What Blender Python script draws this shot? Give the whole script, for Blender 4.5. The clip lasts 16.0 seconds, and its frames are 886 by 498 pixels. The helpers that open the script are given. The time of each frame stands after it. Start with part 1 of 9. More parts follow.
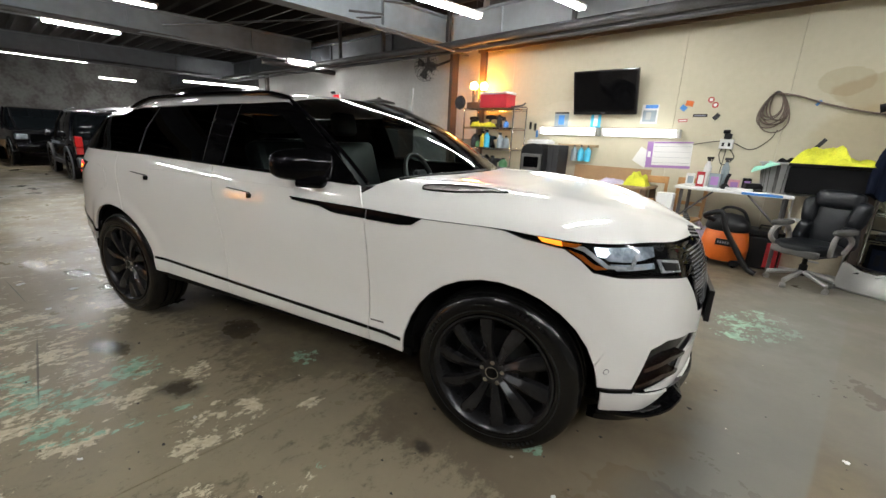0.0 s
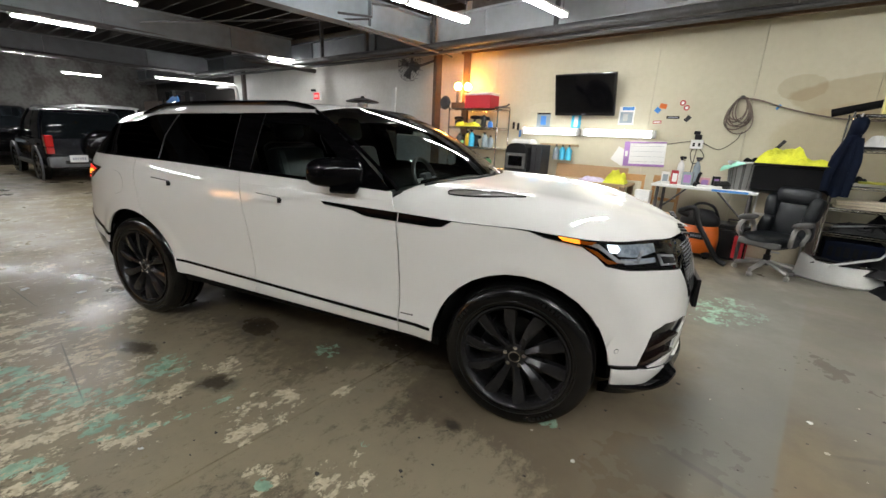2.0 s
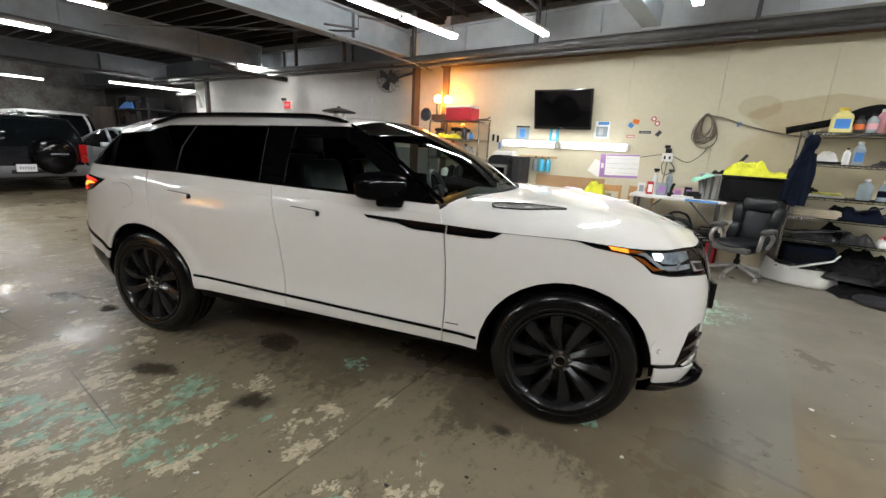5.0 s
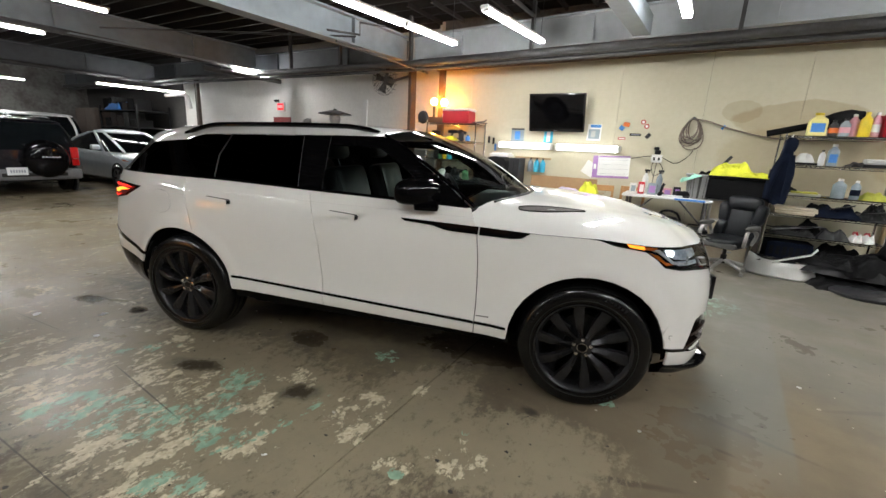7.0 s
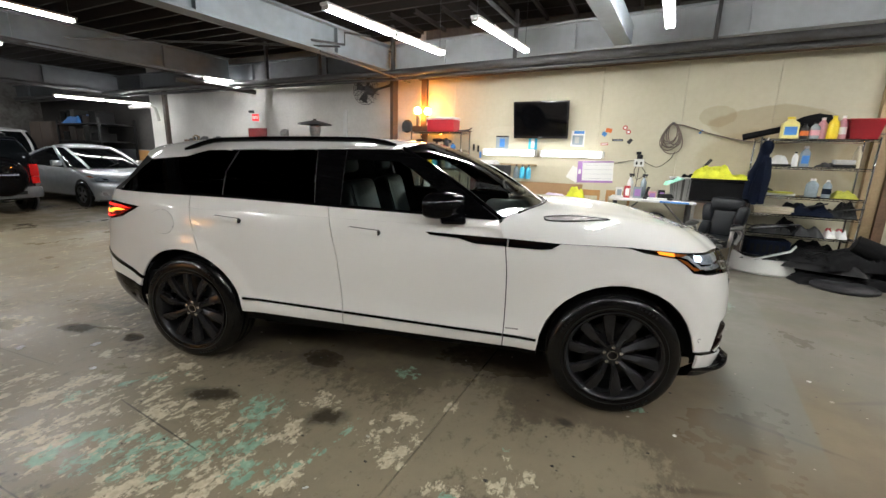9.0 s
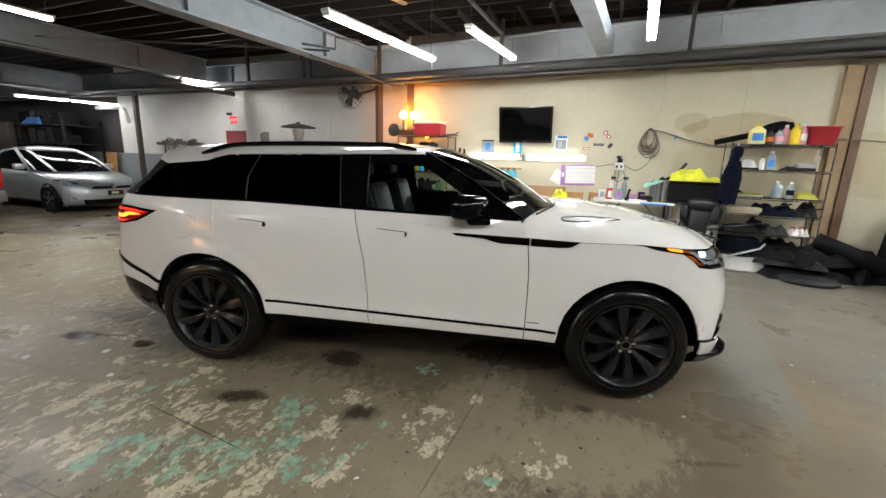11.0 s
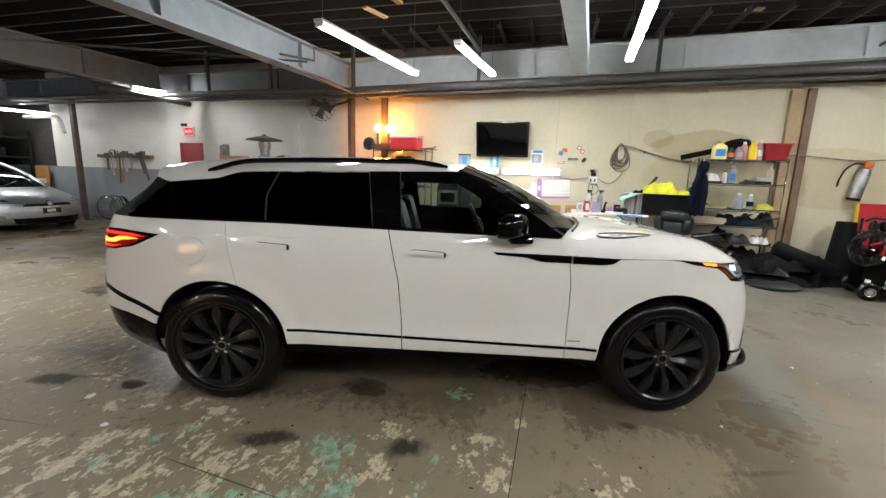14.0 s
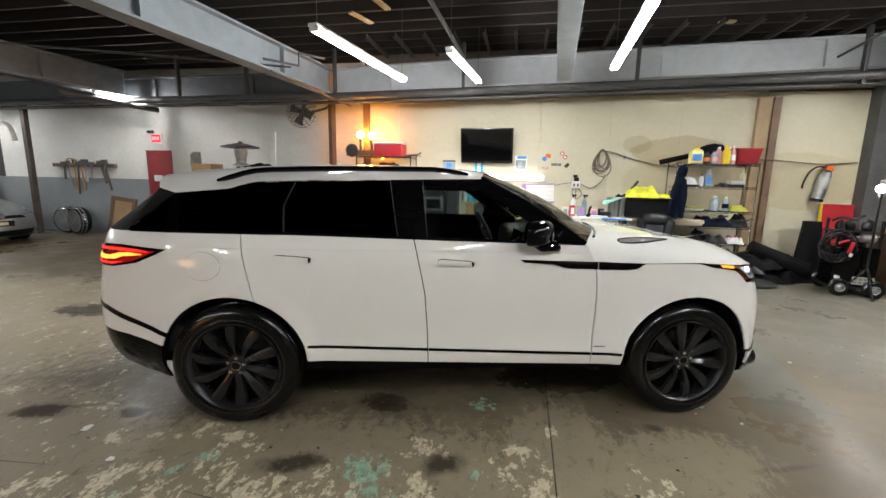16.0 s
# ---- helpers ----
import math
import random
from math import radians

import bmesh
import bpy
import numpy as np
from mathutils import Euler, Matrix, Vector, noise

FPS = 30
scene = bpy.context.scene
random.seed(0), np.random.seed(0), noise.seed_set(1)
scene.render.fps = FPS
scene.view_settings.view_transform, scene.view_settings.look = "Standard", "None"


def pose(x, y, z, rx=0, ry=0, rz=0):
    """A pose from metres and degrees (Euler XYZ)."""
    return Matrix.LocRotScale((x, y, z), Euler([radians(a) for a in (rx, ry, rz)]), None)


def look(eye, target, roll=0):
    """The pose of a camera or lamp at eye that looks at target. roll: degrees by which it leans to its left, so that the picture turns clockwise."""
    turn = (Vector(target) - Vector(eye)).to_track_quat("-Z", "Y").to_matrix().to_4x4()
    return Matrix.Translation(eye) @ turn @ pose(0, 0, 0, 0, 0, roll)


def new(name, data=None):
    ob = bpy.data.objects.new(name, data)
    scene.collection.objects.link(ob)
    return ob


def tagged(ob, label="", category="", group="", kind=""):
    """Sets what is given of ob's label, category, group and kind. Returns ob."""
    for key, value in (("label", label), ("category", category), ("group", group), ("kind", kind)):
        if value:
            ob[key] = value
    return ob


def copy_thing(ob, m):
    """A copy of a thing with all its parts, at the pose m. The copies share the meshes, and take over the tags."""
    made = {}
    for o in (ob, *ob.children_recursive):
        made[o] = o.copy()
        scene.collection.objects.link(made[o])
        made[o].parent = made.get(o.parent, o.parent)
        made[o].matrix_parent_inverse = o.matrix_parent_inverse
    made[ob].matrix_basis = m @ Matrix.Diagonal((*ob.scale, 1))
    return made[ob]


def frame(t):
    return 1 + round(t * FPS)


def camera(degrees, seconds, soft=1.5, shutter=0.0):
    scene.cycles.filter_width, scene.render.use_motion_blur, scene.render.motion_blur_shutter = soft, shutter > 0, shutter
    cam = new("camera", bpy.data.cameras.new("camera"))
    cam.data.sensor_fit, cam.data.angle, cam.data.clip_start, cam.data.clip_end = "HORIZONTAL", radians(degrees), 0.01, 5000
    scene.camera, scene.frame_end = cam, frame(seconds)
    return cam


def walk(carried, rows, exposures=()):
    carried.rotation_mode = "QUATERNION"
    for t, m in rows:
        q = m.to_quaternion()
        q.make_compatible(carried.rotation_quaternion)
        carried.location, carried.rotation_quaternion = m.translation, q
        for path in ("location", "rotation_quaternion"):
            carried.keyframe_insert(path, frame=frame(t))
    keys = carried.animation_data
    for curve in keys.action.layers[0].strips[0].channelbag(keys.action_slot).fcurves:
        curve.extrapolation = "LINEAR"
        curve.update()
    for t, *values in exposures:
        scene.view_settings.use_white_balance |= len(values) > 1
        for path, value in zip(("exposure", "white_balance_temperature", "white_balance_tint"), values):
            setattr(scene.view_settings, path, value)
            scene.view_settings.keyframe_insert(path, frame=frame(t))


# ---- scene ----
cam = camera(94.2, 16.0)
PATH = [
    (0, (0.173, 0.108, 1.385), (-1.101, 1.559, 0.867), 2.6),
    (0.5, (0.147, 0.084, 1.378), (-1.087, 1.558, 0.826), 2.7),
    (1, (0.132, -0.02, 1.403), (-1.097, 1.473, 0.891), 2.6),
    (1.5, (0.108, -0.132, 1.423), (-1.077, 1.38, 0.87), 2.7),
    (2, (0.11, -0.215, 1.446), (-1.066, 1.312, 0.914), 2.6),
    (2.5, (0.106, -0.279, 1.456), (-1.047, 1.267, 0.928), 2.7),
    (3, (0.083, -0.343, 1.453), (-1.055, 1.218, 0.938), 2.8),
    (3.5, (0.042, -0.368, 1.455), (-1.078, 1.211, 0.952), 2.7),
    (4, (-0.06, -0.391, 1.442), (-1.152, 1.214, 0.961), 2.8),
    (6.5, (-0.337, -0.814, 1.488), (-1.298, 0.869, 0.998), 3.3),
    (7, (-0.355, -0.862, 1.496), (-1.317, 0.824, 1.015), 2.9),
    (7.5, (-0.386, -0.881, 1.497), (-1.331, 0.817, 1.022), 2.4),
    (8, (-0.488, -0.91, 1.491), (-1.419, 0.801, 1.037), 1.9),
    (8.5, (-0.612, -0.948, 1.505), (-1.495, 0.789, 1.056), 1.8),
    (9, (-0.663, -0.976, 1.516), (-1.514, 0.778, 1.071), 1.7),
    (11.5, (-0.968, -1.252, 1.518), (-1.666, 0.574, 1.097), 1.6),
    (12, (-1.032, -1.234, 1.512), (-1.7, 0.606, 1.1), 1.3),
    (12.5, (-1.17, -1.218, 1.517), (-1.797, 0.638, 1.116), 1.3),
    (13, (-1.252, -1.212, 1.527), (-1.844, 0.659, 1.138), 1.5),
    (13.5, (-1.335, -1.24, 1.523), (-1.901, 0.641, 1.145), 1.6),
    (14, (-1.462, -1.307, 1.535), (-1.978, 0.591, 1.17), 1.7),
    (14.5, (-1.555, -1.375, 1.539), (-2.034, 0.534, 1.179), 1.5),
    (15, (-1.613, -1.41, 1.531), (-2.064, 0.505, 1.174), 1.1),
    (15.5, (-1.683, -1.385, 1.526), (-2.094, 0.541, 1.177), 1.0),
    (16, (-1.815, -1.336, 1.54), (-2.188, 0.6, 1.205), 1.1),
]
# the phone brightens its picture a little as the lit bench leaves the middle of the view
EXPOSURES = [(0.0, -0.10), (4.0, -0.09), (9.0, 0.0), (13.0, 0.07), (16.0, 0.14)]
walk(cam, [(t, look(eye, target, roll)) for t, eye, target, roll in PATH], EXPOSURES)

# ---- world, exposure ----
scene.view_settings.exposure = 0.0
world = bpy.data.worlds.new("world")
world.use_nodes = True
world.node_tree.nodes["Background"].inputs[0].default_value = (0.02, 0.022, 0.026, 1)
world.node_tree.nodes["Background"].inputs[1].default_value = 0.3
scene.world = world

TUBE = 150.0      # ceiling tubes
WALL_TUBE = 7.5  # lamps over the work bench


# ---- materials ----
def material(name, c1, c2=None, rough=0.5, metal=0.0, scale=6.0, bump=0.0, fine=60.0, coat=0.0, spec=0.5, contrast=0.5, rvar=0.12, spread=0.0):
    """A surface whose colour drifts between c1 and c2 at a coarse and a fine scale, with gloss variation and relief."""
    m = bpy.data.materials.new(name)
    m.use_nodes = True
    nt = m.node_tree
    b = nt.nodes["Principled BSDF"]
    b.inputs["Metallic"].default_value = metal
    b.inputs["Coat Weight"].default_value = coat
    b.inputs["Coat Roughness"].default_value = 0.03
    b.inputs["Specular IOR Level"].default_value = spec
    c2 = c2 or tuple(v * 0.8 for v in c1)
    tc = nt.nodes.new("ShaderNodeTexCoord")
    n1 = nt.nodes.new("ShaderNodeTexNoise")
    n1.inputs["Scale"].default_value = scale
    n1.inputs["Detail"].default_value = 6
    n2 = nt.nodes.new("ShaderNodeTexNoise")
    n2.inputs["Scale"].default_value = fine
    n2.inputs["Detail"].default_value = 4
    for n in (n1, n2):
        nt.links.new(tc.outputs["Object"], n.inputs["Vector"])
    add = nt.nodes.new("ShaderNodeMath")
    add.operation = "MULTIPLY_ADD"
    add.inputs[1].default_value = 0.65
    half = nt.nodes.new("ShaderNodeMath")
    half.operation = "MULTIPLY"
    half.inputs[1].default_value = 0.35
    nt.links.new(n2.outputs["Fac"], half.inputs[0])
    nt.links.new(n1.outputs["Fac"], add.inputs[0])
    nt.links.new(half.outputs[0], add.inputs[2])
    ramp = nt.nodes.new("ShaderNodeValToRGB")
    ramp.color_ramp.elements[0].position = 0.5 - 0.5 * (1 - contrast) * 0.5
    ramp.color_ramp.elements[1].position = 0.5 + 0.5 * (1 - contrast) * 0.5
    ramp.color_ramp.elements[0].color = (*c2, 1)
    ramp.color_ramp.elements[1].color = (*c1, 1)
    nt.links.new(add.outputs[0], ramp.inputs[0])
    last = ramp.outputs[0]
    if spread:
        info = nt.nodes.new("ShaderNodeObjectInfo")
        hsv = nt.nodes.new("ShaderNodeHueSaturation")
        mp = nt.nodes.new("ShaderNodeMapRange")
        mp.inputs["To Min"].default_value, mp.inputs["To Max"].default_value = 1 - spread, 1 + spread
        nt.links.new(info.outputs["Random"], mp.inputs[0])
        nt.links.new(mp.outputs[0], hsv.inputs["Value"])
        nt.links.new(last, hsv.inputs["Color"])
        last = hsv.outputs[0]
    nt.links.new(last, b.inputs["Base Color"])
    mr = nt.nodes.new("ShaderNodeMapRange")
    mr.inputs["To Min"].default_value = max(0.02, rough - rvar * rough)
    mr.inputs["To Max"].default_value = min(1, rough + rvar * rough)
    nt.links.new(n1.outputs["Fac"], mr.inputs[0])
    nt.links.new(mr.outputs[0], b.inputs["Roughness"])
    if bump:
        bp = nt.nodes.new("ShaderNodeBump")
        bp.inputs["Strength"].default_value = bump
        bp.inputs["Distance"].default_value = 0.004
        nt.links.new(n2.outputs["Fac"], bp.inputs["Height"])
        nt.links.new(bp.outputs[0], b.inputs["Normal"])
    return m


def glow(name, color, strength, base=(0.8, 0.8, 0.8)):
    m = bpy.data.materials.new(name)
    m.use_nodes = True
    b = m.node_tree.nodes["Principled BSDF"]
    b.inputs["Base Color"].default_value = (*base, 1)
    b.inputs["Emission Color"].default_value = (*color, 1)
    b.inputs["Emission Strength"].default_value = strength
    return m


def glass(name, color, rough=0.0, ior=1.45):
    """Thin glazing: a clear sheet that dims what is behind it, with mirror gloss on top."""
    m = bpy.data.materials.new(name)
    m.use_nodes = True
    nt = m.node_tree
    nt.nodes.remove(nt.nodes["Principled BSDF"])
    out = nt.nodes["Material Output"]
    tr = nt.nodes.new("ShaderNodeBsdfTransparent")
    tr.inputs[0].default_value = (*color, 1)
    gl = nt.nodes.new("ShaderNodeBsdfGlossy")
    gl.inputs["Roughness"].default_value = rough
    fr = nt.nodes.new("ShaderNodeFresnel")
    fr.inputs[0].default_value = ior
    mix = nt.nodes.new("ShaderNodeMixShader")
    nt.links.new(fr.outputs[0], mix.inputs[0])
    nt.links.new(tr.outputs[0], mix.inputs[1])
    nt.links.new(gl.outputs[0], mix.inputs[2])
    nt.links.new(mix.outputs[0], out.inputs[0])
    return m


M = {}
M["white_paint"] = material("white_car_paint", (0.765, 0.752, 0.722), (0.75, 0.737, 0.708), 0.5, coat=1.0, scale=1.5, fine=9, spec=0.04)
M["gloss_black"] = material("gloss_black", (0.003, 0.003, 0.0034), (0.002, 0.002, 0.0024), 0.05, scale=3, spec=0.16)
M["satin_black"] = material("satin_black_plastic", (0.009, 0.009, 0.0095), (0.005, 0.005, 0.0055), 0.42, bump=0.1, fine=200, spec=0.2)
M["void_black"] = material("underbody_black", (0.006, 0.006, 0.006), (0.003, 0.003, 0.003), 0.9, spec=0.15)
M["rubber"] = material("tyre_rubber", (0.006, 0.006, 0.006), (0.004, 0.004, 0.004), 0.22, bump=0.06, scale=12, fine=150, spec=0.30)
M["rim"] = material("dark_grey_alloy", (0.028, 0.028, 0.030), (0.016, 0.016, 0.017), 0.24, metal=0.45, scale=8, spec=0.4)
M["chrome"] = material("chrome", (0.75, 0.75, 0.76), (0.65, 0.65, 0.66), 0.12, metal=1.0, scale=10)
M["steel"] = material("brushed_steel", (0.42, 0.42, 0.43), (0.30, 0.30, 0.31), 0.35, metal=1.0, scale=14, bump=0.1)
M["bronze"] = material("bronze_trim", (0.060, 0.032, 0.024), (0.036, 0.020, 0.015), 0.16, metal=0.8)
M["vent_gloss"] = material("grey_bronze_gloss", (0.085, 0.070, 0.064), (0.06, 0.048, 0.044), 0.42, metal=0.4)
M["glass_clear"] = glass("clear_glass", (0.62, 0.69, 0.665), ior=1.36)
M["lamp_cover"] = glass("lamp_cover", (0.92, 0.93, 0.94), ior=1.45)
M["glass_dark"] = glass("privacy_glass", (0.006, 0.006, 0.007), ior=1.20)
M["dark_glazing"] = material("dark_car_glass", (0.004, 0.005, 0.006), (0.003, 0.004, 0.0045), 0.05, spec=0.06)
M["leather"] = material("black_leather", (0.010, 0.011, 0.013), (0.006, 0.007, 0.008), 0.36, bump=0.3, fine=120)
M["leather_light"] = material("grey_leather", (0.020, 0.024, 0.027), (0.013, 0.017, 0.020), 0.5, bump=0.2)
M["amber"] = glow("amber_indicator", (1.0, 0.28, 0.02), 2.4, (0.5, 0.15, 0.01))
M["amber_lens"] = material("amber_lens", (0.55, 0.13, 0.01), (0.42, 0.10, 0.01), 0.12, coat=0.8)
M["red_lens"] = material("red_lens", (0.42, 0.012, 0.012), (0.30, 0.008, 0.008), 0.10, coat=1.0)
M["red_glow"] = glow("tail_light_glow", (1.0, 0.02, 0.01), 1.6, (0.4, 0.01, 0.01))
M["orange_glow"] = glow("tail_light_core", (1.0, 0.30, 0.03), 3.0, (0.4, 0.05, 0.01))
M["head_glow"] = glow("headlamp_led", (0.80, 0.91, 1.0), 5.0)
M["lamp_inner"] = material("headlamp_reflector", (0.62, 0.68, 0.75), (0.22, 0.26, 0.31), 0.30, metal=0.6, scale=14)
M["lamp_bezel"] = material("silver_lamp_bezel", (0.62, 0.64, 0.66), (0.50, 0.52, 0.54), 0.28, metal=0.35, scale=20)


# ---- mesh helpers ----
def link(name, bm, mat, parent=None, label="", smooth=False, bevel=0.0):
    me = bpy.data.meshes.new(name)
    bmesh.ops.recalc_face_normals(bm, faces=bm.faces)
    if bevel:
        bmesh.ops.bevel(bm, geom=bm.edges[:], offset=bevel, segments=2, profile=0.5, affect="EDGES", clamp_overlap=True)
    if smooth:
        for f in bm.faces:
            f.smooth = True
        for e in bm.edges:
            if len(e.link_faces) == 2 and e.calc_face_angle(0) > 0.7:
                e.smooth = False
    bm.to_mesh(me)
    bm.free()
    me.materials.append(M[mat] if isinstance(mat, str) else mat)
    ob = new(name, me)
    if parent is not None:
        ob.parent = parent
    if label:
        ob["label"] = label
    return ob


def part(name, bm, mat, parent, label="", smooth=False, bevel=0.0):
    return link(name, bm, mat, parent, label, smooth, bevel)


def thing(name, m, label, category, group="", kind=""):
    ob = new(name)
    ob.matrix_basis = m
    return tagged(ob, label, category, group, kind)


def box(x0, y0, z0, x1, y1, z1, bm=None):
    bm = bm or bmesh.new()
    v = [bm.verts.new((x, y, z)) for x in (x0, x1) for y in (y0, y1) for z in (z0, z1)]
    for q in ((0, 1, 3, 2), (4, 6, 7, 5), (0, 4, 5, 1), (2, 3, 7, 6), (0, 2, 6, 4), (1, 5, 7, 3)):
        bm.faces.new([v[i] for i in q])
    return bm


def turn_bm(bm, m, verts=None):
    bmesh.ops.transform(bm, matrix=m, verts=verts or bm.verts)
    return bm


def lathe(profile, n=32, bm=None, axis="z", caps=True):
    """Turn (radius, height) pairs about an axis."""
    bm = bm or bmesh.new()
    rings = []
    for r, h in profile:
        ring = []
        for i in range(n):
            a = 2 * math.pi * i / n
            p = (r * math.cos(a), r * math.sin(a), h)
            if axis == "y":
                p = (p[0], p[2], p[1])
            elif axis == "x":
                p = (p[2], p[0], p[1])
            ring.append(bm.verts.new(p))
        rings.append(ring)
    for a, b in zip(rings, rings[1:]):
        for i in range(n):
            bm.faces.new((a[i], a[(i + 1) % n], b[(i + 1) % n], b[i]))
    if caps:
        for ring in (rings[0], rings[-1]):
            bm.faces.new(ring)
    return bm


def tube(points, r, n=8, bm=None, closed=False):
    """A round bar along points."""
    bm = bm or bmesh.new()
    pts = [Vector(p) for p in points]
    rings, up = [], None
    for i, p in enumerate(pts):
        a = pts[i - 1] if i or closed else p
        b = pts[(i + 1) % len(pts)] if i + 1 < len(pts) or closed else p
        d = (b - a).normalized()
        if up is None:
            up = Vector((0, 0, 1)) if abs(d.z) < 0.9 else Vector((1, 0, 0))
        side = d.cross(up).normalized()
        up = side.cross(d).normalized()
        rings.append([bm.verts.new(p + r * (math.cos(t) * side + math.sin(t) * up)) for t in (2 * math.pi * k / n for k in range(n))])
    pairs = list(zip(rings, rings[1:])) + ([(rings[-1], rings[0])] if closed else [])
    for a, b in pairs:
        for k in range(n):
            bm.faces.new((a[k], a[(k + 1) % n], b[(k + 1) % n], b[k]))
    if not closed:
        bm.faces.new(rings[0])
        bm.faces.new(rings[-1])
    return bm


def spline(pts, n=8):
    """Catmull-Rom through points of any dimension."""
    P = [np.array(p, float) for p in pts]
    P = [2 * P[0] - P[1]] + P + [2 * P[-1] - P[-2]]
    out = []
    for i in range(1, len(P) - 2):
        for k in range(n):
            t = k / n
            a, b, c, d = P[i - 1:i + 3]
            out.append(0.5 * (2 * b + (c - a) * t + (2 * a - 5 * b + 4 * c - d) * t * t + (3 * b - a - 3 * c + d) * t ** 3))
    out.append(P[-2])
    return out


# ---- room materials ----
def floor_material():
    m = bpy.data.materials.new("worn_painted_concrete")
    m.use_nodes = True
    nt = m.node_tree
    N, L = nt.nodes.new, nt.links.new
    b = nt.nodes["Principled BSDF"]
    geo = N("ShaderNodeNewGeometry")

    def noise_at(scale, detail=6, rough=0.55, off=0.0):
        n = N("ShaderNodeTexNoise")
        n.inputs["Scale"].default_value, n.inputs["Detail"].default_value, n.inputs["Roughness"].default_value = scale, detail, rough
        if off:
            mp = N("ShaderNodeMapping")
            mp.inputs["Location"].default_value = (off, off * 0.7, 0)
            L(geo.outputs["Position"], mp.inputs[0])
            L(mp.outputs[0], n.inputs["Vector"])
        else:
            L(geo.outputs["Position"], n.inputs["Vector"])
        return n.outputs["Fac"]

    def op(kind, a, c):
        n = N("ShaderNodeMath")
        n.operation = kind
        for i, v in enumerate((a, c)):
            if isinstance(v, (int, float)):
                n.inputs[i].default_value = v
            else:
                L(v, n.inputs[i])
        return n.outputs[0]

    def step(v, lo, hi):
        n = N("ShaderNodeMapRange")
        n.interpolation_type = "SMOOTHSTEP"
        n.inputs["From Min"].default_value, n.inputs["From Max"].default_value = lo, hi
        L(v, n.inputs[0])
        return n.outputs[0]

    def blob(x, y, rx, ry, turn=0.0):
        mp = N("ShaderNodeMapping")
        mp.vector_type = "TEXTURE"
        mp.inputs["Location"].default_value = (x, y, 0)
        mp.inputs["Rotation"].default_value = (0, 0, radians(turn))
        mp.inputs["Scale"].default_value = (rx, ry, 1)
        L(geo.outputs["Position"], mp.inputs[0])
        ln = N("ShaderNodeVectorMath")
        ln.operation = "LENGTH"
        L(mp.outputs[0], ln.inputs[0])
        return op("SUBTRACT", 1.0, ln.outputs["Value"])

    def union(blobs):
        out = blob(*blobs[0])
        for q in blobs[1:]:
            out = op("MAXIMUM", out, blob(*q))
        return op("MAXIMUM", out, -0.6)

    def mix(fac, a, c):
        n = N("ShaderNodeMix")
        n.data_type = "RGBA"
        L(fac, n.inputs[0])
        for i, v in ((6, a), (7, c)):
            if isinstance(v, tuple):
                n.inputs[i].default_value = (*v, 1)
            else:
                L(v, n.inputs[i])
        return n.outputs[2]

    def scraped_soft(scale):
        return noise_at(scale, 9, 0.7, 21.7)

    base = mix(step(noise_at(0.55, 5), 0.35, 0.68), (0.060, 0.051, 0.039), (0.100, 0.086, 0.066))
    base = mix(op("MULTIPLY", step(noise_at(7, 8, 0.65), 0.42, 0.72), 0.55), base, (0.142, 0.122, 0.087))
    base = mix(op("MULTIPLY", step(noise_at(2.2, 8, 0.7, 3.1), 0.42, 0.80), 0.35), base, (0.072, 0.060, 0.051))
    base = mix(op("MULTIPLY", step(noise_at(2.6, 9, 0.68, 11.3), 0.40, 0.62), 0.60), base, (0.162, 0.138, 0.095))
    base = mix(op("MULTIPLY", step(noise_at(1.7, 9, 0.66, 15.9), 0.50, 0.68), 0.50), base, (0.052, 0.040, 0.030))
    pale = step(op("ADD", union([(-8.0, 0.8, 4.2, 2.8, 0)]), op("MULTIPLY", scraped_soft(1.6), 0.9)), 0.35, 0.95)
    base = mix(op("MULTIPLY", pale, 0.16), base, (0.235, 0.210, 0.170))
    # smooth tan zone towards the right front
    tan_zone = step(op("ADD", union([(0.4, 1.3, 2.3, 2.0, 0)]), op("MULTIPLY", op("SUBTRACT", noise_at(0.9, 6, 0.6, 4.4), 0.5), 1.2)), 0.0, 0.75)
    base = mix(op("MULTIPLY", tan_zone, 0.85), base, mix(step(noise_at(1.3, 7, 0.6, 8.8), 0.35, 0.65), (0.122, 0.101, 0.077), (0.160, 0.134, 0.101)))
    # floor darker and browner towards the left front
    dark_zone = step(op("ADD", union([(-4.6, -0.1, 2.4, 1.5, 0)]), op("MULTIPLY", op("SUBTRACT", noise_at(1.9, 8, 0.65, 9.2), 0.5), 1.6)), 0.0, 0.5)
    base = mix(op("MULTIPLY", dark_zone, 0.50), base, (0.050, 0.042, 0.033))
    smudge = op("ADD", union([(0.20, 1.77, 0.34, 0.025, -15), (0.06, 1.53, 0.06, 0.02, -10), (-0.91, 1.27, 0.05, 0.035, 0), (-0.35, 1.02, 0.30, 0.03, 20), (0.9, 2.5, 0.4, 0.03, 30)]), op("MULTIPLY", noise_at(11, 8, 0.7, 1.9), 0.9))
    base = mix(op("MULTIPLY", step(smudge, 0.40, 1.1), 0.60), base, (0.045, 0.037, 0.030))
    # worn grey-cream coat left in flakes, scraped along one direction
    def scraped(scale, off, rough=0.72):
        mp = N("ShaderNodeMapping")
        mp.inputs["Location"].default_value = (off, off * 0.7, 0)
        mp.inputs["Scale"].default_value = (1.18, 0.72, 1)
        L(geo.outputs["Position"], mp.inputs[0])
        n = N("ShaderNodeTexNoise")
        n.inputs["Scale"].default_value, n.inputs["Detail"].default_value, n.inputs["Roughness"].default_value = scale, 13, rough
        L(mp.outputs[0], n.inputs["Vector"])
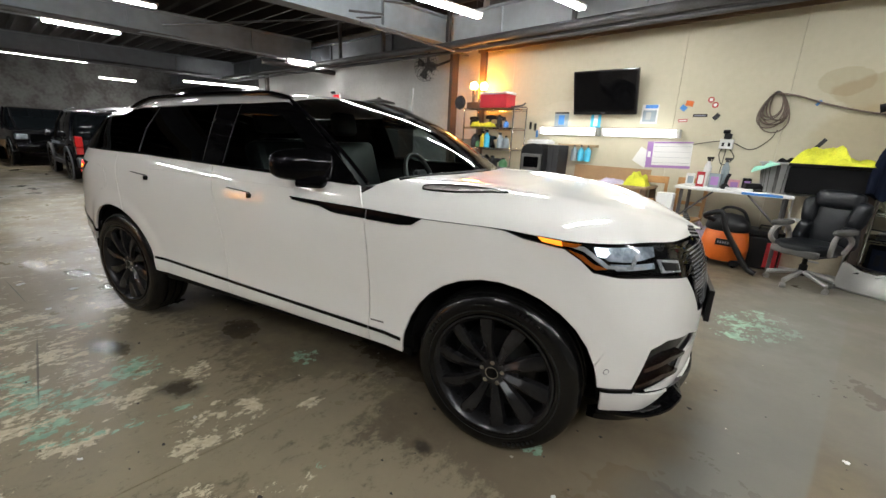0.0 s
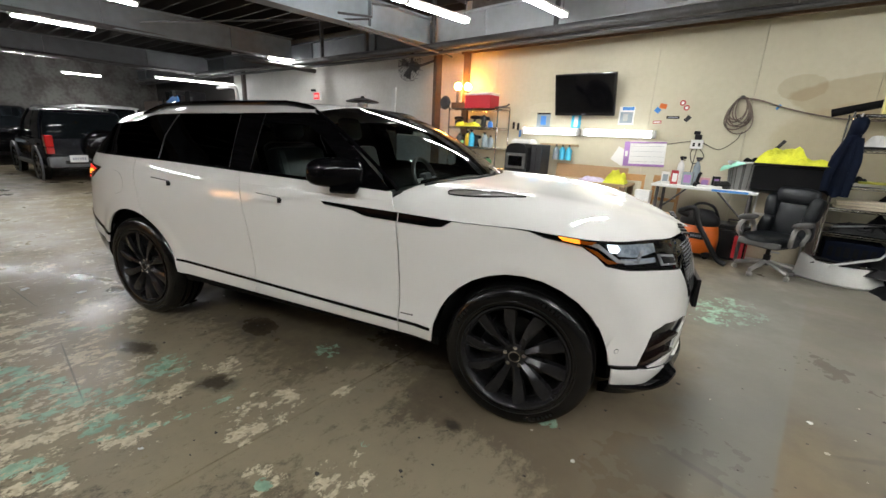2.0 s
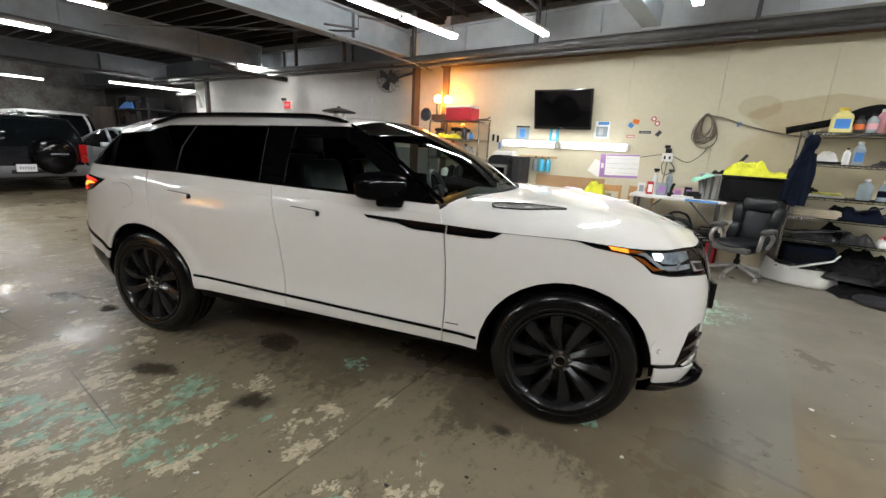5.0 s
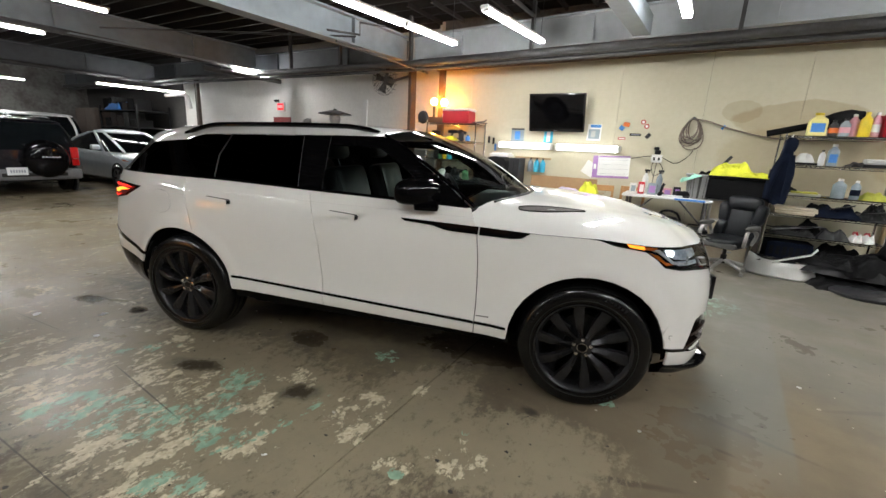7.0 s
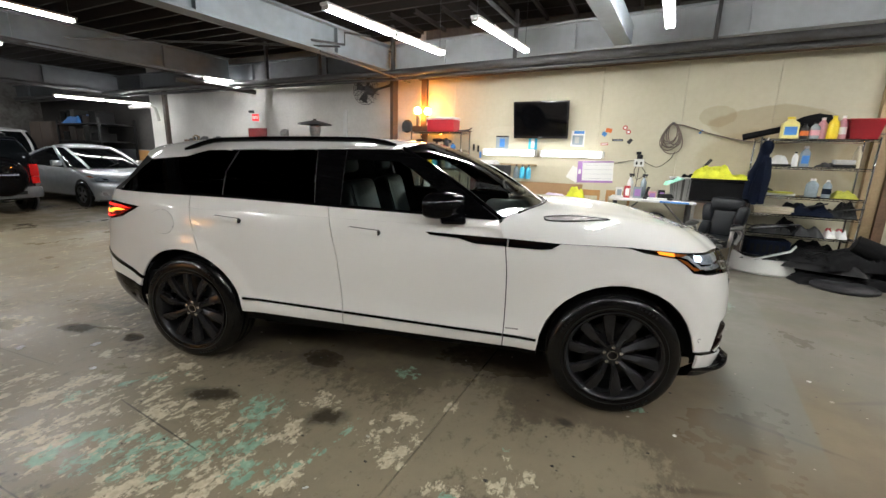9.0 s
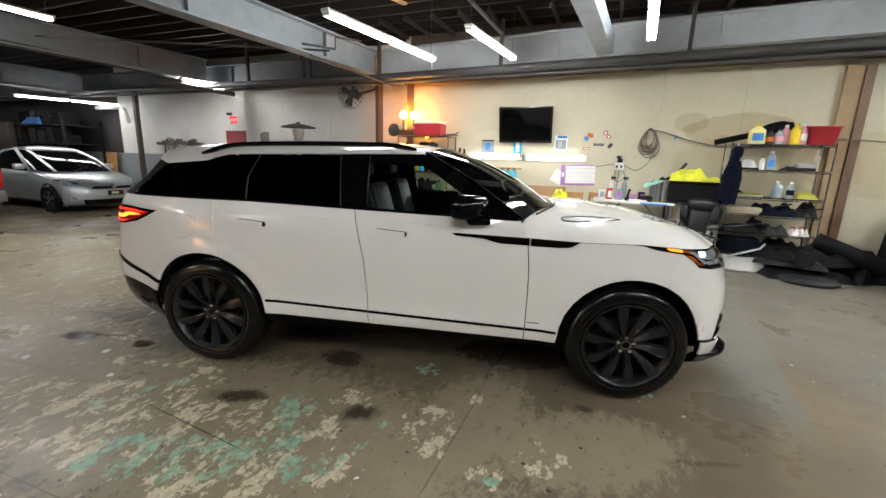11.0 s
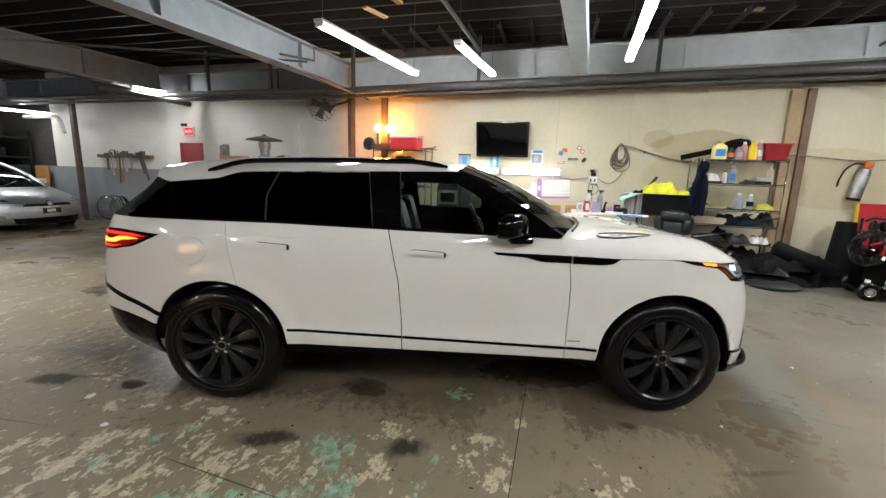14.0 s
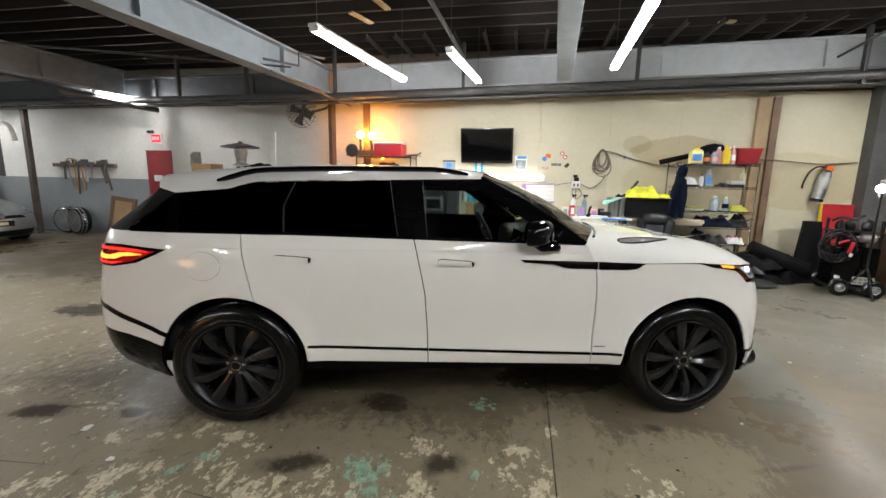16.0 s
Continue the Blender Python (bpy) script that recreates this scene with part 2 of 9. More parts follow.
        return op("MULTIPLY", op("SUBTRACT", n.outputs["Fac"], 0.5), 2.0)

    smear = op("ADD", op("MINIMUM", union([(-2.9, 0.25, 2.2, 0.9, 8), (-1.55, 0.85, 0.42, 0.75, -6), (-5.0, 0.2, 1.6, 0.9, 0), (-0.9, 0.9, 0.7, 0.4, 30), (-8.0, 1.6, 3.5, 2.2, 0)]), 0.42), scraped(13.0, 6.1, 0.80))
    base = mix(op("MULTIPLY", step(smear, 0.10, 0.36), 0.50), base, (0.30, 0.268, 0.205))
    zone = op("MINIMUM", union([(-3.15, 0.06, 1.55, 0.52, 8), (-1.78, 0.72, 0.20, 0.26, -30), (-2.32, 0.75, 0.20, 0.14, 0), (-1.10, 0.70, 0.19, 0.17, 40), (-1.66, 0.62, 0.14, 0.20, 0),
                               (-1.30, 0.48, 0.16, 0.10, 0), (-1.57, 1.10, 0.05, 0.16, 0), (-2.5, 0.35, 0.45, 0.32, 0), (-2.2, -0.2, 0.7, 0.25, 0), (-3.4, 0.5, 0.30, 0.22, 0), (-3.72, 0.62, 0.34, 0.10, 25), (-4.5, 0.73, 0.30, 0.06, 5), (-5.4, 0.42, 0.34, 0.12, 0)]), 0.30)
    zone = op("MAXIMUM", zone, op("MINIMUM", union([(-4.6, 0.1, 1.2, 0.6, 0), (-7.5, 1.5, 3.5, 2.2, 0), (-6.2, -0.4, 1.8, 0.9, 0), (-3.9, -0.15, 1.0, 0.45, 0), (-3.4, -1.2, 3.0, 1.5, 0)]), 0.17))
    cream = step(op("ADD", op("ADD", op("MULTIPLY", scraped(6.2, 1.7), 0.74), op("MULTIPLY", scraped(22.0, 2.9), 0.44)), op("MULTIPLY", zone, 0.80)), 0.27, 0.32)
    base = mix(op("MULTIPLY", cream, 0.9), base, mix(step(noise_at(30, 4), 0.3, 0.7), (0.40, 0.36, 0.28), (0.58, 0.53, 0.43)))
    # mint paint remnants
    gzone = op("MINIMUM", union([(-3.64, 0.10, 0.20, 0.13, 10), (-3.47, 0.42, 0.10, 0.30, -35), (-2.60, 0.55, 0.26, 0.20, 0), (-2.46, 0.28, 0.24, 0.24, 0), (-2.02, 0.50, 0.06, 0.36, -4), (-2.02, 1.33, 0.16, 0.13, 0),
                                (-2.90, -0.08, 0.75, 0.27, 22), (-1.30, 0.46, 0.07, 0.05, 0), (-0.60, 1.64, 0.16, 0.08, 0), (-4.6, -0.3, 0.7, 0.35, 0), (-2.1, -0.15, 0.25, 0.12, 30), (-2.2, 0.15, 0.22, 0.16, 20), (-1.15, 0.90, 0.06, 0.05, 0), (0.05, 4.2, 0.40, 0.7, -10)]), 0.44)
    mint = step(op("ADD", op("ADD", op("MULTIPLY", scraped(7.5, 5.3), 0.72), op("MULTIPLY", scraped(22.0, 7.7), 0.46)), op("MULTIPLY", gzone, 0.80)), 0.36, 0.40)
    base = mix(op("MULTIPLY", mint, 0.92), base, mix(step(noise_at(18, 4), 0.3, 0.7), (0.15, 0.275, 0.225), (0.27, 0.43, 0.36)))
    # oil spots; the long last blob paints shade under the car
    oil_and_shade = union([(-4.83, 0.60, 0.24, 0.13, 20), (-4.25, 0.71, 0.12, 0.08, 0), (-2.70, 1.18, 0.22, 0.14, 0), (-2.18, 0.66, 0.15, 0.11, 30), (-2.98, 0.49, 0.22, 0.10, 20), (-3.55, 0.95, 0.35, 0.22, 0), (-0.93, 1.28, 0.06, 0.05, 0), (-6.6, 2.3, 0.5, 0.3, 0), (-1.3, 1.9, 1.0, 0.35, 15)])
    spot = step(op("ADD", oil_and_shade, op("MULTIPLY", noise_at(8, 9, 0.68), 1.3)), 0.55, 1.35)
    base = mix(op("MULTIPLY", spot, 0.85), base, (0.022, 0.018, 0.015))
    crack = step(union([(-2.98, 0.16, 0.60, 0.007, -4.4), (-4.6, 0.16, 0.5, 0.005, 6), (-2.9, -0.42, 0.9, 0.005, 3)]), 0.02, 0.5)
    base = mix(op("MULTIPLY", crack, 0.75), base, (0.020, 0.017, 0.014))
    # band of smooth blue-grey screed, clean along one side
    mp = N("ShaderNodeMapping")
    mp.vector_type = "TEXTURE"
    mp.inputs["Location"].default_value = (0.50, 3.2, 0)
    mp.inputs["Rotation"].default_value = (0, 0, radians(-4.6))
    L(geo.outputs["Position"], mp.inputs[0])
    xyz = N("ShaderNodeSeparateXYZ")
    L(mp.outputs[0], xyz.inputs[0])
    wob = op("MULTIPLY", op("SUBTRACT", noise_at(4, 6), 0.5), 0.30)
    band = op("MULTIPLY", step(op("MULTIPLY", op("ADD", xyz.outputs[0], op("MULTIPLY", wob, 0.06)), -1.0), -0.012, 0.012), step(op("ADD", xyz.outputs[0], wob), -0.62, -0.34))
    band = op("MULTIPLY", band, op("MULTIPLY", step(op("ADD", xyz.outputs[1], wob), -1.9, -1.3), step(op("MULTIPLY", xyz.outputs[1], -1.0), -2.3, -1.7)))
    base = mix(op("MULTIPLY", band, 0.62), base, (0.136, 0.147, 0.153))
    far = step(op("ADD", union([(1.4, 4.4, 2.4, 2.6, 0)]), op("MULTIPLY", noise_at(1.5, 5), 0.5)), 0.25, 0.6)
    base = mix(op("MULTIPLY", far, op("SUBTRACT", 0.70, op("MULTIPLY", mint, 0.60))), base, (0.132, 0.130, 0.124))
    tint = N("ShaderNodeMix")
    tint.data_type, tint.blend_type = "RGBA", "MULTIPLY"
    tint.inputs[0].default_value = 1.0
    tint.inputs[7].default_value = (1.15, 1.11, 1.0, 1)
    L(base, tint.inputs[6])
    L(tint.outputs[2], b.inputs["Base Color"])
    b.inputs["Specular IOR Level"].default_value = 0.15
    rg = N("ShaderNodeMapRange")
    rg.inputs["To Min"].default_value, rg.inputs["To Max"].default_value = 0.26, 0.54
    L(step(op("ADD", op("MULTIPLY", noise_at(1.1, 6, 0.6, 2.2), 0.86), op("MULTIPLY", noise_at(14, 5), 0.14)), 0.36, 0.62), rg.inputs[0])
    rough = op("SUBTRACT", rg.outputs[0], op("MULTIPLY", spot, 0.22))
    wet = step(op("ADD", union([(-5.3, 0.35, 0.35, 0.14, 10), (-4.45, 0.72, 0.30, 0.06, 8)]), op("MULTIPLY", noise_at(9, 8), 1.4)), 0.75, 0.95)
    rough = op("MAXIMUM", op("SUBTRACT", rough, op("MULTIPLY", wet, 0.10)), 0.15)
    L(rough, b.inputs["Roughness"])
    bp = N("ShaderNodeBump")
    bp.inputs["Strength"].default_value, bp.inputs["Distance"].default_value = 0.35, 0.004
    hgt = op("ADD", op("MULTIPLY", noise_at(45, 6), 0.35), op("ADD", op("MULTIPLY", cream, 0.5), op("MULTIPLY", noise_at(3.0, 4), 0.8)))
    L(hgt, bp.inputs["Height"])
    L(bp.outputs[0], b.inputs["Normal"])
    return m


M["floor"] = floor_material()


def patchy_wall():
    """Cream paint with ragged brown patches round the shelf bay, a lighter one above the left bench lamp and a line of
    fresh paint low down.
    """
    m = material("cream_wall_paint", (0.52, 0.485, 0.36), (0.455, 0.42, 0.305), 0.55, scale=0.9, fine=14, bump=0.06, contrast=0.25)
    nt = m.node_tree
    N, L = nt.nodes.new, nt.links.new
    bsdf = nt.nodes["Principled BSDF"]
    paint = bsdf.inputs["Base Color"].links[0].from_socket
    geo = N("ShaderNodeNewGeometry")

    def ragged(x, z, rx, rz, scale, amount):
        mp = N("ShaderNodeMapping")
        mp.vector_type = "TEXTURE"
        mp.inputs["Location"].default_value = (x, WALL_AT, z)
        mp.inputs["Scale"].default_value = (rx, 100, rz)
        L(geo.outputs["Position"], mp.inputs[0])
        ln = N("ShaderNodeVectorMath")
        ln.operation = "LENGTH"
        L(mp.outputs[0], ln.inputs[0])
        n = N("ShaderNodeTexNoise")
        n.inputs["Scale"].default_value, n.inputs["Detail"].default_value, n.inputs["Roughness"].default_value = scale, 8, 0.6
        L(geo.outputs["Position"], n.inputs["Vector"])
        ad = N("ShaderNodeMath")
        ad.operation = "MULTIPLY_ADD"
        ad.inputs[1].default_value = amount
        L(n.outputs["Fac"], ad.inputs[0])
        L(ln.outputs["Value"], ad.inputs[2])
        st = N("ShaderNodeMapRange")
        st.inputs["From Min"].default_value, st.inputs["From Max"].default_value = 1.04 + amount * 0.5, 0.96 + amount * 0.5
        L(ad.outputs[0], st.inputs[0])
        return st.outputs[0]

    last = paint
    for wall_patch, tint in (((0.95, 2.12, 0.80, 0.27, 2.4, 0.55), (0.80, 0.74, 0.66)), ((0.20, 2.24, 0.26, 0.16, 3.0, 0.6), (0.86, 0.82, 0.76)), ((2.9, 1.62, 1.15, 0.50, 1.2, 0.25), (0.90, 0.85, 0.78)), ((1.3, 1.55, 1.3, 0.55, 1.6, 0.4), (0.92, 0.87, 0.80)), ((-3.2, 2.0, 0.5, 0.10, 3.0, 0.5), (1.06, 1.06, 1.08))):
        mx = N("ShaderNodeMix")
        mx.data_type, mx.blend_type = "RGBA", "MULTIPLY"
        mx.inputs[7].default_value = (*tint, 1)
        L(ragged(*wall_patch), mx.inputs[0])
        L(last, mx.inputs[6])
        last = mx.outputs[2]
    L(last, bsdf.inputs["Base Color"])
    return m


WALL_AT = 7.12
M["cream_wall"] = patchy_wall()
M["white_wall"] = material("white_wall_paint", (0.69, 0.68, 0.65), (0.54, 0.53, 0.50), 0.6, scale=1.1, fine=25, bump=0.15, contrast=0.3)
M["grey_dado"] = material("grey_wall_paint", (0.25, 0.27, 0.285), (0.20, 0.215, 0.23), 0.5, scale=1.4, fine=20, bump=0.1)
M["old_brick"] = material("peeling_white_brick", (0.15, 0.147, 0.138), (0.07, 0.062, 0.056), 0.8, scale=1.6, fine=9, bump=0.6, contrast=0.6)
M["dark_wall"] = material("dark_block_wall", (0.16, 0.155, 0.145), (0.09, 0.085, 0.08), 0.85, scale=1.0, fine=12, bump=0.4)
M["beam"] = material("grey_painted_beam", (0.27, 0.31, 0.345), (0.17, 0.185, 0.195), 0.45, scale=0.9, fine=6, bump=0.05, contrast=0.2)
# shaded and lit copies of the beam paint, with the light in the colour
M["beam_shaded"] = material("shaded_grey_beam", (0.125, 0.138, 0.150), (0.075, 0.080, 0.086), 0.5, scale=0.9, fine=6, bump=0.05, contrast=0.2)
M["beam_lit"] = material("lit_blue_grey_beam", (0.50, 0.535, 0.56), (0.36, 0.375, 0.38), 0.42, scale=0.8, fine=6, bump=0.05, contrast=0.2)
M["dark_steel"] = material("dark_painted_pipe", (0.075, 0.075, 0.078), (0.045, 0.042, 0.04), 0.5, scale=4, fine=40, bump=0.2)
# near-black wall colour for stretches that should look unlit
M["unlit_wall"] = material("unlit_block_wall", (0.045, 0.043, 0.040), (0.024, 0.022, 0.021), 0.85, scale=1.0, fine=12, bump=0.4)
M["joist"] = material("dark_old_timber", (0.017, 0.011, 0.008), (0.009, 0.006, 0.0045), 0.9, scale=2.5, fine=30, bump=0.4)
M["brown_wood"] = material("brown_stained_timber", (0.15, 0.085, 0.045), (0.09, 0.05, 0.028), 0.6, scale=3, fine=40, bump=0.25)
M["tan_wood"] = material("tan_faded_timber", (0.36, 0.26, 0.14), (0.26, 0.18, 0.095), 0.6, scale=3, fine=40, bump=0.2)
M["rusty"] = material("rust_brown_steel", (0.075, 0.052, 0.040), (0.045, 0.032, 0.026), 0.6, scale=4, fine=30, bump=0.3)
M["tube_on"] = glow("fluorescent_tube", (0.962, 0.967, 0.950), TUBE)
M["tube_far"] = glow("clear_fluorescent_tube", (0.97, 0.97, 0.96), TUBE * 1.7)
M["tube_mid"] = glow("aged_fluorescent_tube", (0.97, 0.97, 0.96), TUBE * 0.5)
M["tube_strong"] = glow("new_fluorescent_tube", (0.962, 0.967, 0.950), TUBE * 1.35)
M["tube_wall"] = glow("bench_tube", (0.98, 0.985, 0.98), WALL_TUBE)
M["warm_on"] = glow("warm_bulb", (1.0, 0.36, 0.05), 175.0)
M["fixture"] = material("white_enamel_fixture", (0.72, 0.72, 0.70), (0.60, 0.60, 0.58), 0.35, scale=5)

# ---- room shell ----
WALL_Y, WHITE_Y = WALL_AT, 7.50
WEST, EAST, SOUTH = -23.0, 6.0, -8.0
JOINT_X = -1.58


def structure(name, bm, mat, label, category, **k):
    return tagged(link(name, bm, mat, **k), label, category, kind="structure")


floor = thing("floor", pose(0, 0, 0), "worn brown-grey concrete garage floor with flaked cream and mint paint", "floor", kind="structure")
for x0, x1 in ((WEST - 0.3, -8.60), (-8.594, JOINT_X - 0.003), (JOINT_X + 0.003, EAST + 0.3)):
    part("slab", box(x0, SOUTH - 0.3, -0.2, x1, WHITE_Y + 0.3, 0), "floor", floor)
part("joint_filler", box(WEST, SOUTH, -0.25, EAST, WHITE_Y, -0.012), "void_black", floor, "dark dirt in the joints")

wall_north = thing("wall_north", pose(0, 0, 0), "cream painted panel wall over the work bench", "wall", kind="structure")
seams = [-5.22, -4.42, -1.56, -0.28, 0.93, 2.27]
for a, b in zip(seams, seams[1:]):
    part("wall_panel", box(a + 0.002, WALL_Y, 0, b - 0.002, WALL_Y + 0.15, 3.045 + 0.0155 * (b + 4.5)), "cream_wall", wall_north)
part("wall_panel", box(2.274, WALL_Y, 0, 3.86, WALL_Y + 0.15, 3.14), "cream_wall", wall_north)
part("wall_panel", box(3.90, WALL_Y, 0, EAST, WALL_Y + 0.15, 3.10), "dark_wall", wall_north)
part("backing", box(-5.22, WALL_Y + 0.16, 0, EAST, WALL_Y + 0.3, 4.4), "dark_wall", wall_north)
trim = structure("trim", box(0, WALL_Y - 0.05, 0, EAST + 5.25, WALL_Y + 0.1, 0.055), "brown_wood", "brown wooden strip along the top of the cream wall", "trim")
trim.matrix_basis = pose(-5.25, 0, 3.036, 0, -0.89, 0)
structure("wall_post_1", box(2.11, WALL_Y - 0.09, 0, 2.315, WALL_Y - 0.003, 3.04), "tan_wood", "tan faded timber post against the cream wall", "post")
structure("wall_post_2", box(2.32, WALL_Y - 0.13, 0, 2.435, WALL_Y - 0.003, 3.04), "brown_wood", "dark brown timber post against the cream wall", "post")
structure("wall_post_3", box(-5.17, WALL_Y - 0.07, 0, -5.04, WALL_Y - 0.003, 3.04), "brown_wood", "brown timber corner post of the bench bay", "post")
structure("column_1", box(-5.935, WALL_Y - 0.10, 0, -5.86, WALL_Y + 0.10, 3.2), "rusty", "dark brown steel column between the bays", "column")
structure("column_2", box(3.80, WALL_Y - 0.25, 0, 4.05, WALL_Y - 0.003, 3.4), "dark_steel", "grey steel column beside the cream wall", "column")

wall_north_west = thing("wall_north_west", pose(0, 0, 0), "white painted wall with a grey lower half", "wall", kind="structure")
part("upper_wall", box(-15.6, WHITE_Y, 1.40, -5.21, WHITE_Y + 0.2, 4.4), "white_wall", wall_north_west)
# shade behind the rack is put into this stretch's colour
part("upper_wall", box(WEST, WHITE_Y, 1.40, -15.604, WHITE_Y + 0.2, 4.4), "unlit_wall", wall_north_west, "wall stretch coloured near-black for the shade behind the rack")
part("lower_wall", box(WEST, WHITE_Y - 0.004, 0, -11.03, WHITE_Y + 0.2, 1.396), "grey_dado", wall_north_west, "grey painted lower half")
part("lower_wall", box(-10.33, WHITE_Y - 0.004, 0, -5.21, WHITE_Y + 0.2, 1.396), "grey_dado", wall_north_west, "grey painted lower half")
part("return_wall", box(-5.25, WALL_Y + 0.02, 0, -5.205, WHITE_Y + 0.2, 4.4), "white_wall", wall_north_west)
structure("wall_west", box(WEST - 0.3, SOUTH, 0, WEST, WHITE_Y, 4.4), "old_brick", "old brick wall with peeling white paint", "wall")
# unseen south and east walls, kept dark so car glass reflects little
structure("wall_south", box(WEST, SOUTH - 0.3, 0, EAST, SOUTH, 4.4), "unlit_wall", "unseen dark wall closing the south side of the garage", "wall")
structure("wall_east", box(EAST, SOUTH, 0, EAST + 0.3, WHITE_Y, 4.4), "dark_wall", "unseen dark end wall closing the garage", "wall")

# ceiling: boards, joists and painted girders
bm = box(WEST, SOUTH, 4.15, EAST, WHITE_Y, 4.4)
y = SOUTH + 0.2
while y < WHITE_Y:
    box(WEST, y, 3.93, EAST, y + 0.05, 4.147, bm)
    y += 0.42
x = -5.1
while x < EAST:
    box(x, 5.7, 3.86, x + 0.045, 6.9, 3.928, bm)
    x += 0.5
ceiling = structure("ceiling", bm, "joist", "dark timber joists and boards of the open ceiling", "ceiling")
# undersides coloured a little lighter, as if lit by the lamps below
ceiling.data.materials.append(material("lit_joist_underside", (0.022, 0.016, 0.012), (0.010, 0.007, 0.006), 0.85, scale=3.5, fine=30, bump=0.4))
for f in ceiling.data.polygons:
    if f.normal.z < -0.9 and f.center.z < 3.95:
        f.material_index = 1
for x, y, ln, turn in ((-4.44, 4.79, 0.48, 72), (-3.93, 4.35, 0.42, 80), (0.9, 5.9, 0.22, 10)):
    b_ = thing("loose_board", pose(x, y, 3.905, 0, 0, turn), "short tan board nailed under the joists", "board", "loose boards")
    part("board", box(0, -0.045, 0, ln, 0.045, 0.027), "tan_wood", b_)


def i_beam(name, a, b, h, w, label, paint="beam"):
    """A painted steel girder from a to b (top centre line), with flanges and web stiffeners."""
    a, b = Vector(a), Vector(b)
    ln = (b - a).length
    half = [(0.02, -0.03), (w / 2, -0.03), (w / 2, 0.0), (-w / 2, 0.0), (-w / 2, -0.03), (-0.02, -0.03), (-0.02, 0.03 - h), (-w / 2, 0.03 - h), (-w / 2, -h), (w / 2, -h), (w / 2, 0.03 - h), (0.02, 0.03 - h)]
    bm = bmesh.new()
    ends = [[bm.verts.new((x, yy, zz)) for yy, zz in half] for x in (0, ln)]
    for i in range(12):
        bm.faces.new((ends[0][i], ends[0][(i + 1) % 12], ends[1][(i + 1) % 12], ends[1][i]))
    for e in ends:
        bm.faces.new(e)
    ob = structure(name, bm, paint, label, "beam")
    k = 1.1
    while k < ln - 0.3:
        for a0, a1 in ((-w / 2 + 0.03, -0.021), (0.021, w / 2 - 0.03)):
            part("stiffener", box(k, a0, -h + 0.031, k + 0.012, a1, -0.031), paint, ob)
        k += 2.4
    ang = math.degrees(math.atan2(b.y - a.y, b.x - a.x))
    flat = math.hypot(b.x - a.x, b.y - a.y)
    ob.matrix_basis = pose(a.x, a.y, a.z, 0, -math.degrees(math.atan2(b.z - a.z, flat)), ang)
    return ob


i_beam("girder_1", (-6.83, SOUTH, 3.60), (-5.68, 6.55, 3.60), 0.47, 0.26, "white painted steel girder across the garage")
i_beam("girder_2", (-11.9, SOUTH, 3.70), (-10.45, 6.55, 3.70), 0.50, 0.24, "white painted steel girder across the garage")
i_beam("girder_3", (-17.3, SOUTH, 3.65), (-16.0, 7.2, 3.65), 0.55, 0.24, "grey steel girder across the garage, coloured darker for shade", "beam_shaded")
i_beam("girder_4", (-5.55, 6.68, 3.64), (EAST, 6.68, 3.94), 0.48, 0.20, "blue-grey painted girder along the bench wall, coloured paler for lamplight", "beam_lit")
i_beam("girder_5", (WEST, 6.85, 3.62), (-5.85, 6.85, 3.62), 0.46, 0.20, "grey girder along the white wall, coloured darker for shade", "beam_shaded")
structure("girder_6", box(-0.12, SOUTH - 6.2, 0, 0.12, 0, 0.26), "beam", "white painted box beam under the joists", "beam", bevel=0.006).matrix_basis = pose(-1.25, 6.2, 3.20, 0, 0, -4)

for i, (pts, r) in enumerate((
        ([(-22, 6.45, 3.08), (-5.6, 6.45, 3.08), (EAST, 6.45, 3.28)], 0.065), ([(-22, 6.58, 2.99), (-5.6, 6.58, 2.99), (EAST, 6.58, 3.17)], 0.035),
        ([(-10.75, -6, 3.22), (-10.75, 6.6, 3.22)], 0.05), ([(-10.5, 5.2, 3.02), (-10.2, 7.1, 2.98)], 0.06),
        ([(-16.1, -6, 3.10), (-16.1, 7.0, 3.10)], 0.06), ([(-9.9, 3.0, 3.28), (-5.4, 4.75, 3.18)], 0.016), ([(-5.55, 4.45, 3.06), (-5.40, 6.95, 2.98)], 0.018),
        ([(-3.3, -4, 3.75), (-3.0, 6.5, 3.70)], 0.03), ([(1.2, -4, 3.7), (2.8, 6.4, 3.5)], 0.02))):
    structure("pipe_%d" % (i + 1), tube(pts, r, 10), "dark_steel", "dark painted pipe under the ceiling", "pipe", smooth=True)
for i, x in enumerate((-9.0, -7.4, -5.5, -3.0, -0.05, 3.2)):
    structure("pipe_hanger_%d" % (i + 1), box(x - 0.025, 6.42, 3.10, x + 0.025, 6.5, 3.95), "dark_steel", "dark steel hanger of the ceiling pipes", "hanger")
# sprinkler branch on the first girder
structure("pipe_10", tube([(-5.5, 4.2, 3.16), (-5.2, 4.62, 3.16), (-5.2, 4.62, 3.34), (-4.95, 4.95, 3.34)], 0.018), "dark_steel", "thin sprinkler branch pipe", "pipe", smooth=True)


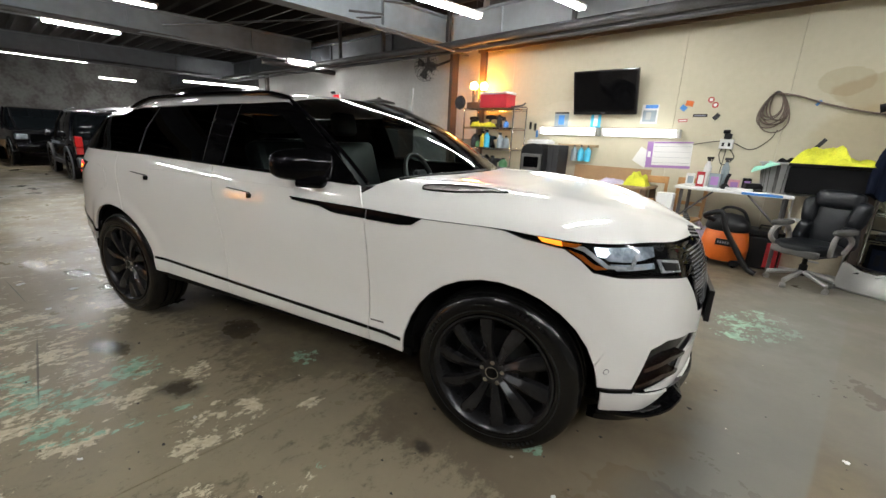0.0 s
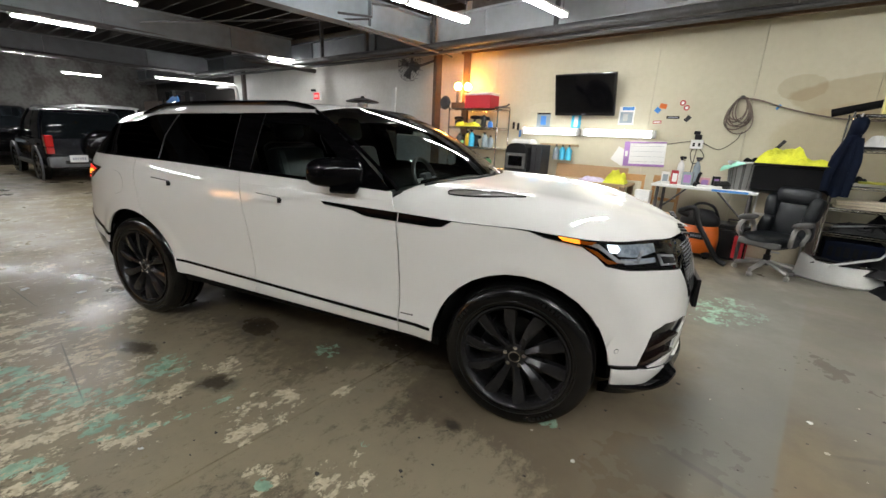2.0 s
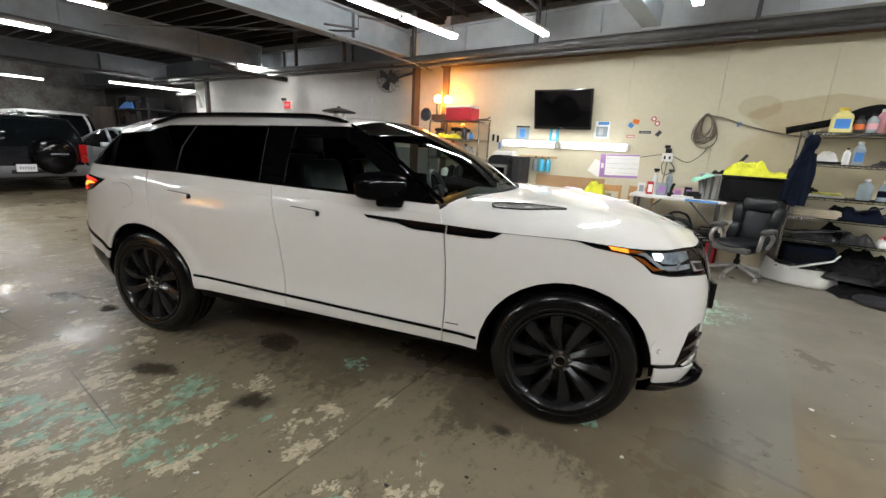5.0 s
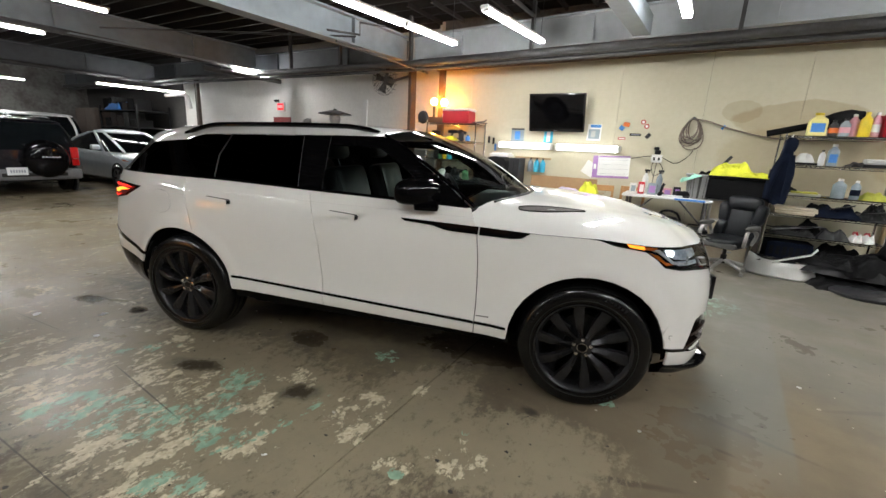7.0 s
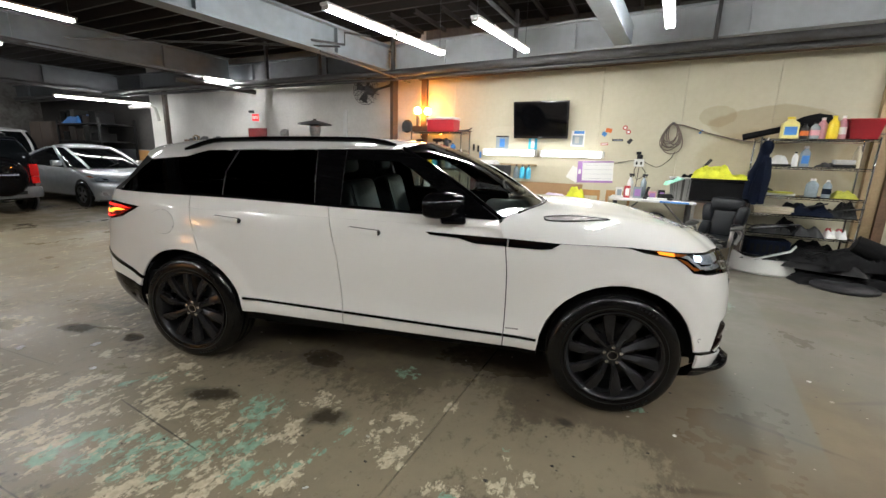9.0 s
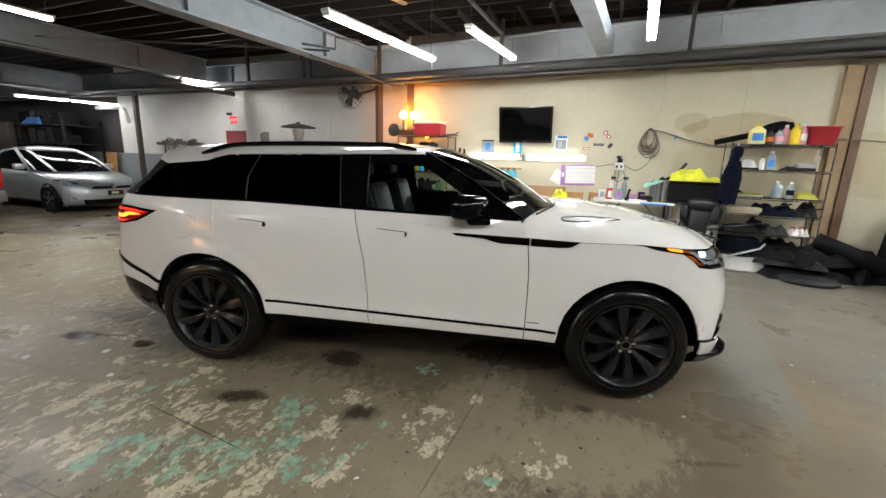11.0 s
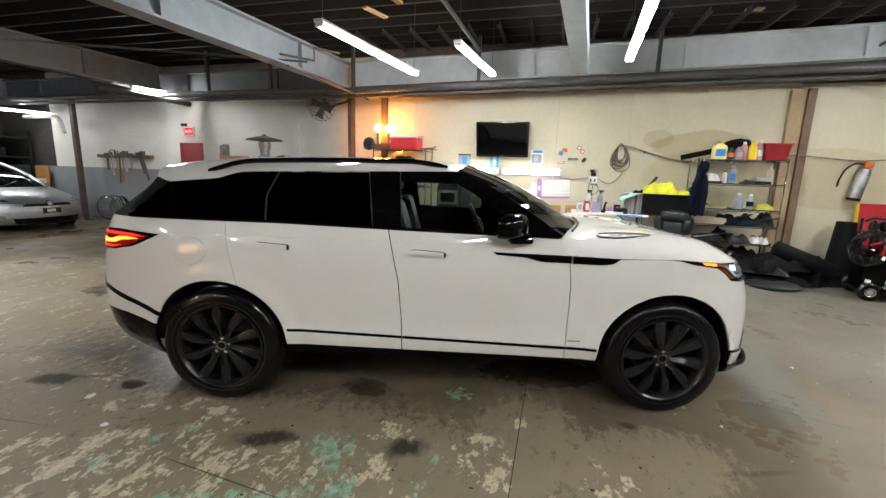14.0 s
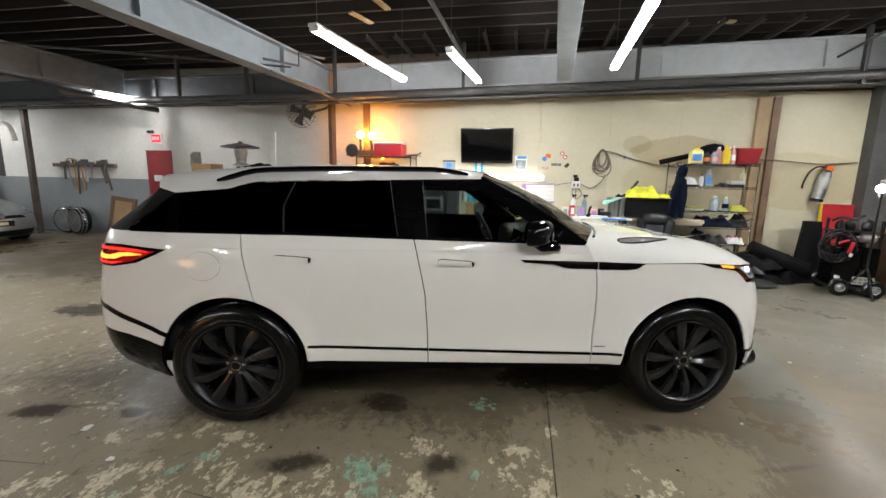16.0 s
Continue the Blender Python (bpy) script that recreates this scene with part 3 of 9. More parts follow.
# ---- lamps ----
def strip_light(m, length, n, label, mat="tube_on", hang=0.5, group="ceiling lights"):
    """A fluorescent batten: channel, tubes end to end, holders, chains."""
    t = thing("ceiling_light", m, label, "ceiling light", group)
    if label == LONG:
        hang = 4.155 - m.translation.z - 0.085
    part("channel", box(-0.055, 0, 0.03, 0.055, length, 0.062), "fixture", t, bevel=0.004)
    for i in range(n):
        a, b = i * length / n + 0.02, (i + 1) * length / n - 0.02
        for sx in (-0.032, 0.032):
            part("tube", tube([(sx, a + 0.02, 0.008), (sx, b - 0.02, 0.008)], 0.017, 10), mat, t, "lit fluorescent tube", smooth=True)
        for q in (a, b - 0.02):
            part("holder", box(-0.05, q, -0.012, 0.05, q + 0.02, 0.03), "fixture", t)
    for q in (0.08, length - 0.08):
        part("chain", tube([(0, q, 0.062), (0, q, 0.085 + hang)], 0.004, 5), "dark_steel", t)
    return t


LONG = "long white fluorescent strip light hung from the joists"
SHORT = "short fluorescent strip light under the girder"
strip_light(pose(-4.00, 2.80, 3.01, 0, 0, -7), 2.32, 2, LONG, hang=0.85)
strip_light(pose(-2.86, 4.25, 3.17, 0, 0, -6), 1.80, 1, LONG, "tube_on", hang=0.7)
strip_light(pose(-0.78, 2.75, 3.12, 0, 0, -3), 2.46, 2, LONG, "tube_strong", hang=0.75)
strip_light(pose(-8.45, 0.10, 3.24, 0, 0, -1), 2.44, 2, LONG, "tube_mid")
strip_light(pose(-10.45, 5.85, 3.13, 0, 0, -14), 0.95, 1, SHORT, "tube_far", hang=0.1)
strip_light(pose(-10.86, 1.31, 3.13, 0, 0, 0), 1.22, 1, SHORT, "tube_far", hang=0.1)
strip_light(pose(-17.6, 0.60, 3.20, 0, 0, 0), 2.44, 2, LONG, "tube_strong")
strip_light(pose(-21.0, 3.80, 3.05, 0, 0, 0), 1.22, 1, LONG, "tube_mid")
strip_light(pose(-15.75, 5.05, 2.80, 0, 0, -14), 2.30, 2, SHORT, "tube_mid", hang=0.35)
# unseen strip lights, added out of view to brighten flank, floor and right side
for x, y0, n, mt in ((-5.2, -6.4, 2, "tube_strong"), (-7.6, -5.2, 2, "tube_on"), (-0.9, -2.2, 1, "tube_strong"), (1.7, -2.2, 2, "tube_on"), (3.4, 0.8, 2, "tube_on"), (3.7, 3.6, 2, "tube_on")):
    strip_light(pose(x, y0, 3.12, 0, 0, 0), 1.22 * n, n, LONG, mt)


# ---- the white car: its outer surface ----
PLAN = np.array(spline([(-2.47, 0), (-2.46, -0.3), (-2.41, -0.55), (-2.31, -0.715), (-2.15, -0.82), (-1.9, -0.895), (-1.6, -0.94), (-1.2, -0.955), (-0.6, -0.955), (0, -0.955), (0.6, -0.955),
                        (1.2, -0.955), (1.6, -0.945), (1.8, -0.915), (1.93, -0.86), (2.04, -0.76), (2.14, -0.6), (2.21, -0.4), (2.26, -0.2), (2.28, 0)], 16))
ARC = np.concatenate([[0], np.cumsum(np.hypot(*np.diff(PLAN, axis=0).T))])
ARC -= np.interp(0, PLAN[:, 0], ARC)
TAN = np.gradient(PLAN, ARC, axis=0)
FRONT, REAR = float(ARC[-1]), float(ARC[0])


def smooth(a):
    a = min(1, max(0, a))
    return a * a * (3 - 2 * a)


def curve(points):
    P = np.array(spline(points, 8))
    return P[:, 0].copy(), P[:, 1].copy()


SIDE = curve([(0.10, 0.12), (0.30, 0.055), (0.38, 0.026), (0.46, 0.012), (0.56, 0.022), (0.68, 0.016), (0.80, 0.006), (0.92, 0.0), (1.02, 0.003), (1.09, 0.014), (1.15, 0.034), (1.20, 0.060),
              (1.32, 0.118), (1.45, 0.188), (1.56, 0.255), (1.7, 0.36)])
NOSE = curve([(0.10, 0.14), (0.25, 0.05), (0.36, 0.01), (0.50, 0.0), (0.65, 0.0), (0.76, 0.010), (0.86, 0.035), (0.95, 0.075), (1.02, 0.13), (1.1, 0.22), (1.3, 0.5), (1.7, 1.0)])
TAIL = curve([(0.10, 0.22), (0.30, 0.10), (0.42, 0.03), (0.55, 0.0), (0.72, 0.0), (0.85, 0.012), (1.0, 0.03), (1.12, 0.055), (1.20, 0.09), (1.32, 0.155), (1.45, 0.24), (1.56, 0.30), (1.7, 0.4)])
HUB, HUB_Z, ARCH = 1.437, 0.385, 0.445


def body(s, z, lift=0.0):
    """A point on the right-hand skin: s runs along the plan outline (equal to x on the flank), z up."""
    d = np.interp(z, *SIDE)
    f, r = smooth((s - 1.65) / 0.55), smooth((-s - 1.7) / 0.6)
    d = d * (1 - f) * (1 - r) + f * np.interp(z, *NOSE) + r * np.interp(z, *TAIL)
    for h in (-HUB, HUB):
        q = math.hypot(s - h, z - HUB_Z)
        d -= 0.012 * (1 - smooth((q - 0.465) / 0.10))
    x, y = np.interp(s, ARC, PLAN[:, 0]), np.interp(s, ARC, PLAN[:, 1])
    tx, ty = np.interp(s, ARC, TAN[:, 0]), np.interp(s, ARC, TAN[:, 1])
    k = (d - lift) / math.hypot(tx, ty)
    return np.array([x - ty * k, min(0.0, y + tx * k), z])


M["dark_grey_trim"] = material("dark_grey_trim", (0.030, 0.030, 0.032), (0.022, 0.022, 0.024), 0.35, spec=0.3)
CAR = thing("white_suv", pose(-2.346, 2.0, 0, 0, 0, 15.02), "clean white sport utility car with black trim and dark wheels", "car")


def shrink(poly, g):
    """Draw a closed outline in by g."""
    P = [Vector(p) for p in poly]
    area = sum(a.x * b.y - b.x * a.y for a, b in zip(P, P[1:] + P[:1]))
    if area < 0:
        P.reverse()
    out = []
    for a, b, c in zip(P[-1:] + P[:-1], P, P[1:] + P[:1]):
        u, w = (b - a).normalized(), (c - b).normalized()
        nu, nw = Vector((-u.y, u.x)), Vector((-w.y, w.x))
        m = nu + nw
        m = m.normalized() if m.length > 1e-6 else nu
        out.append(b + m * (g / max(0.35, m.dot(nu))))
    return out


def inside(p, poly):
    c = False
    for a, b in zip(poly, poly[-1:] + poly[:-1]):
        if (a.y > p.y) != (b.y > p.y) and p.x < (b.x - a.x) * (p.y - a.y) / (b.y - a.y) + a.x:
            c = not c
    return c


def near_edge(p, poly, d):
    for a, b in zip(poly, poly[1:] + poly[:1]):
        e = b - a
        t = max(0, min(1, (p - a).dot(e) / max(1e-9, e.length_squared)))
        if (a + t * e - p).length < d:
            return True
    return False


def mesh_with_normals(name, verts, normals, faces, mat, parent, label):
    fixed = []
    for f in faces:
        a, b, c = (Vector(verts[i]) for i in f[:3])
        n = sum((Vector(normals[i]) for i in f), Vector())
        fixed.append(tuple(f) if (b - a).cross(c - a).dot(n) >= 0 else tuple(reversed(f)))
    me = bpy.data.meshes.new(name)
    me.from_pydata([tuple(v) for v in verts], [], fixed)
    me.update()
    me.polygons.foreach_set("use_smooth", [True] * len(me.polygons))
    me.normals_split_custom_set_from_vertices([tuple(n) for n in normals])
    me.materials.append(M[mat])
    ob = new(name, me)
    ob.parent = parent
    if label:
        ob["label"] = label
    return ob


def skin(name, outline, mat, parent=None, label="", lift=0.0, depth=0.012, gap=0.003, step=0.06, both=True, surf=None):
    """A panel cut to an outline in (s, z), pressed to the car's skin, with turned-in edges."""
    surf = surf or body
    poly = shrink(outline, gap)
    edge = []
    for a, b in zip(poly, poly[1:] + poly[:1]):
        n = max(1, int((b - a).length / (step * 0.6)))
        edge += [a + (b - a) * (k / n) for k in range(n)]
    lo = Vector((min(p.x for p in edge), min(p.y for p in edge)))
    hi = Vector((max(p.x for p in edge), max(p.y for p in edge)))
    pts = list(edge)
    i = 0
    yy = lo.y
    while yy < hi.y:
        xx = lo.x + (step / 2 if i % 2 else 0)
        while xx < hi.x:
            p = Vector((xx, yy))
            if inside(p, edge) and not near_edge(p, edge, step * 0.4):
                pts.append(p)
            xx += step
        yy += step * 0.85
        i += 1
    from mathutils import geometry
    v2, _, faces, _, _, _ = geometry.delaunay_2d_cdt(pts, [], [list(range(len(edge)))], 1, 1e-6)
    V, NRM = [], []
    for p in v2:
        a = surf(p.x, p.y, lift)
        du, dv = surf(p.x + 2e-3, p.y, lift) - surf(p.x - 2e-3, p.y, lift), surf(p.x, p.y + 2e-3, lift) - surf(p.x, p.y - 2e-3, lift)
        n = np.cross(du, dv)
        n = n / (np.linalg.norm(n) or 1)
        if np.dot(n, a - np.array([0.85 * a[0], 0, 0.7])) < 0:
            n = -n
        V.append(a)
        NRM.append(n)
    F = [tuple(f) for f in faces]
    if depth:
        count = {}
        for f in F:
            for a, b in zip(f, f[1:] + f[:1]):
                count[frozenset((a, b))] = count.get(frozenset((a, b)), 0) + 1
        rim = [tuple(e) for e, c in count.items() if c == 1]
        mid = sum((np.array(V[q]) for e in rim for q in e), np.zeros(3)) / (2 * len(rim))
        for a, b in rim:
            side = np.cross(V[b] - V[a], NRM[a])
            side = side / (np.linalg.norm(side) or 1)
            inner = next(f for f in F if len(f) == 3 and a in f and b in f)
            third = V[[q for q in inner if q not in (a, b)][0]]
            if np.dot(side, third - V[a]) > 0:
                side = -side
            o = len(V)
            for q, k in ((a, 0), (b, 0), (b, depth), (a, depth)):
                V.append(V[q] - k * NRM[q])
                NRM.append(side)
            F.append((o, o + 1, o + 2, o + 3))
    obs = []
    for side in ((1, -1) if both else (1,)):
        obs.append(mesh_with_normals(name, [(v[0], v[1] * side, v[2]) for v in V], [(n[0], n[1] * side, n[2]) for n in NRM], F, mat, parent or CAR, label))
    return obs


def sheet(name, f, nu, nv, mat, parent=None, label="", both=True):
    """A panel from a grid f(u, v), u and v in 0..1; v runs from the middle of the car to its right side."""
    V, NRM, F = [], [], []
    sides = (1, -1) if both else (1,)
    for side in sides:
        o = len(V)
        for i in range(nu + 1):
            for j in range(nv + 1):
                u, v = i / nu, j / nv
                p = f(u, v)
                h = 1e-3
                du = f(min(1, u + h), v) - f(max(0, u - h), v)
                dv = f(u, min(1, v + h)) - f(u, max(0, v - h))
                n = np.cross(du, dv)
                n = n / (np.linalg.norm(n) or 1)
                if n[2] < 0:
                    n = -n
                V.append((p[0], p[1] * side, p[2]))
                NRM.append((n[0], n[1] * side, n[2]))
        w = nv + 1
        F += [(o + i * w + j, o + i * w + j + 1, o + (i + 1) * w + j + 1, o + (i + 1) * w + j) for i in range(nu) for j in range(nv)]
    return mesh_with_normals(name, V, NRM, F, mat, parent or CAR, label)


def arc(cx, r, a0, a1, n=14):
    return [(cx + r * math.cos(radians(a0 + (a1 - a0) * k / n)), HUB_Z + r * math.sin(radians(a0 + (a1 - a0) * k / n))) for k in range(n + 1)]


def line_z(table):
    xs, zs = zip(*table)
    return lambda x: float(np.interp(x, xs, zs))


belt = line_z([(-2.2, 1.200), (-1.76, 1.206), (-1.06, 1.203), (-0.33, 1.183), (0.72, 1.158)])
sill = line_z([(-1.0, 0.428), (1.0, 0.372)])
stripe = line_z([(-1.0, 0.532), (1.0, 0.458)])
hood_z = line_z([(0.6, 1.062), (1.1, 1.046), (1.44, 1.050), (1.7, 1.036), (2.0, 1.024), (2.4, 0.998), (3.0, 0.985)])
SEAM_A = [(0.722, 1.156), (0.745, 1.095), (0.768, 1.034), (0.786, 0.86), (0.790, 0.708), (0.789, 0.55), (0.785, 0.378)]
SEAM_B = [(-0.352, 1.184), (-0.325, 1.06), (-0.300, 0.94), (-0.283, 0.855), (-0.265, 0.62), (-0.257, 0.407)]
SEAM_C = [(-1.368, 1.204), (-1.345, 1.08), (-1.313, 0.924), (-1.284, 0.803)]


def along(f, x0, x1, n=10):
    return [(x0 + (x1 - x0) * k / n, f(x0 + (x1 - x0) * k / n)) for k in range(n + 1)]


# panels of the flank
skin("rear_door", along(belt, -1.368, -0.352) + SEAM_B[1:] + along(sill, -0.257, -0.993)[1:] + arc(-HUB, ARCH, 6, 69)[1:-1] + SEAM_C[::-1][:-1], "white_paint", step=0.035)
skin("front_door", along(belt, -0.352, 0.722) + SEAM_A[1:] + along(sill, 0.785, -0.257)[1:] + SEAM_B[::-1][1:-1], "white_paint")
skin("front_fender", SEAM_A[2:] + along(sill, 0.785, 0.99)[1:] + arc(HUB, ARCH, 178, 20)[1:] + [(1.90, 0.62), (1.90, 0.74), (1.898, 0.908), (1.806, 0.922), (1.757, 0.965), (1.691, 1.004), (1.528, 1.024), (1.45, 1.046)] + along(hood_z, 1.44, 0.77)[1:], "white_paint", step=0.035)
skin("rear_quarter", [(-2.13, 1.200)] + along(belt, -2.1, -1.368) + SEAM_C[1:] + arc(-HUB, ARCH, 70, 152)[1:] + [(-1.845, 0.60), (-2.02, 0.665), (-2.26, 0.735), (-2.45, 0.755), (-2.45, 0.97), (-2.2, 0.985), (-2.0, 1.02), (-1.87, 1.072), (-1.80, 1.104), (-2.14, 1.116), (-2.45, 1.105), (-2.45, 1.195)], "white_paint", step=0.035)
skin("tailgate", [(-2.455, 1.195), (-2.455, 1.10), (-2.9, 1.09), (-2.9, 0.98), (-2.455, 0.97), (-2.455, 0.76), (REAR, 0.76), (REAR, 1.195)], "white_paint")
skin("rear_bumper", [(-1.845, 0.572), (-2.02, 0.636), (-2.26, 0.706), (-2.45, 0.726), (REAR, 0.73), (REAR, 0.60), (-2.45, 0.60), (-2.10, 0.570), (-1.865, 0.512)], "white_paint")
skin("bumper_strip", [(-1.842, 0.600), (-2.02, 0.665), (-2.26, 0.735), (-2.45, 0.757), (REAR, 0.76), (REAR, 0.73), (-2.45, 0.728), (-2.26, 0.706), (-2.02, 0.636), (-1.843, 0.572)], "gloss_black", gap=0.0, lift=0.004)
skin("rear_valance", [(-1.865, 0.508), (-2.10, 0.566), (-2.45, 0.596), (REAR, 0.596), (REAR, 0.36), (-2.45, 0.34), (-2.2, 0.335), (-2.0, 0.30), (-1.868, 0.285), (-1.882, 0.385)], "gloss_black", lift=-0.006)
front = skin("front_bumper", [(1.879, 0.45), (1.868, 0.50), (1.856, 0.537), (1.896, 0.62), (1.896, 0.74), (1.894, 0.905), (2.068, 0.895), (2.36, 0.860), (2.44, 0.78), (2.55, 0.66), (FRONT, 0.62), (FRONT, 0.331), (2.45, 0.331), (2.2, 0.385), (2.12, 0.402), (2.36, 0.415), (2.42, 0.49), (2.62, 0.50), (2.65, 0.525), (2.45, 0.585), (2.20, 0.622), (2.10, 0.600), (2.075, 0.53), (2.035, 0.43), (1.886, 0.453)], "white_paint", gap=0.001, step=0.035)
skin("bumper_lower", [(1.888, 0.440), (2.035, 0.418), (2.10, 0.400), (2.45, 0.330), (FRONT, 0.330), (FRONT, 0.295), (2.45, 0.29), (2.1, 0.31), (1.898, 0.345)], "white_paint", lift=0.012)
skin("bumper_strip", [(1.884, 0.453), (2.035, 0.430), (2.035, 0.414), (1.887, 0.438)], "gloss_black", gap=0, lift=0.010)
skin("air_intake", [(2.02, 0.42), (2.06, 0.53), (2.09, 0.61), (2.20, 0.635), (2.45, 0.60), (2.68, 0.53), (2.64, 0.48), (2.44, 0.47), (2.38, 0.40), (2.10, 0.39)], "gloss_black", "", "", lift=-0.022, gap=0)
for fin in ([(2.082, 0.520), (2.25, 0.537), (2.42, 0.508), (2.42, 0.494), (2.25, 0.512), (2.080, 0.502)], [(2.052, 0.448), (2.2, 0.466), (2.37, 0.436), (2.36, 0.422), (2.2, 0.442), (2.050, 0.432)]):
    skin("intake_fin", fin, "bronze", lift=0.004, gap=0, depth=0.03, step=0.03)
def splitter(k):
    """A thin lip that leaves the arch flush, stands proud at the corner and turns up there."""
    bm = bmesh.new()
    rings = []
    for q in range(29):
        a = 1.892 + (FRONT - 1.892) * (q / 28) ** 1.25
        out = 0.008 + 0.050 * smooth((a - 1.93) / 0.33) * (1 - 0.85 * smooth((a - 2.32) / 0.16))
        top = float(np.interp(a, [1.89, 2.0, 2.12, 2.24, 2.31, 2.42, FRONT], [0.345, 0.324, 0.310, 0.318, 0.332, 0.312, 0.300]))
        fin = 0.035 * smooth((a - 2.12) / 0.16) * (1 - smooth((a - 2.42) / 0.25))
        ring = []
        for o, z in ((0.010, top + fin), (out * 0.55 + 0.004, top + 0.006 + fin * 0.25), (out, top), (out + 0.002, top - 0.010), (out - 0.012, top - 0.024), (-0.015, top - 0.055), (-0.09, 0.245), (-0.09, 0.30)):
            c = body(a, 0.36, o)
            ring.append(bm.verts.new((c[0], c[1] * k, z)))
        rings.append(ring)
    for a, b in zip(rings, rings[1:]):
        for i in range(8):
            bm.faces.new((a[i], a[(i + 1) % 8], b[(i + 1) % 8], b[i]))
    for e in (rings[0], rings[-1]):
        bm.faces.new(e)
    bmesh.ops.recalc_face_normals(bm, faces=bm.faces)
    part("splitter", bm, "gloss_black", CAR)


splitter(1)
splitter(-1)
skin("sensor_ring", [(1.905 + 0.012 * math.cos(a * 0.5236), 0.522 + 0.012 * math.sin(a * 0.5236)) for a in range(12)], "dark_grey_trim", lift=0.0012, gap=0, depth=0)
skin("parking_sensor", [(1.905 + 0.0095 * math.cos(a * 0.5236), 0.522 + 0.0095 * math.sin(a * 0.5236)) for a in range(12)], "white_paint", lift=0.0035, gap=0, depth=0.002)

# stripes and sills
for x0, x1 in ((-0.990, -0.262), (-0.255, 0.783), (0.789, 0.985)):
    skin("sill_strip", along(stripe, x0, x1, 4) + [(x, z - 0.019) for x, z in along(stripe, x1, x0, 4)], "gloss_black", gap=0.001, lift=0.005)
# near-black strip that stands in for the shade below the sill
skin("sill_shade", along(lambda x: sill(x) - 0.003, -1.02, 1.0) + [(1.0, 0.31), (-1.02, 0.34)], "void_black", lift=-0.06)

# fender blade, handles, fuel flap, badge bars
for nm, pts in (("fender_blade", [(0.29, 1.068), (0.78, 1.058), (0.778, 1.010), (0.60, 1.014), (0.565, 1.020), (0.50, 1.038), (0.32, 1.049)]),
                ("fender_blade", [(0.786, 1.058), (1.085, 1.047), (1.03, 1.012), (0.97, 1.005), (0.784, 1.008)])):
    skin(nm, pts, "gloss_black", gap=0.001, lift=0.007)
skin("blade_insert", [(0.50, 1.058), (0.775, 1.052), (0.775, 1.036), (0.60, 1.036)], "bronze", gap=0, lift=0.010)
skin("blade_insert", [(0.79, 1.051), (0.97, 1.045), (0.93, 1.030), (0.79, 1.034)], "bronze", gap=0, lift=0.010)
for x0, z0 in ((-1.165, 1.060), (-0.205, 1.042)):
    skin("handle_gap", [(x0 - 0.001, z0 + 0.0203), (x0 + 0.02, z0 + 0.0266), (x0 + 0.20, z0 + 0.0148), (x0 + 0.213, z0 + 0.0060), (x0 + 0.208, z0 - 0.0156), (x0 + 0.02, z0 - 0.0075), (x0 - 0.001, z0 + 0.0013)], "dark_grey_trim", lift=0.0015, gap=0, depth=0, step=0.03)
    skin("door_handle", [(x0, z0 + 0.020), (x0 + 0.02, z0 + 0.026), (x0 + 0.20, z0 + 0.014), (x0 + 0.21, z0 + 0.005), (x0 + 0.205, z0 - 0.014), (x0 + 0.02, z0 - 0.004), (x0, z0 + 0.004)], "white_paint", lift=0.022, gap=0, depth=0.016, step=0.03)
    skin("handle_end", [(x0 + 0.200, z0 + 0.0140), (x0 + 0.206, z0 + 0.0120), (x0 + 0.214, z0 + 0.005), (x0 + 0.209, z0 - 0.015), (x0 + 0.202, z0 - 0.0145)], "gloss_black", lift=0.0235, gap=0, depth=0.024, step=0.03)
ring = [(-1.577 + 0.1064 * math.cos(a * math.pi / 12), 1.015 + 0.0844 * math.sin(a * math.pi / 12)) for a in range(24)]
rin2 = [(-1.577 + 0.105 * math.cos(a * math.pi / 12), 1.015 + 0.083 * math.sin(a * math.pi / 12)) for a in range(24)]
skin("fuel_flap_gap", ring, "dark_grey_trim", lift=0.0015, gap=0, depth=0.0)
skin("fuel_flap", rin2, "white_paint", lift=0.003, gap=0, depth=0.004)
for k in range(6):
    skin("badge_bar", [(0.80 + k * 0.013, 0.506), (0.810 + k * 0.013, 0.5055), (0.810 + k * 0.013, 0.4985), (0.80 + k * 0.013, 0.499)], "vent_gloss", lift=0.002, gap=0, depth=0.003)
# shut line that runs below the windows
skin("flank_crease", along(lambda x: 1.115 + 0.012 * (x + 0.3) * -0.6, -1.75, 0.70, 16) + [(x, 1.1125 - 0.0072 * (x + 0.3)) for x in np.linspace(0.70, -1.75, 17)], "white_paint", lift=0.004, gap=0, depth=0.004)

# side glazing and pillars
rail = line_z([(-1.84, 1.428), (-1.48, 1.458), (-1.40, 1.486), (-1.316, 1.504), (-1.09, 1.513), (-0.5, 1.530), (0.07, 1.545), (0.16, 1.512), (0.25, 1.462), (0.45, 1.345), (0.60, 1.245), (0.72, 1.160)])
FGLASS = [(-0.269, 1.183), (-0.299, 1.474), (0.064, 1.470), (0.169, 1.416), (0.374, 1.281), (0.545, 1.167)]
skin("front_window", FGLASS, "glass_clear", lift=-0.004, depth=0, gap=0)
skin("rear_window", along(belt, -1.115, -0.451, 5) + [(-0.504, 1.527)] + [(x, rail(x) - 0.004) for x in np.linspace(-0.6, -1.075, 6)] + [(-1.102, 1.445), (-1.132, 1.362)], "glass_dark", lift=0.0, depth=0.004, gap=0.003)
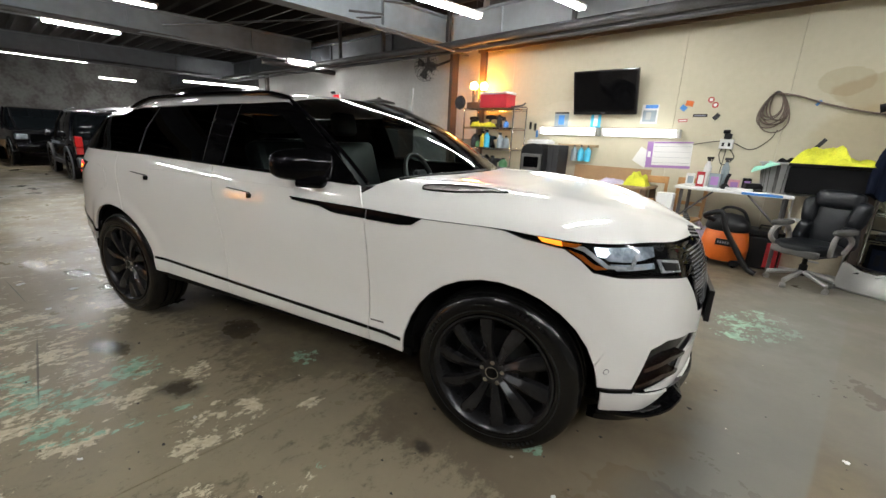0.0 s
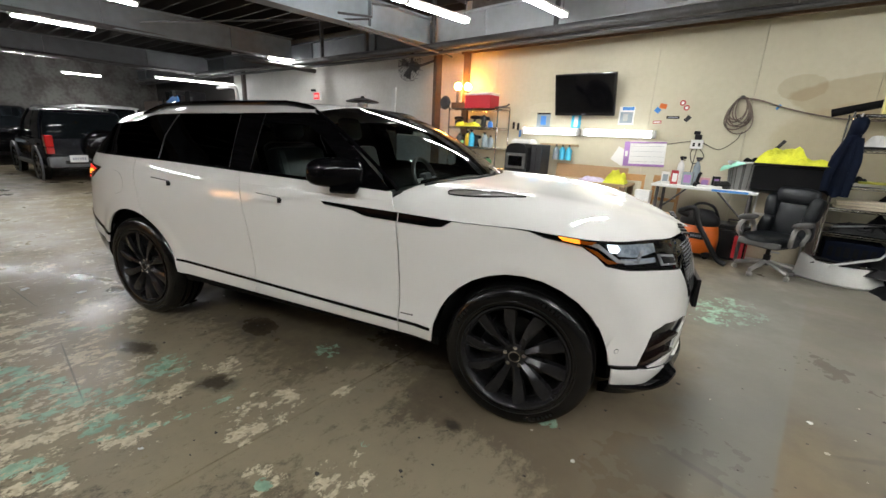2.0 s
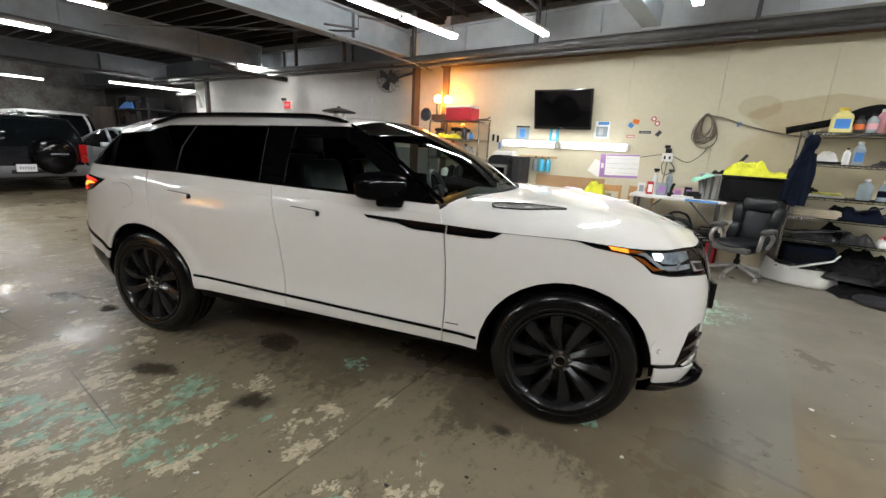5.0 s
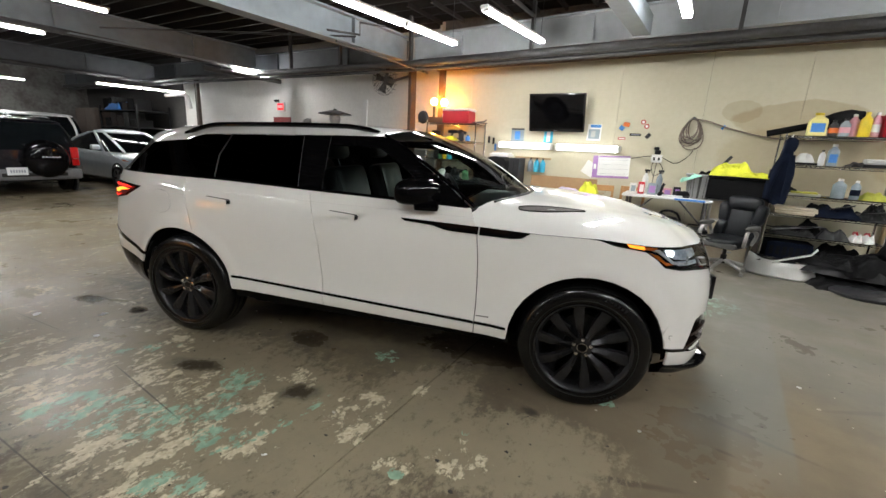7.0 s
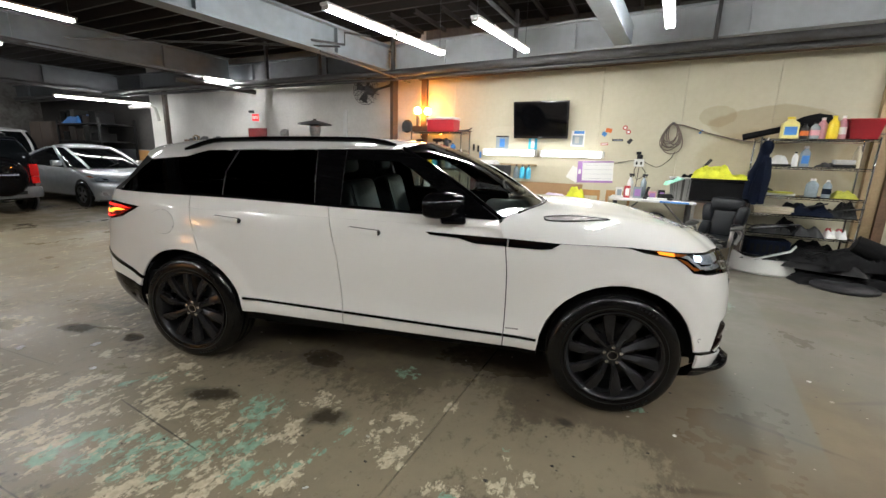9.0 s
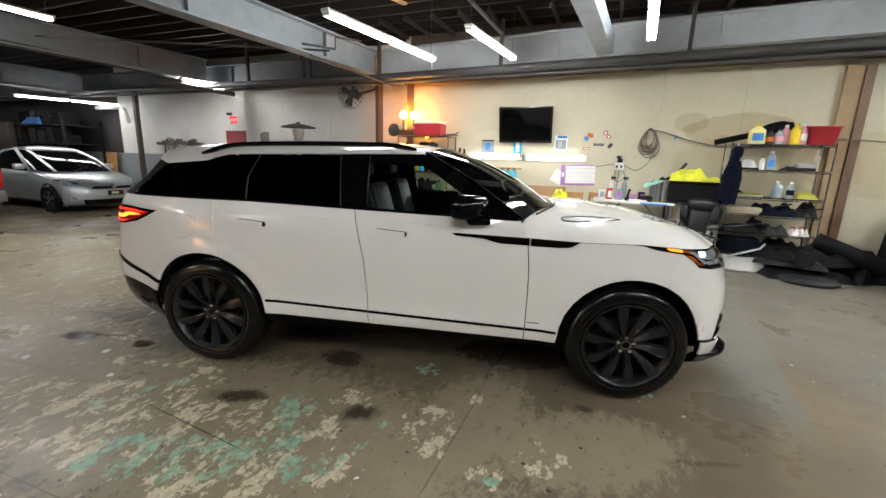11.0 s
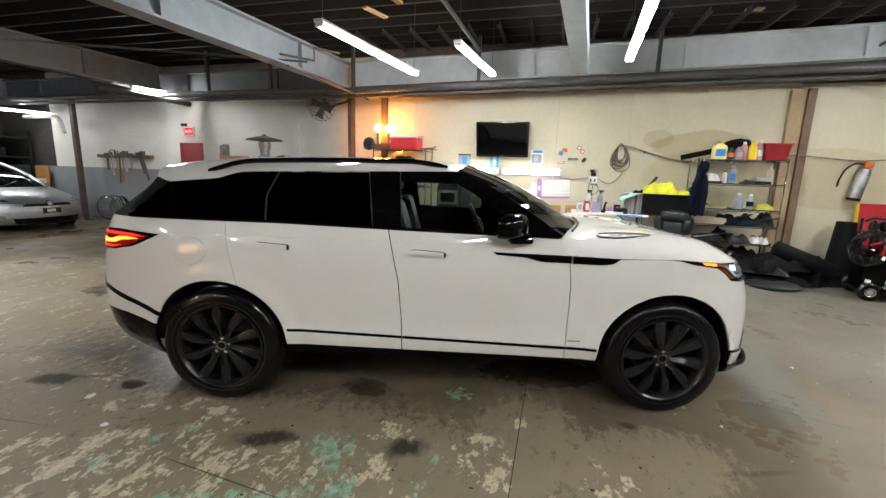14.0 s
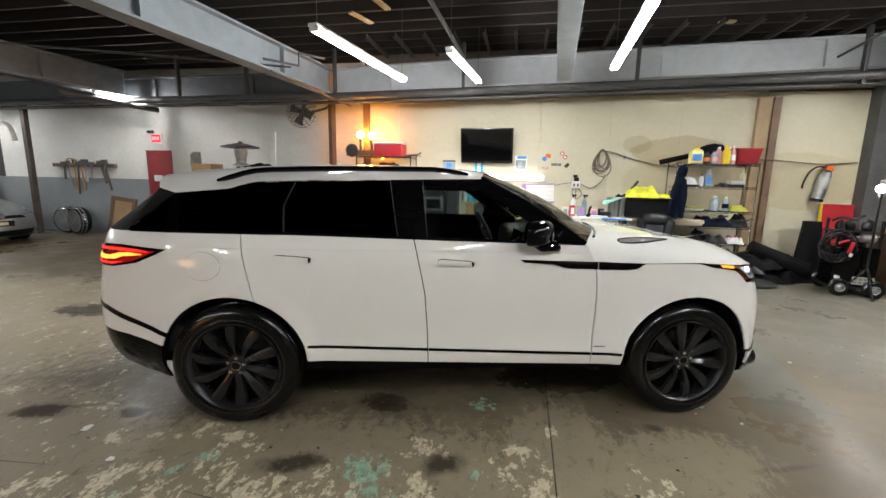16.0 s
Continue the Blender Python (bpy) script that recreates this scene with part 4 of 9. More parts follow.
skin("quarter_window", [(-2.105, 1.202), (-1.76, 1.209), (-1.122, 1.207), (-1.139, 1.362), (-1.109, 1.445), (-1.085, 1.510), (-1.316, 1.500), (-1.40, 1.482), (-1.48, 1.455), (-1.84, 1.425), (-1.97, 1.33)], "glass_dark", lift=0.0, depth=0.004, gap=0.003)
skin("pillar_trim", [(-0.504, 1.530), (-0.449, 1.188), (-0.272, 1.184), (-0.302, 1.536)], "gloss_black", lift=0.002, gap=0.002)
skin("pillar_trim", FGLASS[1:][::-1] + [(-0.300, 1.535), (0.07, 1.545), (0.16, 1.512), (0.25, 1.462), (0.45, 1.345), (0.60, 1.245), (0.715, 1.162), (0.62, 1.163)], "gloss_black", lift=0.002, gap=0.001)
for a, b in (((-0.504, 1.527), (-0.450, 1.188)), ((-0.300, 1.532), (-0.272, 1.186))):
    skin("pillar_edge", [a, b, (b[0] + 0.004, b[1]), (a[0] + 0.004, a[1])], "dark_grey_trim", lift=0.004, gap=0, depth=0.003)
skin("quarter_pillar", [(-1.085, 1.510), (-1.109, 1.445), (-1.139, 1.362), (-1.122, 1.205), (-1.115, 1.205), (-1.132, 1.362), (-1.102, 1.445), (-1.075, 1.510)], "dark_grey_trim", lift=0.004, gap=0)
skin("belt_moulding", along(lambda x: belt(x) + 0.012, -2.09, 0.70, 14) + along(lambda x: belt(x) - 0.003, 0.70, -2.09, 14), "gloss_black", lift=0.008, gap=0)

# black shell behind the panels, wheel housings, floor pan
skin("inner_shell", along(belt, -2.1, 0.70) + [(0.73, 1.02), (1.44, 0.99), (1.9, 0.90), (2.3, 0.88), (2.7, 0.85), (2.7, 0.36), (1.9, 0.36)] + arc(HUB, ARCH + 0.004, 5, 176) + [(0.98, 0.36), (-0.98, 0.40)] + arc(-HUB, ARCH + 0.004, 6, 170) + [(-1.89, 0.36), (-2.9, 0.40), (-2.9, 1.17)], "void_black", lift=-0.028, depth=0, gap=0, step=0.12)
for h in (-HUB, HUB):
    for sgn in (1, -1):
        bm = bmesh.new()
        rings = []
        for yy in (-0.875, -0.52):
            rings.append([bm.verts.new((h + 0.441 * math.cos(radians(a)), yy * sgn, HUB_Z + 0.441 * math.sin(radians(a)))) for a in range(0, 175, 6)])
        for a, b, c, d in zip(rings[0], rings[0][1:], rings[1][1:], rings[1]):
            bm.faces.new((a, b, c, d))
        bm.faces.new(rings[1])
        part("wheel_housing", bm, "void_black", CAR)
part("floor_pan", box(-2.2, -0.5, 0.24, 2.1, 0.5, 0.42), "void_black", CAR)
part("floor_pan", box(-0.97, -0.76, 0.27, 0.97, 0.76, 0.46), "void_black", CAR, bevel=0.02)
part("under_tray", box(-1.9, -0.62, 0.215, 1.9, 0.62, 0.30), "void_black", CAR, bevel=0.02)
part("engine_bay", box(1.0, -0.5, 0.421, 2.1, 0.5, 0.9), "void_black", CAR)


# bonnet, windscreen, roof, tailgate glass
def bonnet(u, v):
    s = 0.66 + u * (FRONT - 0.66)
    e = body(s, hood_z(s))
    xc = 1.02 + (u ** 0.9) * 1.20
    zc = float(np.interp(xc, [1.0, 1.2, 1.4, 1.6, 1.8, 1.95, 2.1, 2.17, 2.23], [1.202, 1.190, 1.175, 1.152, 1.118, 1.083, 1.035, 1.008, 0.985]))
    p = 7.6 - 4.1 * smooth((s - 0.7) / 1.7)
    ridge = 0.006 * math.exp(-((v - 0.66) / 0.13) ** 2) * smooth(u * 4) * (1 - smooth((u - 0.45) / 0.45))
    vx = v * v
    z = zc - (zc - e[2]) * v ** p + ridge
    return np.array([xc + (e[0] - xc) * vx, e[1] * v, z])


sheet("bonnet", bonnet, 48, 26, "white_paint")


def on_bonnet(x, y):
    """The bonnet's point at (x, y) of its right half."""
    u, v = 0.2, 0.8
    for _ in range(40):
        p = bonnet(u, v)
        u = min(1, max(0, u + (x - p[0]) * 0.6))
        v = min(1, max(0, v + (y - p[1]) * -0.8))
    return bonnet(u, v)


def vent_outline(k, grow, lift):
    """A slot with a round tail and a drawn-out tip, lying on the bonnet."""
    out = []
    for t in np.linspace(0, 2 * math.pi, 36, endpoint=False):
        c, s_ = math.cos(t), math.sin(t)
        w = 0.0380 * (1 - 0.60 * smooth((c + 0.2) / 1.2)) + grow
        s_ = math.copysign(abs(s_) ** 0.55, s_)
        ln = 0.200 * c * (1 + grow * 3)
        p = on_bonnet(1.178 + ln * 0.970 - w * s_ * 0.243, -0.733 + ln * 0.243 + w * s_ * 0.970)
        out.append((p[0], p[1] * k, p[2] + lift))
    return out


for k in (-1, 1):
    bm = bmesh.new()
    lo, hi = ([bm.verts.new(q) for q in vent_outline(k, 0.004, z)] for z in (-0.012, 0.005))
    inner = [bm.verts.new(q) for q in vent_outline(k, -0.002, 0.005)]
    deep = [bm.verts.new(q) for q in vent_outline(k, -0.002, -0.010)]
    for ra, rb in ((lo, hi), (hi, inner), (inner, deep)):
        for i in range(36):
            bm.faces.new((ra[i], ra[(i + 1) % 36], rb[(i + 1) % 36], rb[i]))
    vent = part("bonnet_vent", bm, "gloss_black", CAR, "gloss black bonnet vent frame", smooth=True)
    bm = bmesh.new()
    bm.faces.new([bm.verts.new(q) for q in vent_outline(k, -0.001, 0.002)])
    bmesh.ops.solidify(bm, geom=bm.faces[:], thickness=0.004)
    part("vent_insert", bm, "vent_gloss", vent, "dark bronze insert")
for k in range(10):
    yy = -0.36 + k * 0.08
    if k in (4, 5):
        continue
    v = abs(yy) / 0.40
    p = bonnet(0.93, min(0.95, v * 0.62))
    part("badge_bar", box(p[0] - 0.014, yy - 0.022, p[2] - 0.006, p[0] + 0.014, yy + 0.022, p[2] + 0.003), "satin_black", CAR, "dark lettering shown as plain bars")


def screen(u, v):
    a = np.array([1.00 - 0.275 * v * v, -0.875 * v, 1.195 - 0.040 * v * v])
    b = np.array([0.17 - 0.095 * v * v, -0.705 * v, 1.600 - 0.052 * v ** 2.5])
    return a + (b - a) * u + np.array([0.035, 0, 0.030]) * math.sin(math.pi * u) * (1 - 0.6 * v * v)


sheet("windscreen", screen, 14, 12, "glass_clear")
sheet("cowl", lambda u, v: screen(0.0, v) + (bonnet(0.0, v) - screen(0.0, v)) * u + np.array([0, 0, -0.012 + 0.004 * u]), 3, 12, "satin_black")
for q in (0.1, 0.45):
    part("wiper", tube([screen(0.0, v) + np.array([0.03, 0, 0.018]) for v in (q, q + 0.2, q + 0.4)], 0.008, 6), "satin_black", CAR)
for k in (1, -1):
    pts = [screen(u, 0.99) * np.array([1, k, 1]) + np.array([0, 0, 0.004]) for u in np.linspace(0, 1, 8)]
    part("screen_moulding", tube(pts, 0.011, 6), "gloss_black", CAR, smooth=True)


def roof(u, v):
    x = 0.075 - u * 2.065
    if x > -1.84:
        e = body(x, rail(x))
    else:
        k = (-1.84 - x) / 0.15
        a = body(-1.84, 1.428)
        e = a + np.array([x + 1.84, 0.11 * k, 0.028 * k])
    xc = x + 0.095 * (1 - u) ** 6 - 0.13 * smooth((-x - 1.3) / 0.7)
    zc = float(np.interp(xc, [-2.30, -2.1, -1.89, -1.45, -0.95, -0.6, -0.2, 0.0, 0.17], [1.515, 1.545, 1.575, 1.610, 1.633, 1.637, 1.628, 1.617, 1.600]))
    vx = v * v
    return np.array([xc + (e[0] - xc) * vx, e[1] * v, zc - (zc - e[2]) * v ** 3.2])


sheet("roof", roof, 40, 16, "white_paint")
sheet("spoiler_underside", lambda u, v: roof(0.86 + 0.14 * u, v) + np.array([0.01, 0, -0.012 - 0.03 * (1 - u)]), 6, 12, "void_black")
tail_s = lambda v: REAR + (-2.13 - REAR) * v
sheet("tailgate_glass", lambda u, v: (roof(0.985, v) + np.array([0.02, 0, -0.03])) * (1 - u) + body(tail_s(v), 1.196) * u, 8, 12, "void_black")
for k in (1, -1):
    bm = bmesh.new()
    q = [roof(1.0, 0.99) + np.array([0, 0, -0.006]), roof(0.925, 1.0) + np.array([-0.0, 0, -0.004]), body(-1.86, 1.40, 0.004), body(-1.965, 1.31, 0.004), body(-2.08, 1.235, 0.004), body(-2.11, 1.245, 0.004)]
    bm.faces.new([bm.verts.new((p[0], p[1] * k, p[2])) for p in q])
    bmesh.ops.solidify(bm, geom=bm.faces[:], thickness=0.015)
    part("spoiler_fin", bm, "void_black", CAR)
    pts = [roof(u, 0.865) * np.array([1, k, 1]) + np.array([0, 0, h]) for u, h in zip(np.linspace(0.045, 0.80, 22), [-0.005, 0.014, 0.024] + [0.03] * 16 + [0.026, 0.016, -0.005])]
    part("roof_rail", tube(pts, 0.017, 8), "gloss_black", CAR, "gloss black roof rail", smooth=True)


# lamps
def lens(name, pts, mat, lift, parent=None, depth=0.006):
    return skin(name, pts, mat, parent, "", lift=lift, gap=0, depth=depth, step=0.03)


HL = [(1.44, 1.048), (1.668, 1.030), (1.791, 1.030), (1.997, 1.020), (2.34, 0.994), (2.44, 0.985), (2.42, 0.88), (2.36, 0.866), (2.068, 0.900), (1.894, 0.912), (1.806, 0.926), (1.757, 0.968), (1.691, 1.006), (1.528, 1.026)]
lens("headlamp", HL, "gloss_black", -0.012, depth=0.02)
lens("headlamp_reflector", [(1.80, 1.018), (1.99, 1.010), (2.16, 0.998), (2.14, 0.965), (1.96, 0.958), (1.86, 0.966)], "lamp_inner", -0.004)
lens("headlamp_reflector", [(1.87, 0.955), (2.12, 0.944), (2.12, 0.924), (1.90, 0.930)], "lamp_inner", -0.004)
lens("daytime_lamp", [(1.80, 1.016), (1.845, 1.013), (1.862, 0.996), (1.845, 0.980), (1.815, 0.984)], "head_glow", 0.0)
lens("lamp_bar", [(2.00, 0.985), (2.035, 0.985), (2.00, 0.962), (1.985, 0.945), (1.965, 0.945), (1.975, 0.962)], "lamp_bezel", 0.001, depth=0.004)
lens("lamp_bar", [(1.69, 1.018), (1.76, 1.018), (1.86, 0.952), (2.06, 0.936), (2.06, 0.928), (1.85, 0.940), (1.76, 1.000)], "lamp_bezel", 0.0, depth=0.004)
lens("lamp_projector", [(2.15, 0.955), (2.31, 0.935), (2.31, 0.890), (2.16, 0.905)], "lamp_bezel", 0.0)
lens("lamp_projector", [(2.17, 0.945), (2.29, 0.928), (2.29, 0.900), (2.18, 0.913)], "satin_black", 0.006)
lens("side_reflector", [(1.675, 1.012), (1.76, 0.985), (1.80, 0.955), (1.86, 0.938), (1.81, 0.932), (1.765, 0.962), (1.70, 1.004)], "amber_lens", 0.0)
lens("indicator", [(1.585, 1.0375), (1.675, 1.032), (1.68, 1.014), (1.605, 1.022)], "amber", 0.002)
lens("indicator_lens", [(1.66, 1.031), (1.75, 1.026), (1.73, 1.012), (1.66, 1.016)], "amber_lens", 0.001)
lens("headlamp_cover", HL, "lamp_cover", 0.008, depth=0.0)
TL = [(-1.80, 1.104), (-2.14, 1.116), (-2.45, 1.106), (-2.9, 1.09), (-2.9, 0.98), (-2.455, 0.97), (-2.2, 0.985), (-2.0, 1.02), (-1.87, 1.072)]
lens("tail_lamp", TL, "gloss_black", -0.002, depth=0.02)
lens("tail_lens", [(-1.865, 1.092), (-2.14, 1.108), (-2.45, 1.098), (-2.89, 1.083), (-2.89, 0.988), (-2.455, 0.978), (-2.2, 0.993), (-2.03, 1.025), (-1.93, 1.064)], "red_lens", 0.004)
lens("tail_light_bar", [(-1.90, 1.085), (-2.02, 1.098), (-2.20, 1.098), (-2.70, 1.082), (-2.70, 1.070), (-2.20, 1.083), (-2.05, 1.083)], "red_glow", 0.008)
lens("tail_light_bar", [(-1.95, 1.070), (-2.06, 1.076), (-2.14, 1.070), (-2.22, 1.050), (-2.32, 1.046), (-2.60, 1.040), (-2.60, 1.018), (-2.30, 1.022), (-2.18, 1.030), (-2.11, 1.052), (-2.04, 1.058)], "orange_glow", 0.008)
lens("tail_light_bar", [(-2.10, 1.022), (-2.20, 1.010), (-2.45, 1.003), (-2.45, 0.992), (-2.20, 0.999)], "red_glow", 0.008)
lens("grille", [(2.44, 0.985), (FRONT, 0.975), (FRONT, 0.63), (2.57, 0.66), (2.47, 0.76), (2.43, 0.86)], "gloss_black", 0.0, depth=0.02)
bm = bmesh.new()
for i in range(17):
    for j in range(22):
        s, z = 2.46 + j * 0.021 + (i % 2) * 0.0105, 0.70 + i * 0.016
        if s > FRONT or z > 0.96 or (z < 0.78 and s < 2.46 + (0.78 - z) * 1.1):
            continue
        for k in (1, -1):
            a, b, c, d = (body(s + ds, z + dz, 0.006) for ds, dz in ((-0.007, 0), (0, -0.005), (0.007, 0), (0, 0.005)))
            q = [bm.verts.new((p[0], p[1] * k, p[2])) for p in (a, b, c, d)]
            bm.faces.new(q if k > 0 else q[::-1])
tagged(part("grille_mesh", bm, "lamp_bezel", CAR, "silver honeycomb mesh"), kind="stuff")
part("plate_bracket", box(2.268, -0.24, 0.58, 2.292, 0.24, 0.74), "satin_black", CAR, bevel=0.004)


# door mirrors
for k in (1, -1):
    bm = bmesh.new()
    bmesh.ops.create_icosphere(bm, subdivisions=4, radius=1)
    for v in bm.verts:
        x, y, z = v.co
        q = lambda a, e: math.copysign(abs(a) ** e, a)
        depth = 0.058 if x < 0 else 0.100
        drop = 0.014 * (1 - abs(z)) * (1 if x > 0 else 0)
        v.co = (0.392 + 0.070 * q(y, 0.62) + q(x, 0.40 if x < 0 else 0.80) * depth * (1 - 0.25 * max(0, -y)), (-0.945 + q(y, 0.62) * 0.125) * k,
                1.232 + q(z, 0.50 if z < 0 else 0.70) * (0.082 if z < 0 else 0.076) * (1 - 0.12 * max(0, -y)) - drop)
    mirror = part("door_mirror", bm, "gloss_black", CAR, "gloss black door mirror", smooth=True)
    bm = turn_bm(box(-0.075, -0.10, -0.020, 0.075, 0.10, 0.020), pose(0.44, -0.900 * k, 1.160, 12 * k, 0, 16 * k))
    part("mirror_arm", bm, "gloss_black", mirror, smooth=True, bevel=0.018)
    part("mirror_glass", turn_bm(lathe([(0.001, 0), (0.07, 0)], 20, axis="x", caps=False), pose(0.326, -0.955 * k, 1.232, 0, 0, -27 * k) @ Matrix.Diagonal((1, 1.35, 0.9, 1))), "chrome", mirror)


# cabin
def seat(x, y, w, back=True):
    s = bmesh.new()
    box(x - 0.05, y - w, 0.62, x + 0.47, y + w, 0.80, s)
    ob = part("seat", s, "leather", CAR, smooth=True, bevel=0.04)
    s = turn_bm(box(-0.07, -w, 0, 0.07, w, 0.62), pose(x - 0.03, y, 0.72, 0, -16, 0))
    part("seat_back", s, "leather", ob, smooth=True, bevel=0.05)
    s = turn_bm(box(-0.045, -w * 0.52, 0, 0.045, w * 0.52, 0.19), pose(x - 0.235, y, 1.37, 0, -12, 0))
    part("headrest", s, "leather_light", ob, smooth=True, bevel=0.04)
    s = turn_bm(box(0.066, -w * 0.95, 0.05, 0.078, -w * 0.75, 0.58), pose(x - 0.03, y, 0.72, 0, -16, 0))
    part("seat_piping", s, "leather_light", ob, bevel=0.004)


for yy in (-0.38, 0.38):
    seat(-0.20, yy, 0.25)
    seat(-0.95, yy, 0.30)
part("dashboard", box(0.50, -0.78, 0.80, 0.92, 0.78, 1.12), "leather", CAR, smooth=True, bevel=0.06)
part("centre_screen", turn_bm(box(0, -0.14, 0, 0.02, 0.14, 0.16), pose(0.47, 0, 0.98, 0, 15, 0)), "gloss_black", CAR)
wheel = part("steering_wheel", turn_bm(tube([(0, 0.185 * math.cos(a * math.pi / 16), 0.185 * math.sin(a * math.pi / 16)) for a in range(32)], 0.017, 8, closed=True), pose(0.30, 0.38, 1.08, 0, -24, 0)), "leather", CAR, smooth=True)
part("wheel_hub", turn_bm(box(-0.03, -0.07, -0.06, 0.03, 0.07, 0.06), pose(0.31, 0.38, 1.08, 0, -24, 0)), "leather", wheel, bevel=0.02)
part("wheel_spoke", turn_bm(box(-0.012, -0.18, -0.018, 0.012, 0.18, 0.018), pose(0.305, 0.38, 1.08, 0, -24, 0)), "steel", wheel)
part("cabin_lining", box(-2.0, -0.84, 0.46, 0.9, 0.84, 0.62), "leather", CAR)
part("rear_view_mirror", box(0.28, -0.12, 1.44, 0.31, 0.12, 1.51), "gloss_black", CAR, bevel=0.01)


# wheels
def road_wheel(parent, x, k, spin=0.0, y=-0.80):
    """A tyre with grooves on a dark ten-spoke alloy."""
    hold = new("wheel")
    hold.parent = parent
    hold.matrix_basis = pose(x, y * k, HUB_Z, 0, 0, 0 if k > 0 else 180) @ pose(0, 0, 0, 0, spin, 0)
    w = 0.132
    prof = [(0.272, -w + 0.012), (0.285, -w + 0.002), (0.31, -w - 0.002), (0.345, -w + 0.004), (0.368, -w + 0.018), (0.380, -w + 0.042)]
    for g in (-0.055, 0.0, 0.055):
        prof += [(0.3855, g - 0.012), (0.377, g - 0.009), (0.377, g + 0.009), (0.3855, g + 0.012)]
    prof += [(0.380, w - 0.042), (0.368, w - 0.018), (0.345, w - 0.004), (0.31, w), (0.272, w - 0.012)]
    tyre = part("tyre", lathe(prof, 72, axis="y", caps=False), "rubber", hold, smooth=True)
    bm = lathe([(0.300, -w - 0.0035), (0.302, -w - 0.0045), (0.305, -w - 0.0035)], 64, axis="y", caps=False)
    for a in list(range(52, 74, 4)) + list(range(140, 160, 4)) + list(range(285, 310, 4)):
        q = [bm.verts.new((r * math.cos(radians(a + d)), -w - 0.0035, r * math.sin(radians(a + d)))) for r, d in ((0.327, 0), (0.327, 2.2), (0.341, 2.2), (0.341, 0))]
        bm.faces.new(q)
    part("tyre_lettering", bm, "satin_black", tyre)
    rim = part("rim", lathe([(0.276, -w + 0.004), (0.280, -w - 0.002), (0.272, -w - 0.003), (0.262, -w + 0.006), (0.250, -w + 0.03), (0.245, 0.06), (0.262, w - 0.01)], 64, axis="y", caps=False), "rim", hold, smooth=True)
    part("brake_disc", lathe([(0.001, -0.01), (0.175, -0.01), (0.175, 0.012), (0.001, 0.012)], 40, axis="y", caps=False), "rim", hold, smooth=True)
    part("brake_caliper", turn_bm(box(0.10, -0.05, -0.07, 0.19, 0.04, 0.07), pose(0, 0, 0, 0, 205, 0)), "satin_black", hold, bevel=0.01)
    part("wheel_dark", lathe([(0.001, 0.05), (0.248, 0.05)], 40, axis="y", caps=False), "void_black", hold)
    me = None
    for i in range(10):
        if me is None:
            bm = bmesh.new()
            rows = []
            for j in range(9):
                r = 0.045 + 0.215 * j / 8
                wd = 0.019 + 0.017 * smooth((j - 1) / 6)
                bend = 0.007 * math.sin(math.pi * j / 8)
                yy = -0.098 - 0.020 * j / 8 - 0.010 * math.sin(math.pi * j / 8)
                rows.append([bm.verts.new((r, yy + 0.030 - 0.008, -wd + bend)), bm.verts.new((r, yy - 0.002, -wd * 0.85 + bend)), bm.verts.new((r, yy - 0.006, -wd * 0.3 + bend)), bm.verts.new((r, yy + 0.010, wd * 0.8 + bend)), bm.verts.new((r, yy + 0.034, wd + bend))])
            for a, b in zip(rows, rows[1:]):
                for q in range(4):
                    bm.faces.new((a[q], a[q + 1], b[q + 1], b[q]))
            ob = part("spoke", bm, "rim", hold, smooth=True)
            me = ob.data
        else:
            ob = new("spoke", me)
            ob.parent = hold
        ob.matrix_basis = pose(0, 0, 0, 0, i * 36 + 8, 0)
    hub = part("hub", lathe([(0.066, -0.085), (0.062, -0.100), (0.040, -0.106), (0.034, -0.104), (0.001, -0.106)], 32, axis="y", caps=False), "rim", hold, smooth=True)
    part("hub_cap", turn_bm(lathe([(0.026, -0.106), (0.024, -0.111), (0.001, -0.112)], 24, axis="y", caps=False), Matrix.Diagonal((1.1, 1, 0.85, 1))), "gloss_black", hub, smooth=True)
    part("cap_ring", tube([(0.029 * math.cos(a * math.pi / 12), -0.108, 0.027 * math.sin(a * math.pi / 12)) for a in range(24)], 0.0025, 5, closed=True), "chrome", hub)
    for i in range(5):
        a = radians(90 + 72 * i)
        part("wheel_bolt", turn_bm(lathe([(0.011, -0.09), (0.011, -0.110), (0.001, -0.112)], 6, axis="y"), Matrix.Translation((0.050 * math.cos(a), 0, 0.050 * math.sin(a)))), "chrome", hub)
    return hold


for x, spin in ((-HUB, 6), (HUB, 0)):
    for k in (1, -1):
        road_wheel(CAR, x, k, spin)


# ---- parked vehicles behind ----
M["black_paint"] = material("black_car_paint", (0.010, 0.010, 0.012), (0.007, 0.007, 0.008), 0.18, coat=1.0)
M["dark_green_paint"] = material("dark_blue_black_paint", (0.006, 0.007, 0.010), (0.004, 0.005, 0.007), 0.16, coat=0.3, spec=0.25)
M["silver_paint"] = material("silver_car_paint", (0.54, 0.57, 0.59), (0.47, 0.50, 0.52), 0.30, metal=0.72, coat=0.6)
M["van_paint"] = material("white_van_paint", (0.62, 0.63, 0.63), (0.55, 0.56, 0.56), 0.35, coat=0.5)
M["grey_plastic"] = material("grey_cladding", (0.10, 0.104, 0.11), (0.075, 0.078, 0.082), 0.5, bump=0.15)
M["plate"] = material("pale_number_plate", (0.55, 0.56, 0.58), (0.48, 0.49, 0.5), 0.4)
M["beige"] = material("beige_plastic", (0.52, 0.46, 0.34), (0.45, 0.39, 0.28), 0.5)
M["bar_grey"] = material("dim_lettering", (0.20, 0.21, 0.26), (0.18, 0.19, 0.22), 0.5)


